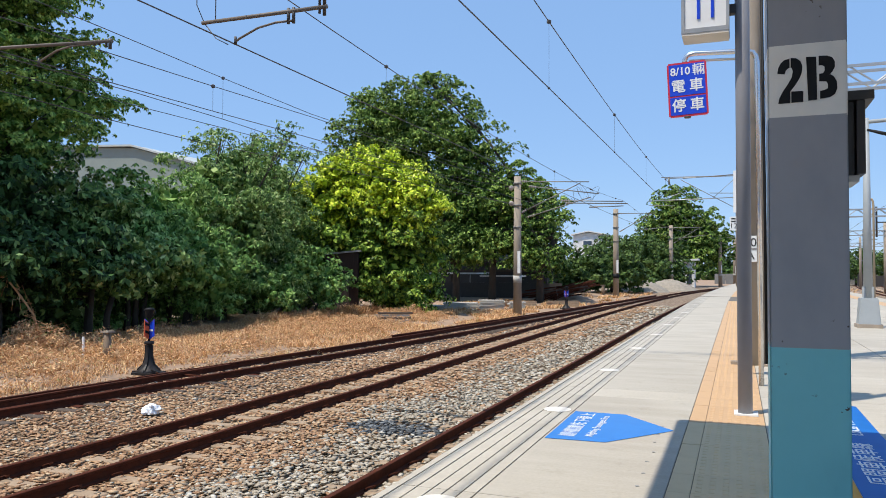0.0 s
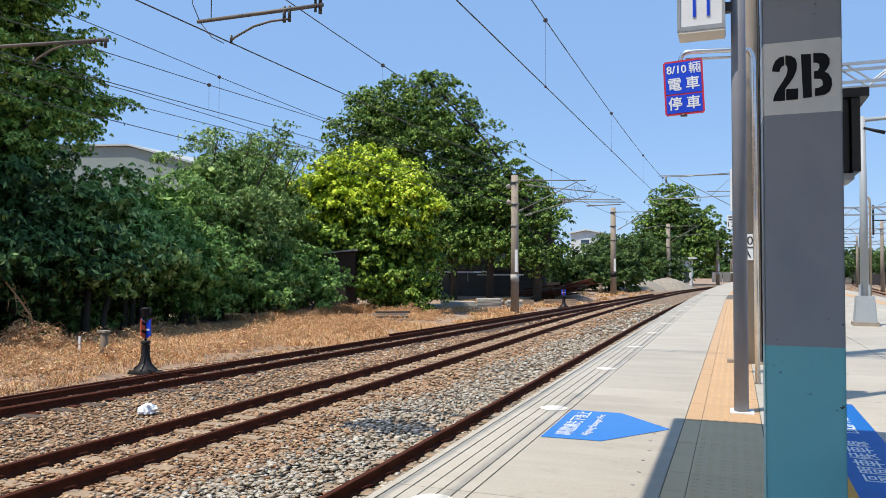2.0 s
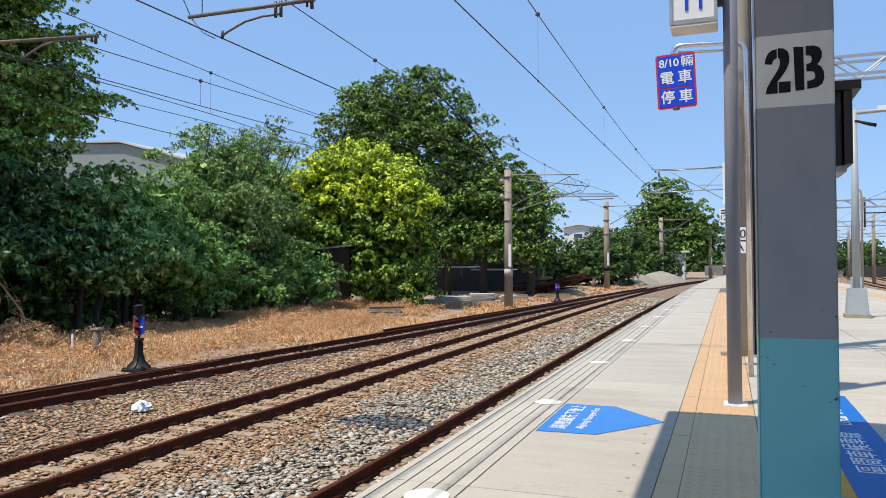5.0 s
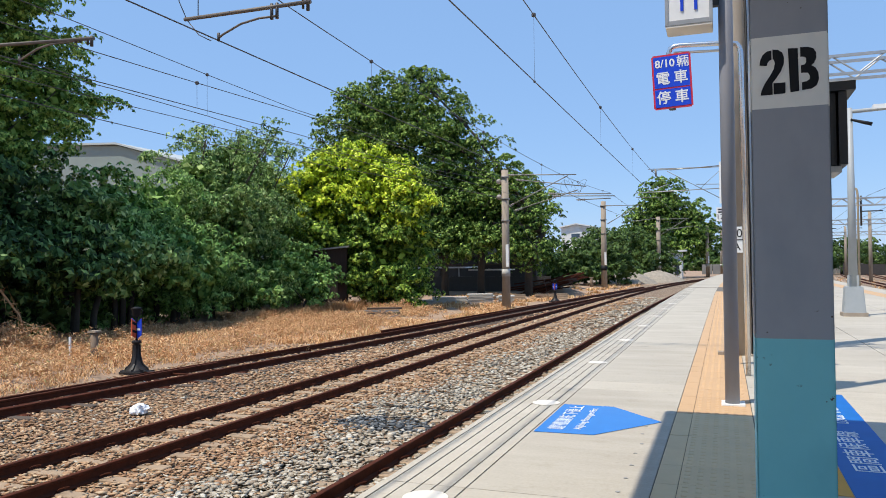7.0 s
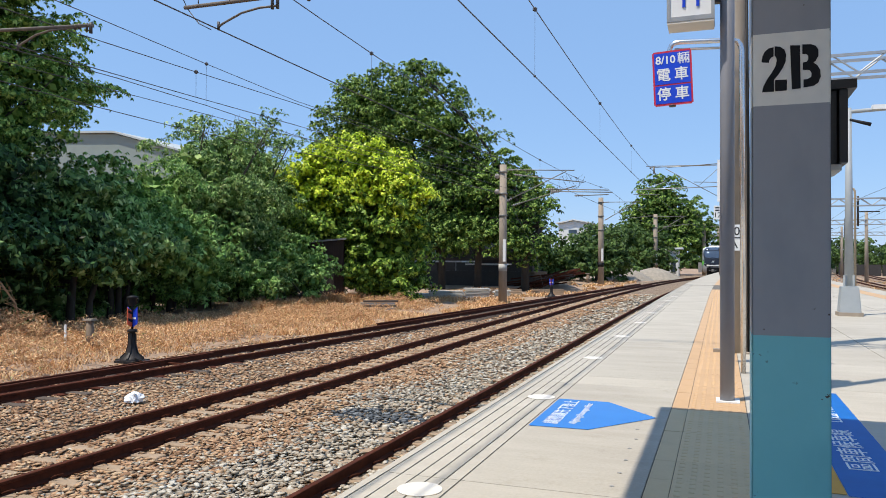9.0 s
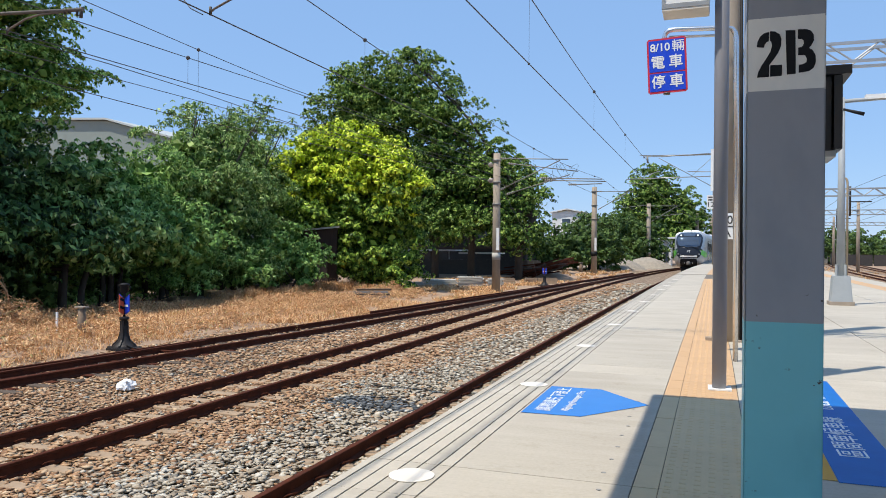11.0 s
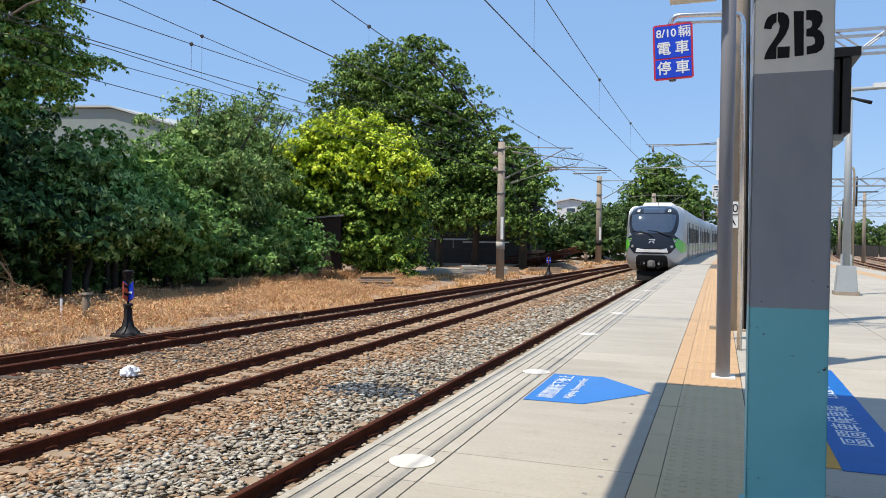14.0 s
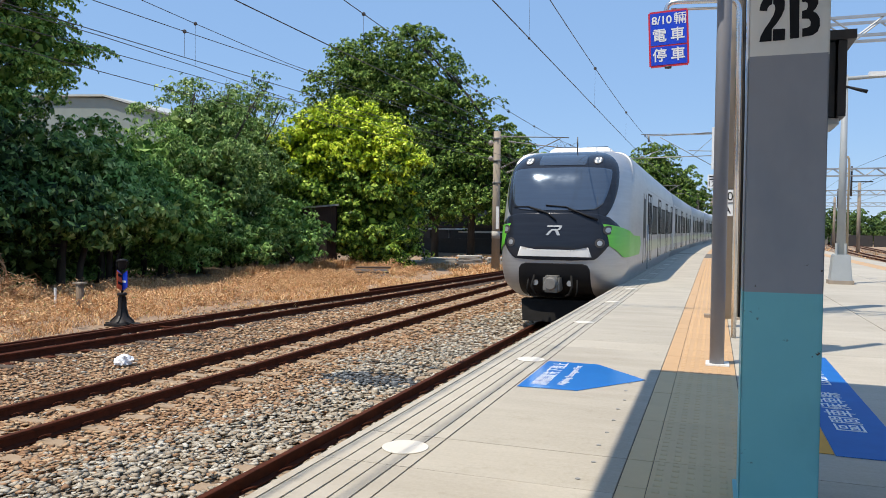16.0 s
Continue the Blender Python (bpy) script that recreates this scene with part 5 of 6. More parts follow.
# hidden behind the large tree, added to keep sun off the backyard
tree("broadleaf_tree", (-28, 76, G), 13, [((-31, 74, 9.5), (6, 4, 3.6)), ((-22.5, 74, 7.8), (5, 4, 3.0)), ((-29, 79.5, 9), (7, 3, 3.6)), ((-21, 79.5, 7.6), (5, 3, 3.0))], M["leaf"], 0.5, 0.4, 1.3, 70, "hidden tree added to shade the yard behind the siding", 0.35, 9, group="trees along the siding", flat=0.4, stems=2)
for k, (x, y, zt, r) in enumerate(((-21.5, 90, 5.0, 3.4), (-17.8, 93, 5.0, 3.4), (-14.4, 98, 5.8, 3.6), (-15.0, 126, 8.0, 4.4), (-19, 130, 7.8, 4.4), (-11.8, 133, 8.0, 4.2), (-26, 88, 6.5, 4.0))):
    tree("shrub_tree", (x, y, G), zt, [((x, y, zt - r * 0.8), (r, r, r * 0.85)), ((x + r * 0.5, y, (zt - r) * 0.4), (r * 0.9, r * 0.9, r * 0.6)), ((x - r * 0.5, y, (zt - r) * 0.5), (r * 0.9, r * 0.9, r * 0.7))], M["leaffar"], 0.46, 0.5, 0.9, 48, "rounded green shrub tree beyond the yard", 0.14, 80 + k, group="shrub trees beyond the yard", stems=2, inner=1.5)
tree("broadleaf_tree", (-10, 152, G), 19, [((-10.5, 152, 13.0), (5.2, 5, 5.0)), ((-13.5, 152, 9.0), (5.2, 5, 4.2)), ((-6.2, 152, 9.5), (5.2, 5, 4.4)), ((-3.5, 153, 6.2), (3.6, 3.6, 3.2)), ((-9, 151, 6), (6, 5, 3.6)), ((-16.5, 153, 6.5), (3.6, 3.6, 3.0))], M["leaf"], 0.55, 0.35, 1.5, 70, "large rounded green tree far along the line", 0.5, 8, group="trees along the siding", flat=0.35)
for k in range(9):
    x, y = 17 + k * 6.5, 172 + (k % 3) * 7
    tree("broadleaf_tree", (x, y, G), 8, [((x, y, 3.6), (4.6, 4, 3.2)), ((x + 2.5, y + 1, 2.2), (3.8, 3.4, 2.6))], M["leaffar"], 0.55, 0.25, 1.2, 60, "distant green tree behind the yard", 0.25, 100 + k, group="trees behind the yard", inner=0)


def far_woods():
    """A low belt of woods closing the distance."""
    rng = np.random.default_rng(55)
    blobs = []
    for i in range(150):
        x = -170 + i * 2.7 + rng.uniform(-1, 1)
        r = rng.uniform(3.0, 5.0)
        blobs.append(((x, 285 + rng.uniform(-8, 8), rng.uniform(1.5, 4.2)), (r, r, r * 1.1)))
        blobs.append(((x, 280, 0.3), (3.5, 3, 2.5)))
    P, N = crown_points(rng, blobs, 0.07, 2.0, 10)
    ob = leaf_mesh("far_woods", P, N, rng.uniform(1.4, 2.6, len(P)), M["leaffar"], None, 0.6, 55)
    tagged(ob, "distant belt of dark green woods", "woods", kind="stuff")


far_woods()


def grass(name, n, area, height, width, label, seed, dense=0.0):
    """Dry blades in tufts, one joined mesh."""
    rng = np.random.default_rng(seed)
    x0, x1, y0, y1 = area
    tx, ty = rng.uniform(x0, x1, n // 14), rng.uniform(y0, y1, n // 14)
    keep = np.array([noise.noise((a * 0.45, b * 0.3, 3.1)) > dense for a, b in zip(tx, ty)])
    tx, ty = tx[keep], ty[keep]
    m = len(tx)
    bx = np.repeat(tx, 14) + rng.normal(size=m * 14) * 0.13
    by = np.repeat(ty, 14) + rng.normal(size=m * 14) * 0.13
    bz = np.repeat(np.array([ground_z(a, b) for a, b in zip(tx, ty)]), 14) - 0.02
    tall = np.repeat(rng.uniform(0.35, 1.2, m), 14)
    h = height * tall * rng.uniform(0.5, 1.2, m * 14)
    a = rng.uniform(0, 6.283, m * 14)
    lean = h[:, None] * rng.uniform(0.4, 1.7, (m * 14, 1)) * np.stack([np.cos(a), np.sin(a)], 1)
    w = np.stack([-np.sin(a), np.cos(a)], 1) * width * rng.uniform(0.6, 1.4, (m * 14, 1))
    base = np.stack([bx, by], 1)
    v = np.zeros((m * 14, 5, 3))
    v[:, 0, :2], v[:, 0, 2] = base - w, bz
    v[:, 1, :2], v[:, 1, 2] = base + w, bz
    v[:, 2, :2], v[:, 2, 2] = base + w * 0.8 + lean * 0.4, bz + h * 0.65
    v[:, 3, :2], v[:, 3, 2] = base - w * 0.8 + lean * 0.4, bz + h * 0.65
    v[:, 4, :2], v[:, 4, 2] = base + lean, bz + h * 0.95
    k = np.arange(m * 14)[:, None] * 5
    loops = np.concatenate([k + np.array([[0, 1, 2, 3]]), k + np.array([[3, 2, 4]])], 1).ravel()
    tot = np.tile([4, 3], m * 14)
    me = bpy.data.meshes.new(name)
    me.vertices.add(5 * m * 14)
    me.vertices.foreach_set("co", v.astype(np.float32).ravel())
    me.loops.add(len(loops))
    me.loops.foreach_set("vertex_index", loops.astype(np.int32))
    me.polygons.add(len(tot))
    me.polygons.foreach_set("loop_start", np.concatenate([[0], np.cumsum(tot)[:-1]]).astype(np.int32))
    me.polygons.foreach_set("loop_total", tot.astype(np.int32))
    me.update(calc_edges=True)
    me.materials.append(M["straw"])
    return tagged(new(name, me), label, "grass", kind="stuff")




def weed_mounds():
    """Low tangles of dead weeds, tiny dry leaves in heaps."""
    rng = np.random.default_rng(31)
    blobs = []
    while len(blobs) < 330:
        x, y = rng.uniform(-22.5, -14.6), rng.uniform(8, 40)
        if noise.noise((x * 0.25, y * 0.18, 7.7)) < -0.12:
            continue
        r = rng.uniform(0.35, 0.95)
        blobs.append(((x, y, ground_z(x, y) + 0.02), (r, r, r * rng.uniform(0.25, 0.65))))
    P, N = crown_points(rng, blobs, 7, 0.16, 16, 0.8)
    keep = P[:, 2] > np.array([ground_z(a, b) for a, b in P[:, :2]])
    P, N = P[keep], N[keep] + rng.normal(size=(keep.sum(), 3)) * 0.5
    ob = leaf_mesh("dead_weeds", P, N, rng.uniform(0.05, 0.13, len(P)), M["straw"], None, 0.3, 31)
    tagged(ob, "heaps of dead straw-coloured weeds along the siding", "weeds", kind="stuff")


weed_mounds()
grass("dry_grass", 60000, (-22.5, -14.3, 8, 34), 0.2, 0.009, "dry straw-coloured grass along the siding", 11, -0.15)
grass("dry_grass", 36000, (-20, -12.4, 34, 62), 0.28, 0.016, "dry straw-coloured grass along the siding", 12, -0.05)
grass("dry_grass", 12000, (-16, -9.5, 60, 120), 0.28, 0.03, "dry brown grass beside the far track", 13, 0.0)
grass("dry_grass", 16000, (-14.6, -12.3, 19, 46), 0.22, 0.012, "dry straw-coloured grass along the siding", 16, -0.2)
grass("dry_weeds", 9000, (-21.8, -20.0, 30, 41), 0.6, 0.014, "tall dry weeds at the foot of the shrubs", 14, -0.1)
grass("dry_grass", 5000, (9.0, 22.0, 60, 140), 0.3, 0.03, "dry grass between the yard tracks", 15, 0.0)

# ---------------------------------------------------------------- train
CAR_LEN, CAR_GAP = 22.4, 0.55
HW, ZLO, ZHI = 1.64, 0.62, 4.56
ZC, HZ = (ZLO + ZHI) / 2, (ZHI - ZLO) / 2
POW = 7.5


def tuck(z):
    """The sides draw in below the floor."""
    u = min(1.0, max(0.0, (1.5 - z) / 0.42))
    return 1 - 0.08 * u * u * (3 - 2 * u)


def outline(s, n=160, power=POW):
    out = []
    for i in range(n):
        a = 2 * math.pi * (i + 0.5) / n
        c, d = math.cos(a), math.sin(a)
        k = (abs(c) ** power + abs(d) ** power) ** (-1 / power)
        z = ZC + HZ * s * d * k
        out.append((HW * s * c * k * tuck(z), z))
    return out


def nose(x, z):
    """How far the front's surface lies behind its foremost point."""
    s = min(1.0, ((abs(x) / HW) ** 5 + (abs(z - ZC) / HZ) ** 6) ** (1 / 5.6))
    back = 1.0 * max(0.0, (z - 2.0) / 2.4) ** 1.3
    return 0.20 * s ** 2 + 1.35 * s ** 10 + back


def on_nose(name, pts, mat, parent, lift, label=""):
    """A patch with the outline pts (x, z), laid on the front's surface."""
    bm = bmesh.new()
    dense = []
    for (x0, z0), (x1, z1) in zip(pts, pts[1:] + pts[:1]):
        n = max(1, int(math.hypot(x1 - x0, z1 - z0) / 0.07))
        dense += [(x0 + (x1 - x0) * i / n, z0 + (z1 - z0) * i / n) for i in range(n)]
    cx, cz = sum(p[0] for p in dense) / len(dense), sum(p[1] for p in dense) / len(dense)
    rings = []
    for k in (1.0, 0.99, 0.95, 0.9, 0.84, 0.77, 0.69, 0.6, 0.5, 0.4, 0.28, 0.15):
        rings.append([bm.verts.new((cx + (x - cx) * k, nose(cx + (x - cx) * k, cz + (z - cz) * k) - (lift if k < 1 else -0.01), cz + (z - cz) * k)) for x, z in dense])
    n = len(dense)
    for a, b in zip(rings, rings[1:]):
        for i in range(n):
            bm.faces.new((a[i], a[(i + 1) % n], b[(i + 1) % n], b[i])).smooth = True
    bm.faces.new(rings[-1]).smooth = True
    bmesh.ops.recalc_face_normals(bm, faces=bm.faces[:])
    return part(name, bm, M[mat], parent, label)


def smooth_poly(pts, rounds=2):
    for _ in range(rounds):
        out = []
        for (x0, z0), (x1, z1) in zip(pts, pts[1:] + pts[:1]):
            out += [(x0 * 0.75 + x1 * 0.25, z0 * 0.75 + z1 * 0.25), (x0 * 0.25 + x1 * 0.75, z0 * 0.25 + z1 * 0.75)]
        pts = out
    return pts


def mirror(pts):
    return pts + [(-x, z) for x, z in reversed(pts)]


def side_features(top, doors, windows, cab):
    for s in (-1, 1):
        for y in doors:
            bm = bmesh.new()
            for a, b in ((y - 0.74, y - 0.70), (y - 0.012, y + 0.012), (y + 0.70, y + 0.74)):
                box(bm, s * HW - 0.02, s * HW + 0.012, a, b, 1.42, 3.62)
            box(bm, s * HW - 0.02, s * HW + 0.012, y - 0.70, y + 0.70, 3.56, 3.62)
            part("door_seal", bm, M["under"], top)
            for e in (-1, 1):
                bm = bmesh.new()
                box(bm, s * HW - 0.03, s * HW - 0.002 + 0.004, y + e * 0.36 - 0.32, y + e * 0.36 + 0.32, 1.44, 3.55)
                leaf = part("door_leaf", bm, M["train"], top)
                bm = bmesh.new()
                box(bm, s * HW - 0.01, s * HW + 0.01, y + e * 0.36 - 0.21, y + e * 0.36 + 0.21, 2.3, 3.35)
                part("door_window", bm, M["sideglass"], leaf)
        for y, w in windows:
            bm = bmesh.new()
            box(bm, s * HW - 0.02, s * HW + 0.008, y - w / 2 - 0.05, y + w / 2 + 0.05, 2.28, 3.30)
            fr = part("window_frame", bm, M["under"], top)
            for e in (-1, 1):
                bm = bmesh.new()
                box(bm, s * HW - 0.01, s * HW + 0.012, y + e * w / 4 - w / 4 + 0.03, y + e * w / 4 + w / 4 - 0.03, 2.33, 3.25)
                part("pane", bm, M["sideglass"], fr)
        # strip that paints the lime reflection along the side
        bm = bmesh.new()
        box(bm, s * HW - 0.02, s * HW + 0.005, 6.7 if cab else 0.3, CAR_LEN - 0.3, 1.75, 2.1)
        part("lime_reflection", bm, M["lime"], top)
        bm = bmesh.new()
        box(bm, s * HW - 0.02, s * HW + 0.006, 6.7 if cab else 0.3, CAR_LEN - 0.3, 3.72, 3.76)
        part("rain_strip", bm, M["silver"], top)


def bogies(top):
    for y in (3.6, CAR_LEN - 3.6):
        bm = bmesh.new()
        for s in (-1, 1):
            box(bm, s * 0.85 - 0.1, s * 0.85 + 0.1, y - 1.6, y + 1.6, 0.35, 0.62)
        box(bm, -0.8, 0.8, y - 0.3, y + 0.3, 0.35, 0.62)
        bog = part("bogie", bm, M["under"], top)
        for dy in (-1.15, 1.15):
            bm = bmesh.new()
            for s in (-1, 1):
                tube(bm, (s * 0.56, y + dy, 0.46), (s * 0.68, y + dy, 0.46), 0.46, n=20)
            tube(bm, (-0.6, y + dy, 0.46), (0.6, y + dy, 0.46), 0.08, n=10)
            part("wheelset", bm, M["under"], bog)
    bm = bmesh.new()
    box(bm, -1.25, 1.25, 6.2, CAR_LEN - 6.2, 0.3, 0.7)
    part("underfloor_box", bm, M["under"], top)


def roof_unit(top, y0, y1):
    bm = bmesh.new()
    vs, _ = box(bm, -1.0, 1.0, y0, y1, ZHI - 0.06, ZHI + 0.24)
    for v in vs:
        if v.co.z > ZHI:
            v.co.x *= 0.82
            v.co.y += 0.35 if v.co.y < (y0 + y1) / 2 else -0.35
    bmesh.ops.bevel(bm, geom=bm.edges[:], offset=0.05, segments=2, affect="EDGES")
    unit = part("roof_unit", bm, M["white"], top)
    for e in (-1, 1):
        for k in range(4):
            bm = bmesh.new()
            box(bm, e * 0.45 - 0.3, e * 0.45 + 0.3, y0 + 0.45 + k * 0.16, y0 + 0.53 + k * 0.16, ZHI + 0.235, ZHI + 0.262)
            part("slat", bm, M["under"], unit)


def shell(top, rings_y, cap_front, cap_back=True):
    bm = bmesh.new()
    rings = []
    for y, s, z_add in rings_y:
        rings.append([bm.verts.new((x, y if not callable(y) else y(x, z), z)) for x, z in outline(s)])
    n = len(rings[0])
    for a, b in zip(rings, rings[1:]):
        for i in range(n):
            bm.faces.new((a[i], b[i], b[(i + 1) % n], a[(i + 1) % n])).smooth = True
    if cap_front:
        bm.faces.new(rings[0])
    if cap_back:
        bm.faces.new(rings[-1][::-1])
    bmesh.ops.recalc_face_normals(bm, faces=bm.faces[:])
    return bm


def middle_car():
    top = tagged(new("train_car"), "brushed steel commuter train car with a painted lime reflection", "train car", "cars of the train")
    part("body", shell(top, [(0.0, 0.97, 0), (0.06, 1.0, 0), (CAR_LEN - 0.06, 1.0, 0), (CAR_LEN, 0.97, 0)], True), M["train"], top)
    side_features(top, (2.6, 8.3, 14.1, 19.8), ((5.45, 2.4), (11.2, 2.4), (16.95, 2.4)), False)
    bogies(top)
    roof_unit(top, 4, 8.5)
    roof_unit(top, 14, 18.5)
    bm = bmesh.new()
    box(bm, -1.1, 1.1, -CAR_GAP, 0.0, 0.9, 4.0)
    part("gangway", bm, M["under"], top)
    return top


def flank_x(y, z):
    """Half width of the head car's surface at depth y and height z."""
    side = HW * (1 - (abs(z - ZC) / HZ) ** POW) ** (1 / POW) * tuck(z)
    if nose(side, z) <= y:
        return side
    lo, hi = 0.0, side
    for _ in range(24):
        mid = (lo + hi) / 2
        lo, hi = (mid, hi) if nose(mid, z) < y else (lo, mid)
    return lo


def green_flank(s, top):
    """Slanted green field running back from the face along the side."""
    bm = bmesh.new()
    cols, rows = 26, 10
    grid = []
    for i in range(cols + 1):
        u = i / cols
        line = []
        for j in range(rows + 1):
            v = j / rows
            y = 0.30 + u ** 1.4 * (4.4 - 0.8 * abs(v - 0.6))
            lo = 1.74 + 0.42 * max(0.0, 1.0 - y)
            hi = 2.60 - 0.12 * min(y, 2.6) - 0.02 * max(0.0, y - 2.6)
            z = lo + (hi - lo) * v
            line.append(bm.verts.new((s * (flank_x(y, z) + 0.014), y - 0.016, z)))
        grid.append(line)
    for a, b in zip(grid, grid[1:]):
        for j in range(rows):
            bm.faces.new((a[j], b[j], b[j + 1], a[j + 1])).smooth = True
    bmesh.ops.recalc_face_normals(bm, faces=bm.faces[:])
    part("green_flank", bm, M["green"], top, "bright green painted flank")


def head_car():
    top = tagged(new("train_head_car"), "silver train head car with black glazed face and green flanks", "train car", "cars of the train")
    steps = [0.1 + 0.06 * k for k in range(12)] + [0.78 + 0.0157 * k for k in range(14)] + [0.993, 1.0]
    rings = [((lambda x, z: nose(x, z)), s, 0) for s in steps]
    rings += [(2.9 + 0.12 * k, 1.0, 0) for k in range(22)] + [(5.5, 1.0, 0), (CAR_LEN - 0.06, 1.0, 0), (CAR_LEN, 0.97, 0)]
    bm = shell(top, rings, True)
    for f in bm.faces:
        c = f.calc_center_median()
        f.material_index = 1 if c.y > 5.4 else 0
    part("body", bm, [M["silver"], M["train"]], top, "silver painted nose")
    for s in (-1, 1):
        green_flank(s, top)
    # black face mask: upper oval and lower wings
    upper = smooth_poly(mirror([(0.60, 4.53), (1.08, 4.42), (1.38, 4.10), (1.43, 3.55), (1.34, 3.0), (1.15, 2.66), (0.5, 2.5)]))
    on_nose("face_mask", upper, "mask", top, 0.02, "glossy black face panel")
    lower = smooth_poly(mirror([(0.6, 2.84), (1.20, 2.80), (1.49, 2.54), (1.51, 2.40), (1.36, 2.12), (1.10, 1.78), (0.94, 1.67)]), 1)
    on_nose("face_mask", lower, "mask", top, 0.024, "glossy black lower face panel")
    on_nose("windscreen", smooth_poly(mirror([(0.6, 4.0), (1.22, 3.97), (1.28, 3.85), (1.23, 3.38), (1.08, 2.93), (0.6, 2.88)]), 1), "glass", top, 0.034, "large tinted windscreen")
    on_nose("destination_display", [(-0.60, 4.06), (0.60, 4.06), (0.62, 4.37), (-0.62, 4.37)], "glass", top, 0.034, "dark destination display")
    for s in (-1, 1):
        circ = lambda cx, cz, r: [(cx + r * math.cos(a * 0.5236), cz + r * math.sin(a * 0.5236)) for a in range(12)]
        on_nose("headlight_ring", circ(s * 0.88, 4.2, 0.12), "dark", top, 0.036)
        hl = on_nose("headlight", circ(s * 0.88, 4.2, 0.095), "galv", top, 0.042, "round headlight")
        for dx, dz in ((-0.045, 0.045), (0.045, 0.045), (-0.045, -0.045), (0.045, -0.045)):
            on_nose("headlight_led", circ(s * 0.88 + dx, 4.2 + dz, 0.022), "glow", hl, 0.048)
        for cx, cz, r in ((1.27, 2.42, 0.115), (1.10, 2.10, 0.115)):
            on_nose("marker_light_ring", circ(s * cx, cz, r), "dark", top, 0.036)
            on_nose("marker_light", circ(s * cx, cz, r * 0.55), "galv", top, 0.042, "small round marker light")
        bm = bmesh.new()
        for a, b in ((5.55, 5.59), (6.35, 6.39)):
            box(bm, s * HW - 0.02, s * HW + 0.01, a, b, 1.42, 3.55)
        part("cab_door_seal", bm, M["pipe"], top)
        bm = bmesh.new()
        box(bm, s * HW - 0.02, s * HW + 0.008, 5.66, 6.28, 2.2, 3.4)
        part("cab_door_window", bm, M["sideglass"], top)
        bm = bmesh.new()
        polytube(bm, [(s * (HW + 0.05), 6.55, 1.2), (s * (HW + 0.06), 6.55, 2.0), (s * (HW + 0.05), 6.55, 2.6)], 0.02, 6)
        part("grab_rail", bm, M["chrome"], top)
    on_nose("bumper_strip", [(-0.92, 1.76), (0.92, 1.76), (0.84, 2.0), (0.77, 1.93), (-0.77, 1.93), (-0.84, 2.0)], "white", top, 0.04, "white strip under the face")
    for pts in ([(-0.17, 2.52), (0.19, 2.52), (0.18, 2.485), (-0.19, 2.485)], [(0.13, 2.49), (0.19, 2.49), (0.14, 2.41), (0.08, 2.41)], [(-0.07, 2.43), (0.12, 2.43), (0.09, 2.395), (-0.10, 2.395)], [(-0.11, 2.395), (-0.04, 2.395), (-0.14, 2.28), (-0.21, 2.28)], [(0.02, 2.395), (0.09, 2.395), (0.16, 2.28), (0.08, 2.28)]):
        on_nose("emblem_stroke", pts, "galv", top, 0.04)
    for pts in (((-1.10, 2.98), (-0.7, 2.99), (-0.25, 2.86), (-0.02, 2.68)), ((-0.26, 3.02), (0.25, 2.98), (0.7, 2.80), (0.98, 2.70))):
        bm = bmesh.new()
        polytube(bm, [(x, nose(x, z) - 0.06, z) for x, z in pts], 0.016, 6)
        polytube(bm, [(x + 0.05, nose(x, z) - 0.08, z - 0.03) for x, z in pts[1:]], 0.024, 6)
        part("wiper", bm, M["black"], top)
    # coupler opening, coupler, plough
    on_nose("coupler_opening", mirror([(0.70, 1.60), (0.82, 1.56), (0.88, 1.46), (0.92, 0.64)]), "black", top, 0.02, "dark coupler opening")
    bm = bmesh.new()
    box(bm, -0.2, 0.2, -0.25, 0.5, 0.9, 1.3)
    bmesh.ops.bevel(bm, geom=bm.edges[:], offset=0.05, segments=2, affect="EDGES")
    tube(bm, (0, -0.36, 1.12), (0, -0.2, 1.12), 0.13, 0.17, n=14)
    part("coupler", bm, M["pipe"], top, "grey metal coupler head")
    for s in (-1, 1):
        bm = bmesh.new()
        polytube(bm, [(s * 0.45, -0.02, 1.3), (s * 0.5, -0.14, 1.05), (s * 0.42, -0.12, 0.85), (s * 0.3, 0.0, 0.8)], 0.03, 6)
        polytube(bm, [(s * 0.6, -0.02, 1.2), (s * 0.62, -0.12, 0.95), (s * 0.55, 0.0, 0.8)], 0.022, 6)
        part("hose", bm, M["under"], top)
        bm = bmesh.new()
        tube(bm, (s * 0.42, -0.06, 1.12), (s * 0.42, -0.02, 1.12), 0.07, n=10)
        part("cock", bm, M["galv"], top)
    bm = bmesh.new()
    vs, _ = box(bm, -0.9, 0.9, 0.5, 0.9, 0.12, 0.66)
    for v in vs:
        if v.co.z < 0.4:
            v.co.y -= 0.15
            v.co.x *= 0.92
    part("plough", bm, M["under"], top, "dark plough under the front")
    side_features(top, (7.9, 12.6, 17.3, 21.3), ((10.25, 2.2), (14.95, 2.2), (19.3, 1.8)), True)
    bogies(top)
    roof_unit(top, 3.4, 7.5)
    roof_unit(top, 9, 14)
    bm = bmesh.new()
    tube(bm, (0.1, 2.6, ZHI - 0.05), (0.1, 2.6, ZHI + 0.4), 0.018, n=6)
    part("aerial", bm, M["dark"], top)
    return top


CARS = [head_car(), middle_car()]
for _ in range(4):
    CARS.append(copy_thing(CARS[1], Matrix.Identity(4)))


def front_y(t):
    u = 16.0 - t
    return 17.35 + 13.1 * u + 0.13 * u * u

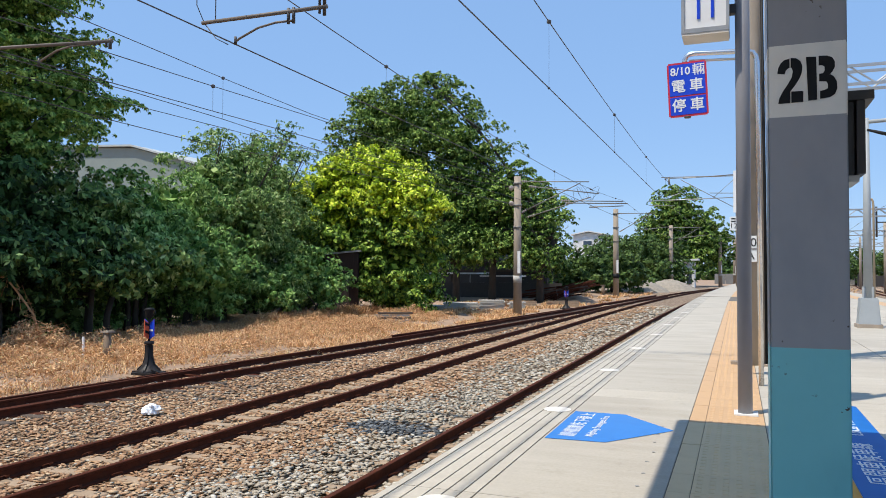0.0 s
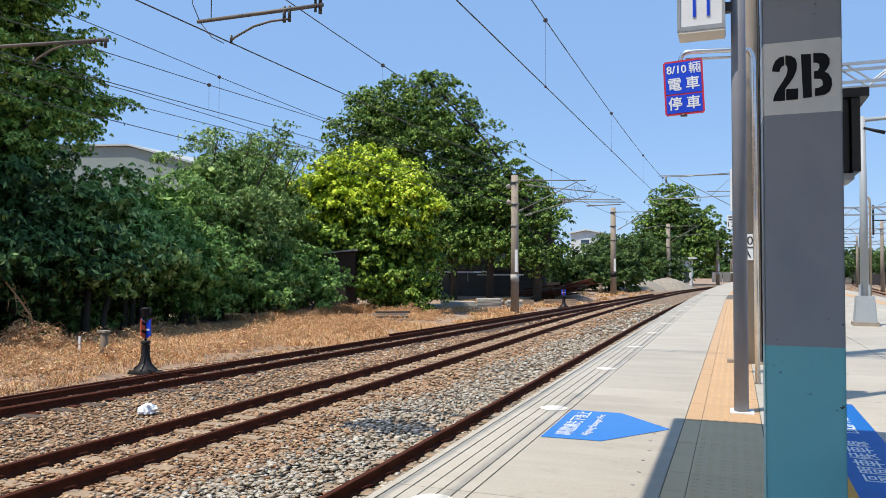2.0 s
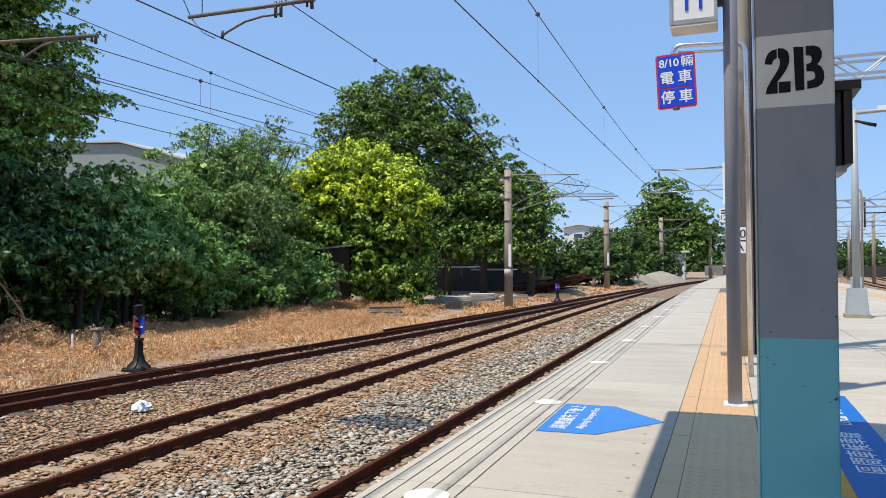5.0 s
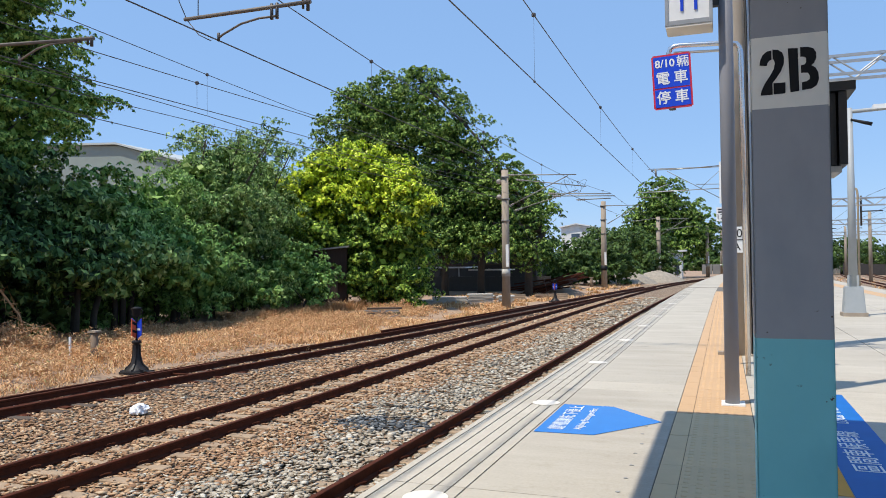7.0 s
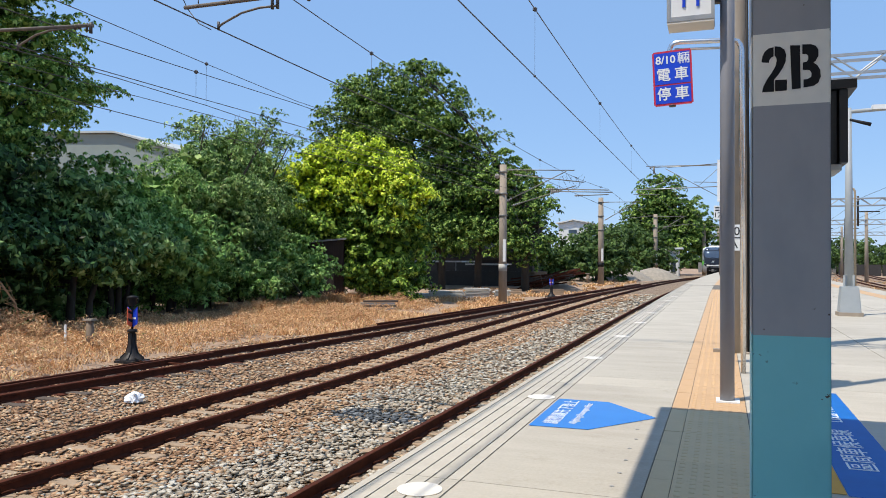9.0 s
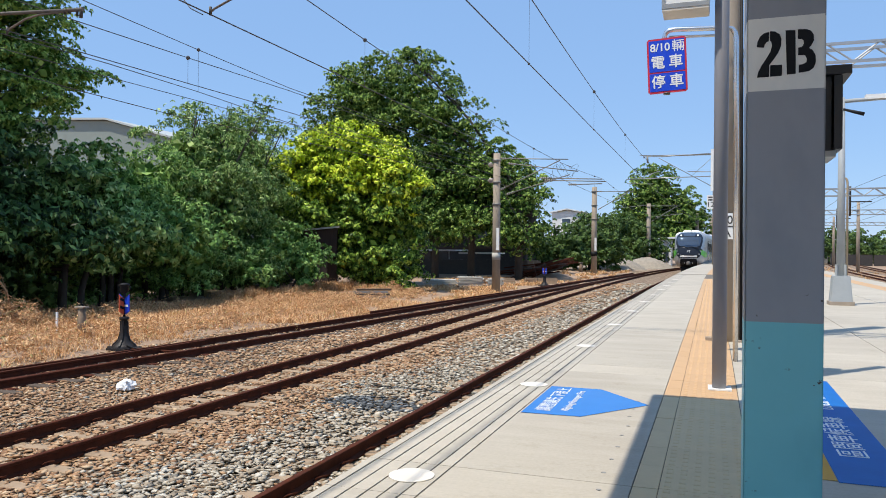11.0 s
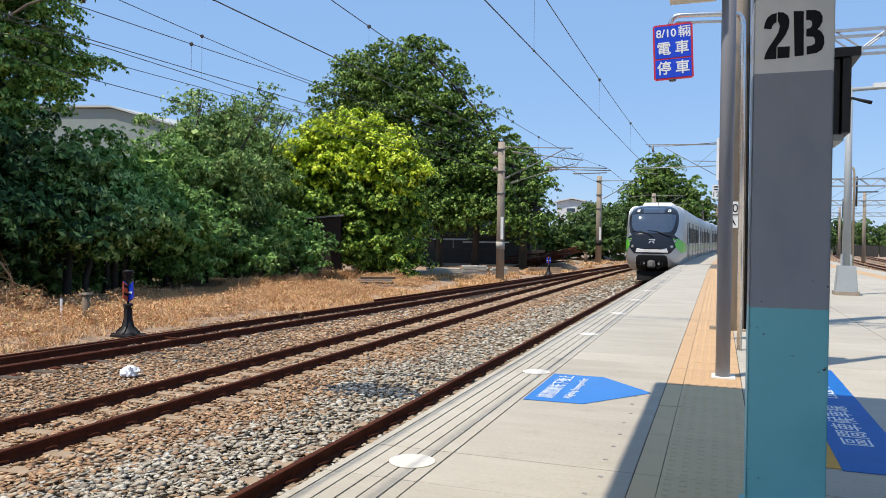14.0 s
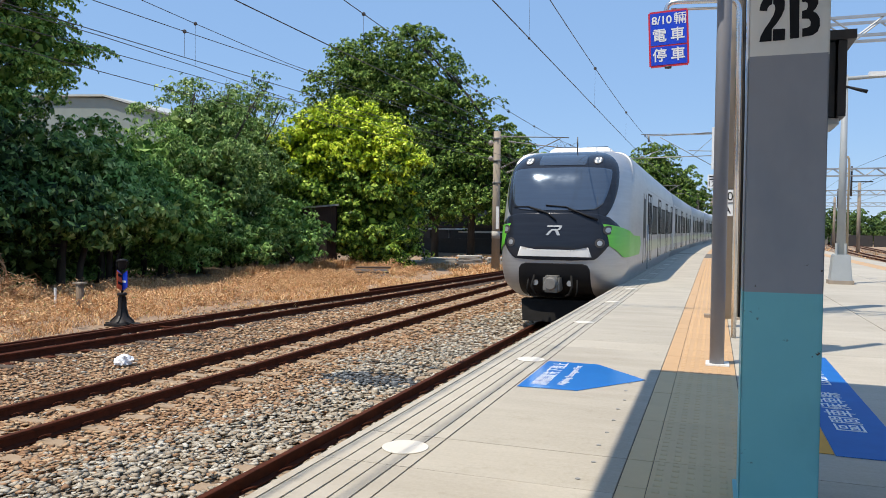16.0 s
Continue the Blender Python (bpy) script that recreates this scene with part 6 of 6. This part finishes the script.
# ---------------------------------------------------------------- things beside the track
def switch_stand(x, y, k, label):
    top = tagged(new("switch_stand"), label, "switch stand", "switch stands")
    z = RAIL_Z - 0.12
    mm = Matrix.Translation((x, y, z)) @ Matrix.Scale(k, 4)
    bm = bmesh.new()
    prof = [(0.30, 0.0), (0.30, 0.05), (0.25, 0.09), (0.14, 0.20), (0.09, 0.38), (0.075, 0.58), (0.075, 0.72), (0.12, 0.73), (0.12, 0.79), (0.10, 0.80)]
    n = 16
    rings = [[bm.verts.new(mm @ Vector((r * math.cos(2 * math.pi * i / n), r * math.sin(2 * math.pi * i / n), h))) for i in range(n)] for r, h in prof]
    for a, b in zip(rings, rings[1:]):
        for i in range(n):
            bm.faces.new((a[i], a[(i + 1) % n], b[(i + 1) % n], b[i])).smooth = True
    bm.faces.new(rings[-1])
    pedestal = part("pedestal", bm, M["iron"], top)
    for j in range(4):      # cast ribs up the flared foot
        bm = bmesh.new()
        spin = mm @ Matrix.Rotation(radians(20 + 90 * j), 4, "Z")
        side = [(0.05, 0.05), (0.30, 0.05), (0.30, 0.09), (0.16, 0.22), (0.11, 0.40), (0.10, 0.70), (0.05, 0.70)]
        lo = [bm.verts.new(spin @ Vector((a, -0.02, b))) for a, b in side]
        hi = [bm.verts.new(spin @ Vector((a, 0.02, b))) for a, b in side]
        bm.faces.new(lo)
        bm.faces.new(hi[::-1])
        for i in range(len(side)):
            i2 = (i + 1) % len(side)
            bm.faces.new((lo[i], hi[i], hi[i2], lo[i2]))
        bmesh.ops.recalc_face_normals(bm, faces=bm.faces)
        part("rib", bm, M["iron"], pedestal)
    bm = bmesh.new()
    tube(bm, mm @ Vector((0, 0, 0.78)), mm @ Vector((0, 0, 1.62)), 0.03 * k, n=8)
    part("spindle", bm, M["black"], top)
    turn = Matrix.Rotation(radians(86), 4, "Z")
    for ang, mat, nm in ((0, "orange", "target"), (90, "signblue", "target")):
        bm = bmesh.new()
        flip = Matrix.Rotation(radians(ang), 4, "Z")
        pts = [(-0.17, 0.94), (0.0, 0.84), (0.17, 0.94), (0.17, 1.37), (0.0, 1.25), (-0.17, 1.37)]
        lo = [bm.verts.new(mm @ (turn @ (flip @ Vector((a, -0.012, b))))) for a, b in pts]
        hi = [bm.verts.new(mm @ (turn @ (flip @ Vector((a, 0.012, b))))) for a, b in pts]
        bm.faces.new(lo)
        bm.faces.new(hi[::-1])
        for i in range(6):
            bm.faces.new((lo[i], hi[i], hi[(i + 1) % 6], lo[(i + 1) % 6]))
        blade = part(nm, bm, M[mat], top, "orange and black target plate" if ang == 0 else "blue target plate with a white bar")
        bm = bmesh.new()
        if ang == 0:
            for zz in (0.98, 1.18):
                q = [(-0.15, zz + 0.12), (-0.15, zz + 0.05), (0.15, zz - 0.07), (0.15, zz + 0.0)]
                for dy in (-0.016, 0.016):
                    vs = [bm.verts.new(mm @ (turn @ Vector((a, dy, b)))) for a, b in q]
                    bm.faces.new(vs)
        else:
            for dy in (-0.018, 0.014):
                box(bm, -0.14, 0.14, dy, dy + 0.004, 1.06, 1.11, m=mm @ turn @ flip)
        part("mark", bm, M["black" if ang == 0 else "white"], blade)
    bm = bmesh.new()
    prof = [(0.07, 1.40), (0.10, 1.44), (0.10, 1.56), (0.13, 1.60), (0.14, 1.63), (0.05, 1.66)]
    rings = [[bm.verts.new(mm @ Vector((r * math.cos(2 * math.pi * i / n), r * math.sin(2 * math.pi * i / n), h))) for i in range(n)] for r, h in prof]
    for a, b in zip(rings, rings[1:]):
        for i in range(n):
            bm.faces.new((a[i], a[(i + 1) % n], b[(i + 1) % n], b[i])).smooth = True
    bm.faces.new(rings[-1])
    lamp = part("lamp_head", bm, M["black"], top)
    for s in (-1, 1):
        bm = bmesh.new()
        polytube(bm, [mm @ Vector((s * 0.10, 0, 1.6)), mm @ Vector((s * 0.19, 0, 1.58)), mm @ Vector((s * 0.18, 0, 1.48)), mm @ Vector((s * 0.09, 0, 1.44))], 0.012 * k, 6)
        part("lug", bm, M["black"], lamp)
    bm = bmesh.new()
    box(bm, -0.45, 0.75, -0.1, 0.1, -0.03, 0.03, m=mm)
    box(bm, -0.3, 0.3, -0.3, 0.3, -0.04, 0.02, m=mm)
    part("base_plate", bm, M["iron"], top)
    bm = bmesh.new()
    tube(bm, mm @ Vector((0.1, -0.1, 0.1)), mm @ Vector((0.65, -0.25, 0.04)), 0.018 * k, n=6)
    part("lever", bm, M["black"], top)


switch_stand(-13.85, 14.45, 1.0, "black iron switch stand with orange and blue target plates")
switch_stand(-11.1, 52.5, 0.95, "small black switch stand with blue target plate")


def plastic_bag():
    bm = bmesh.new()
    bmesh.ops.create_icosphere(bm, subdivisions=3, radius=0.15)
    for v in bm.verts:
        d = 1 + 0.35 * noise.noise(v.co * 13) + 0.2 * noise.noise(v.co * 31)
        v.co = Vector((v.co.x * 1.15 * d, v.co.y * d, max(-0.05, v.co.z * 0.95 * d)))
    ob = finish("crumpled_bag", bm, M["bag"], smooth=False)
    ob.location = (-9.85, 10.15, RAIL_Z - 0.10)
    tagged(ob, "crumpled white plastic bag lying on the ballast", "bag")


plastic_bag()


def cable_post(x, y, h, r, label):
    top = tagged(new("marker_post"), label, "post", "marker posts")
    z = ground_z(x, y)
    bm = bmesh.new()
    tube(bm, (x, y, z - 0.1), (x, y, z + h), r, r * 0.92, n=12)
    part("post", bm, M["postdirty"], top)
    bm = bmesh.new()
    box(bm, x - r * 1.3, x + r * 1.3, y - r * 1.1, y + r * 1.1, z + h, z + h + 0.05)
    part("cap", bm, M["mast"], top)


cable_post(-16.4, 15.6, 0.76, 0.11, "short concrete marker post with a flat cap")
cable_post(-14.5, 89, 1.1, 0.2, "short concrete marker post with a flat cap")
top = tagged(new("white_peg"), "thin white peg in the dry grass", "peg")
bm = bmesh.new()
box(bm, -17.35, -17.29, 15.6, 15.64, ground_z(-17.3, 15.6), ground_z(-17.3, 15.6) + 0.62)
part("peg", bm, M["white"], top)


def shed():
    top = tagged(new("tool_shed"), "small dark rusty shed with a sloping sheet roof", "shed")
    m = Matrix.Translation((-21.7, 38.9, G)) @ Matrix.Rotation(radians(25), 4, "Z")
    bm = bmesh.new()
    box(bm, -1.0, 0.95, 0, 1.8, 0, 3.75, m=m)
    part("body", bm, M["shedrust"], top)
    bm = bmesh.new()
    vs, _ = box(bm, -1.15, 1.1, -0.2, 2.0, 3.77, 3.87, m=m)
    for i in (0, 2, 4, 6):
        vs[i].co.z -= 0.22
    part("roof", bm, M["wall"], top)
    bm = bmesh.new()
    box(bm, -0.4, 0.4, -0.03, -0.002, 0.1, 2.2, m=m)
    part("door", bm, M["timber"], top)


shed()


def slab_stacks():
    for i, (x, y, n, w, mat) in enumerate(((-17.2, 47.4, 5, 2.3, "slab"), (-15.5, 48.8, 7, 1.7, "slab"), (-19.0, 46.6, 3, 1.7, "slab"), (-14.2, 50.4, 6, 1.1, "slab"))):
        top = tagged(new("slab_stack"), "stack of grey concrete slabs on the dry grass", "slab stack", "slab stacks")
        for k in range(n):
            bm = bmesh.new()
            a = Matrix.Translation((x + random.uniform(-0.1, 0.1), y, ground_z(x, y) + k * 0.10)) @ Matrix.Rotation(radians(18 + random.uniform(-5, 5)), 4, "Z")
            box(bm, -w / 2, w / 2, -0.6, 0.6, 0, 0.082, m=a)
            part("slab", bm, M[mat], top)
    top = tagged(new("timber_bench"), "pile of weathered grey boards in the dry grass", "board pile")
    for k, (dx, dz) in enumerate(((0, 0.0), (0.05, 0.12), (-0.1, 0.24), (0.02, 0.36))):
        bm = bmesh.new()
        a = Matrix.Translation((-16.4 + dx, 34.6 + k * 0.12, ground_z(-16.4, 34.6) + dz)) @ Matrix.Rotation(radians(20 + 3 * k), 4, "Z")
        box(bm, -0.9, 0.9, -0.16, 0.16, 0, 0.09, m=a)
        part("board", bm, M["timber" if k % 2 else "wall"], top)
    top = tagged(new("scrap_pile"), "heap of rusty rails and old timber on dry ground", "scrap pile")
    for k in range(26):
        bm = bmesh.new()
        a = Matrix.Translation((-14.4 + random.uniform(-1.3, 1.3), 65 + random.uniform(-1.5, 1.0), G + 0.45 + 0.03 * k)) @ Matrix.Rotation(radians(random.uniform(-20, 35)), 4, "Z") @ Matrix.Rotation(radians(random.uniform(-26, -6)), 4, "Y")
        L = random.uniform(1.2, 2.8)
        box(bm, -L, L, -0.08, 0.08, -0.06, 0.06, m=a)
        part("beam", bm, M[("timber", "rail", "rail")[k % 3]], top)
    for k, (x, y) in enumerate(((-14.9, 53.5), (-12.6, 58.0))):
        t = tagged(new("old_sleeper_stack"), "low stack of brown wooden sleepers", "sleeper stack", "sleeper stacks")
        for i in range(3):
            bm = bmesh.new()
            a = Matrix.Translation((x, y + i * 0.12, ground_z(x, y) + i * 0.15)) @ Matrix.Rotation(radians(12 + 9 * i), 4, "Z")
            box(bm, -1.3, 1.3, -0.12, 0.12, 0, 0.15, m=a)
            part("sleeper", bm, M["sleeper"], t)


slab_stacks()


def dead_vine():
    top = tagged(new("dead_vine"), "tangle of dry brown vine hanging to the ground", "vine")
    rng = random.Random(4)
    z = ground_z(-20.2, 16.6)
    bm = bmesh.new()
    polytube(bm, [(-23.6, 16.2, 3.4), (-22.0, 16.5, 1.6), (-21.0, 16.6, 0.6), (-20.4, 16.6, 0.0), (-20.2, 16.6, z + 0.4)], 0.03, 6)
    for k in range(26):
        c = Vector((-22.0, 16.5, 1.6)).lerp(Vector((-20.3, 16.6, -0.1)), rng.random())
        polytube(bm, [c, c + Vector((rng.gauss(0, 0.14), rng.gauss(0, 0.14), rng.gauss(-0.05, 0.14))), c + Vector((rng.gauss(0, 0.25), rng.gauss(0, 0.25), rng.gauss(-0.2, 0.2)))], 0.008, 4)
    part("stem", bm, M["straw"], top)
    bm = bmesh.new()
    for k in range(150):
        r = abs(rng.gauss(0, 0.5))
        a = rng.uniform(0, 6.283)
        c = Vector((-20.2 + r * math.cos(a), 16.6 + r * math.sin(a), z + max(0.0, 0.9 - r) * rng.random()))
        pts = [c]
        for _ in range(4):
            pts.append(pts[-1] + Vector((rng.gauss(0, 0.22), rng.gauss(0, 0.22), rng.gauss(-0.04, 0.12))))
        polytube(bm, pts, 0.009, 4)
    part("twig_tangle", bm, M["straw"], top)
    gen = np.random.default_rng(9)
    P, N = crown_points(gen, [((-20.2, 16.6, z + 0.1), (0.9, 0.9, 0.75)), ((-20.5, 16.4, z + 0.5), (0.45, 0.45, 0.45))], 22, 0.2, 22, 0.8)
    keep = P[:, 2] > z
    leaf_mesh("dead_leaves", P[keep], N[keep] + gen.normal(size=(keep.sum(), 3)) * 0.5, gen.uniform(0.05, 0.14, keep.sum()), M["straw"], top, 0.3, 9)


dead_vine()


def gabled(name, x0, x1, y0, y1, z0, eave, ridge, wall, roof, label, rows=(), xm=None, eave_left=None):
    """A building with its gable to the front; rows: (x, z, w, h) windows on the front."""
    top = tagged(new(name), label, "building", "distant buildings")
    bm = bmesh.new()
    xm = (x0 + x1) / 2 if xm is None else xm
    left = eave if eave_left is None else eave_left
    pro = [(x0, z0), (x1, z0), (x1, eave), (xm, ridge), (x0, left)]
    lo = [bm.verts.new((x, y0, z)) for x, z in pro]
    hi = [bm.verts.new((x, y1, z)) for x, z in pro]
    bm.faces.new(lo)
    bm.faces.new(hi[::-1])
    for i in range(5):
        bm.faces.new((lo[i], hi[i], hi[(i + 1) % 5], lo[(i + 1) % 5]))
    bmesh.ops.recalc_face_normals(bm, faces=bm.faces[:])
    part("wall", bm, M[wall], top)
    for a, b, c, d in ((x0 - 0.4, left - 0.1, xm, ridge + 0.05), (x1 + 0.4, eave - 0.1, xm, ridge + 0.05)):
        bm = bmesh.new()
        vs = [bm.verts.new(p) for p in ((a, y0 - 0.5, b + 0.06), (c, y0 - 0.5, d + 0.06), (c, y1 + 0.5, d + 0.06), (a, y1 + 0.5, b + 0.06))]
        vs2 = [bm.verts.new(v.co + Vector((0, 0, 0.22))) for v in vs]
        bm.faces.new(vs)
        bm.faces.new(vs2[::-1])
        for i in range(4):
            bm.faces.new((vs[i], vs2[i], vs2[(i + 1) % 4], vs[(i + 1) % 4]))
        bmesh.ops.recalc_face_normals(bm, faces=bm.faces[:])
        part("roof", bm, M[roof], top)
    for x, z, w, h in rows:
        bm = bmesh.new()
        box(bm, x, x + w, y0 - 0.08, y0 - 0.005, z, z + h)
        win = part("window", bm, M["white"], top)
        bm = bmesh.new()
        box(bm, x + 0.12, x + w - 0.12, y0 - 0.1, y0 - 0.085, z + 0.12, z + h - 0.12)
        part("pane", bm, M["glass"], win)
    return top


gabled("warehouse", -94, -54, 70, 110, -1.3, 12.6, 16.2, "hall", "hallroof", "large pale metal warehouse hall behind the trees", (), -67.4, 17.6)
gabled("house", -28.4, -22.6, 140, 152, -1.3, 8.3, 8.8, "roofwhite", "roofwhite", "white two-storey house behind the shrubs", ((-26.6, 6.3, 1.8, 1.0), (-26.6, 3.2, 1.8, 1.2)))


def backyard():
    # garden wall and house get dark materials in place of the trees' shade
    top = tagged(new("garden_wall"), "low masonry wall behind the siding, darkened for tree shade", "wall")
    bm = bmesh.new()
    box(bm, -40, -15.5, 71, 71.3, G - 0.3, 0.35)
    part("wall", bm, M["dark"], top)
    top = tagged(new("carport"), "open shed with a pale sheet roof behind a low wall", "carport")
    bm = bmesh.new()
    vs, _ = box(bm, -31, -24.6, 72.4, 77, 1.18, 1.34)
    part("roof", bm, M["roofwhite"], top)
    for x in (-30.8, -25.6):
        bm = bmesh.new()
        tube(bm, (x, 73.3, G - 0.2), (x, 73.3, 1.18), 0.07, n=8)
        part("post", bm, M["galv"], top)
    bm = bmesh.new()
    box(bm, -24.4, -20.6, 72.8, 77, 0.92, 1.06)
    part("roof", bm, M["cream"], top)
    top = tagged(new("house"), "two-storey house wall with balcony railings, darkened for tree shade", "building", "distant buildings")
    bm = bmesh.new()
    box(bm, -36, -20, 84, 94, -1.3, 4.6)
    part("wall", bm, M["dark"], top)
    for x in (-33, -29.5, -26, -22.5):
        bm = bmesh.new()
        box(bm, x, x + 1.6, 83.9, 83.99, 2.6, 4.2)
        w = part("window", bm, M["timber"], top)
        bm = bmesh.new()
        box(bm, x + 0.1, x + 1.5, 83.86, 83.89, 2.7, 4.1)
        part("pane", bm, M["glass"], w)
    bm = bmesh.new()
    for i in range(33):
        tube(bm, (-35.5 + i * 0.46, 83.0, 1.6), (-35.5 + i * 0.46, 83.0, 2.6), 0.018, n=5)
    box(bm, -35.6, -20.3, 82.95, 83.05, 2.58, 2.66)
    box(bm, -35.6, -20.3, 82.9, 83.99, 1.45, 1.6)
    part("balcony", bm, M["timber"], top)


backyard()


def hut():
    top = tagged(new("trackside_hut"), "small pale concrete hut with a flat overhanging roof", "hut")
    bm = bmesh.new()
    box(bm, -10.9, -6.8, 140, 144, -1.3, 3.3)
    part("wall", bm, M["roofwhite"], top)
    bm = bmesh.new()
    vs, _ = box(bm, -11.3, -6.1, 139.4, 144.4, 3.3, 3.6)
    for i in (1, 3, 5, 7):
        vs[i].co.z += 0.25
    part("roof", bm, M["roofwhite"], top)
    bm = bmesh.new()
    box(bm, -10.5, -8.9, 139.9, 139.98, -1.0, 1.2)
    part("door", bm, M["wall"], top)
    bm = bmesh.new()
    box(bm, -8.1, -7.3, 139.9, 139.98, -0.6, 1.6)
    part("window", bm, M["glass"], top)
    top = tagged(new("boundary_fence"), "long grey panel fence along the line", "fence")
    for i in range(16):
        bm = bmesh.new()
        box(bm, -4.8 + i * 2.4, -2.5 + i * 2.4, 190, 190.15, -1.3, 1.1)
        part("panel", bm, M["fence"], top)


hut()


def mound(x, y, r, h, label, mat="gravel", kind="gravel mound"):
    bm = bmesh.new()
    n, k = 22, 7
    rings = []
    for j in range(k + 1):
        q = j / k
        rings.append([bm.verts.new((x + r * q * math.cos(2 * math.pi * i / n), y + r * 0.8 * q * math.sin(2 * math.pi * i / n), G - 0.15 + h * (1 - q * q) * (1 + 0.25 * noise.noise((i * 0.7, j * 0.9, x))))) for i in range(n)])
    for a, b in zip(rings, rings[1:]):
        for i in range(n):
            bm.faces.new((a[i], b[i], b[(i + 1) % n], a[(i + 1) % n])).smooth = True
    ob = finish(kind.replace(" ", "_"), bm, M[mat])
    tagged(ob, label, kind, kind + "s")


mound(-14.6, 66.5, 3.6, 0.75, "mound of brown earth under rusty rails", "ground", "earth mound")
mound(-13.6, 106, 5.4, 1.9, "low mound of grey gravel beside the track")
mound(-8.9, 113, 4.2, 1.6, "low mound of grey gravel beside the track")


def yard():
    """Tracks and clutter beyond the far side of the platform."""
    for k in range(3):
        t = tagged(new("railway_track"), "rusty yard track beyond the platform", "railway track", "railway tracks", "structure")
        for s in (-HALF, HALF):
            rail(lambda y: 10.4 + 4.3 * k + bend(y) * 1.15, s, -20, 300, t)
        bm = bmesh.new()
        sweep(bm, [(-1.9, -0.25), (-1.4, -0.16), (1.4, -0.16), (1.9, -0.25)], [(10.4 + 4.3 * k + bend(y) * 1.15, y, RAIL_Z) for y in range(-20, 301, 10)])
        part("ballast", bm, M["ballast"], t)
    top = tagged(new("yard_fence"), "far dark fence with pale panels behind the yard", "fence")
    for i in range(30):
        bm = bmesh.new()
        box(bm, 22 + i * 2.5, 24.3 + i * 2.5, 165, 165.1, -1.3, 0.9 + 0.3 * (i % 4 == 0))
        part("panel", bm, M["dark"], top)


yard()

# ---------------------------------------------------------------- to metres, and what moves
def to_metres():
    s = Matrix.Scale(UNIT, 4)
    for me in bpy.data.meshes:
        me.transform(s)
    for cu in bpy.data.curves:
        if cu.id_type == "CURVE":
            cu.size, cu.extrude, cu.offset = cu.size * UNIT, cu.extrude * UNIT, cu.offset * UNIT
    for ob in bpy.data.objects:
        if ob.type not in ("CAMERA", "LIGHT"):
            ob.location = ob.location * UNIT


to_metres()


def motions():
    for i, car in enumerate(CARS):
        rows = []
        for k in range(33):
            t = k * 0.5
            s = front_y(t) + i * (CAR_LEN + CAR_GAP)
            x0, x1 = c1(s), c1(s + CAR_LEN)
            turn = math.degrees(math.atan2(x0 - x1, CAR_LEN))
            rows.append((t, pose(x0 * UNIT, s * UNIT, RAIL_Z * UNIT, 0, 0, turn)))
        walk(car, rows)


motions()
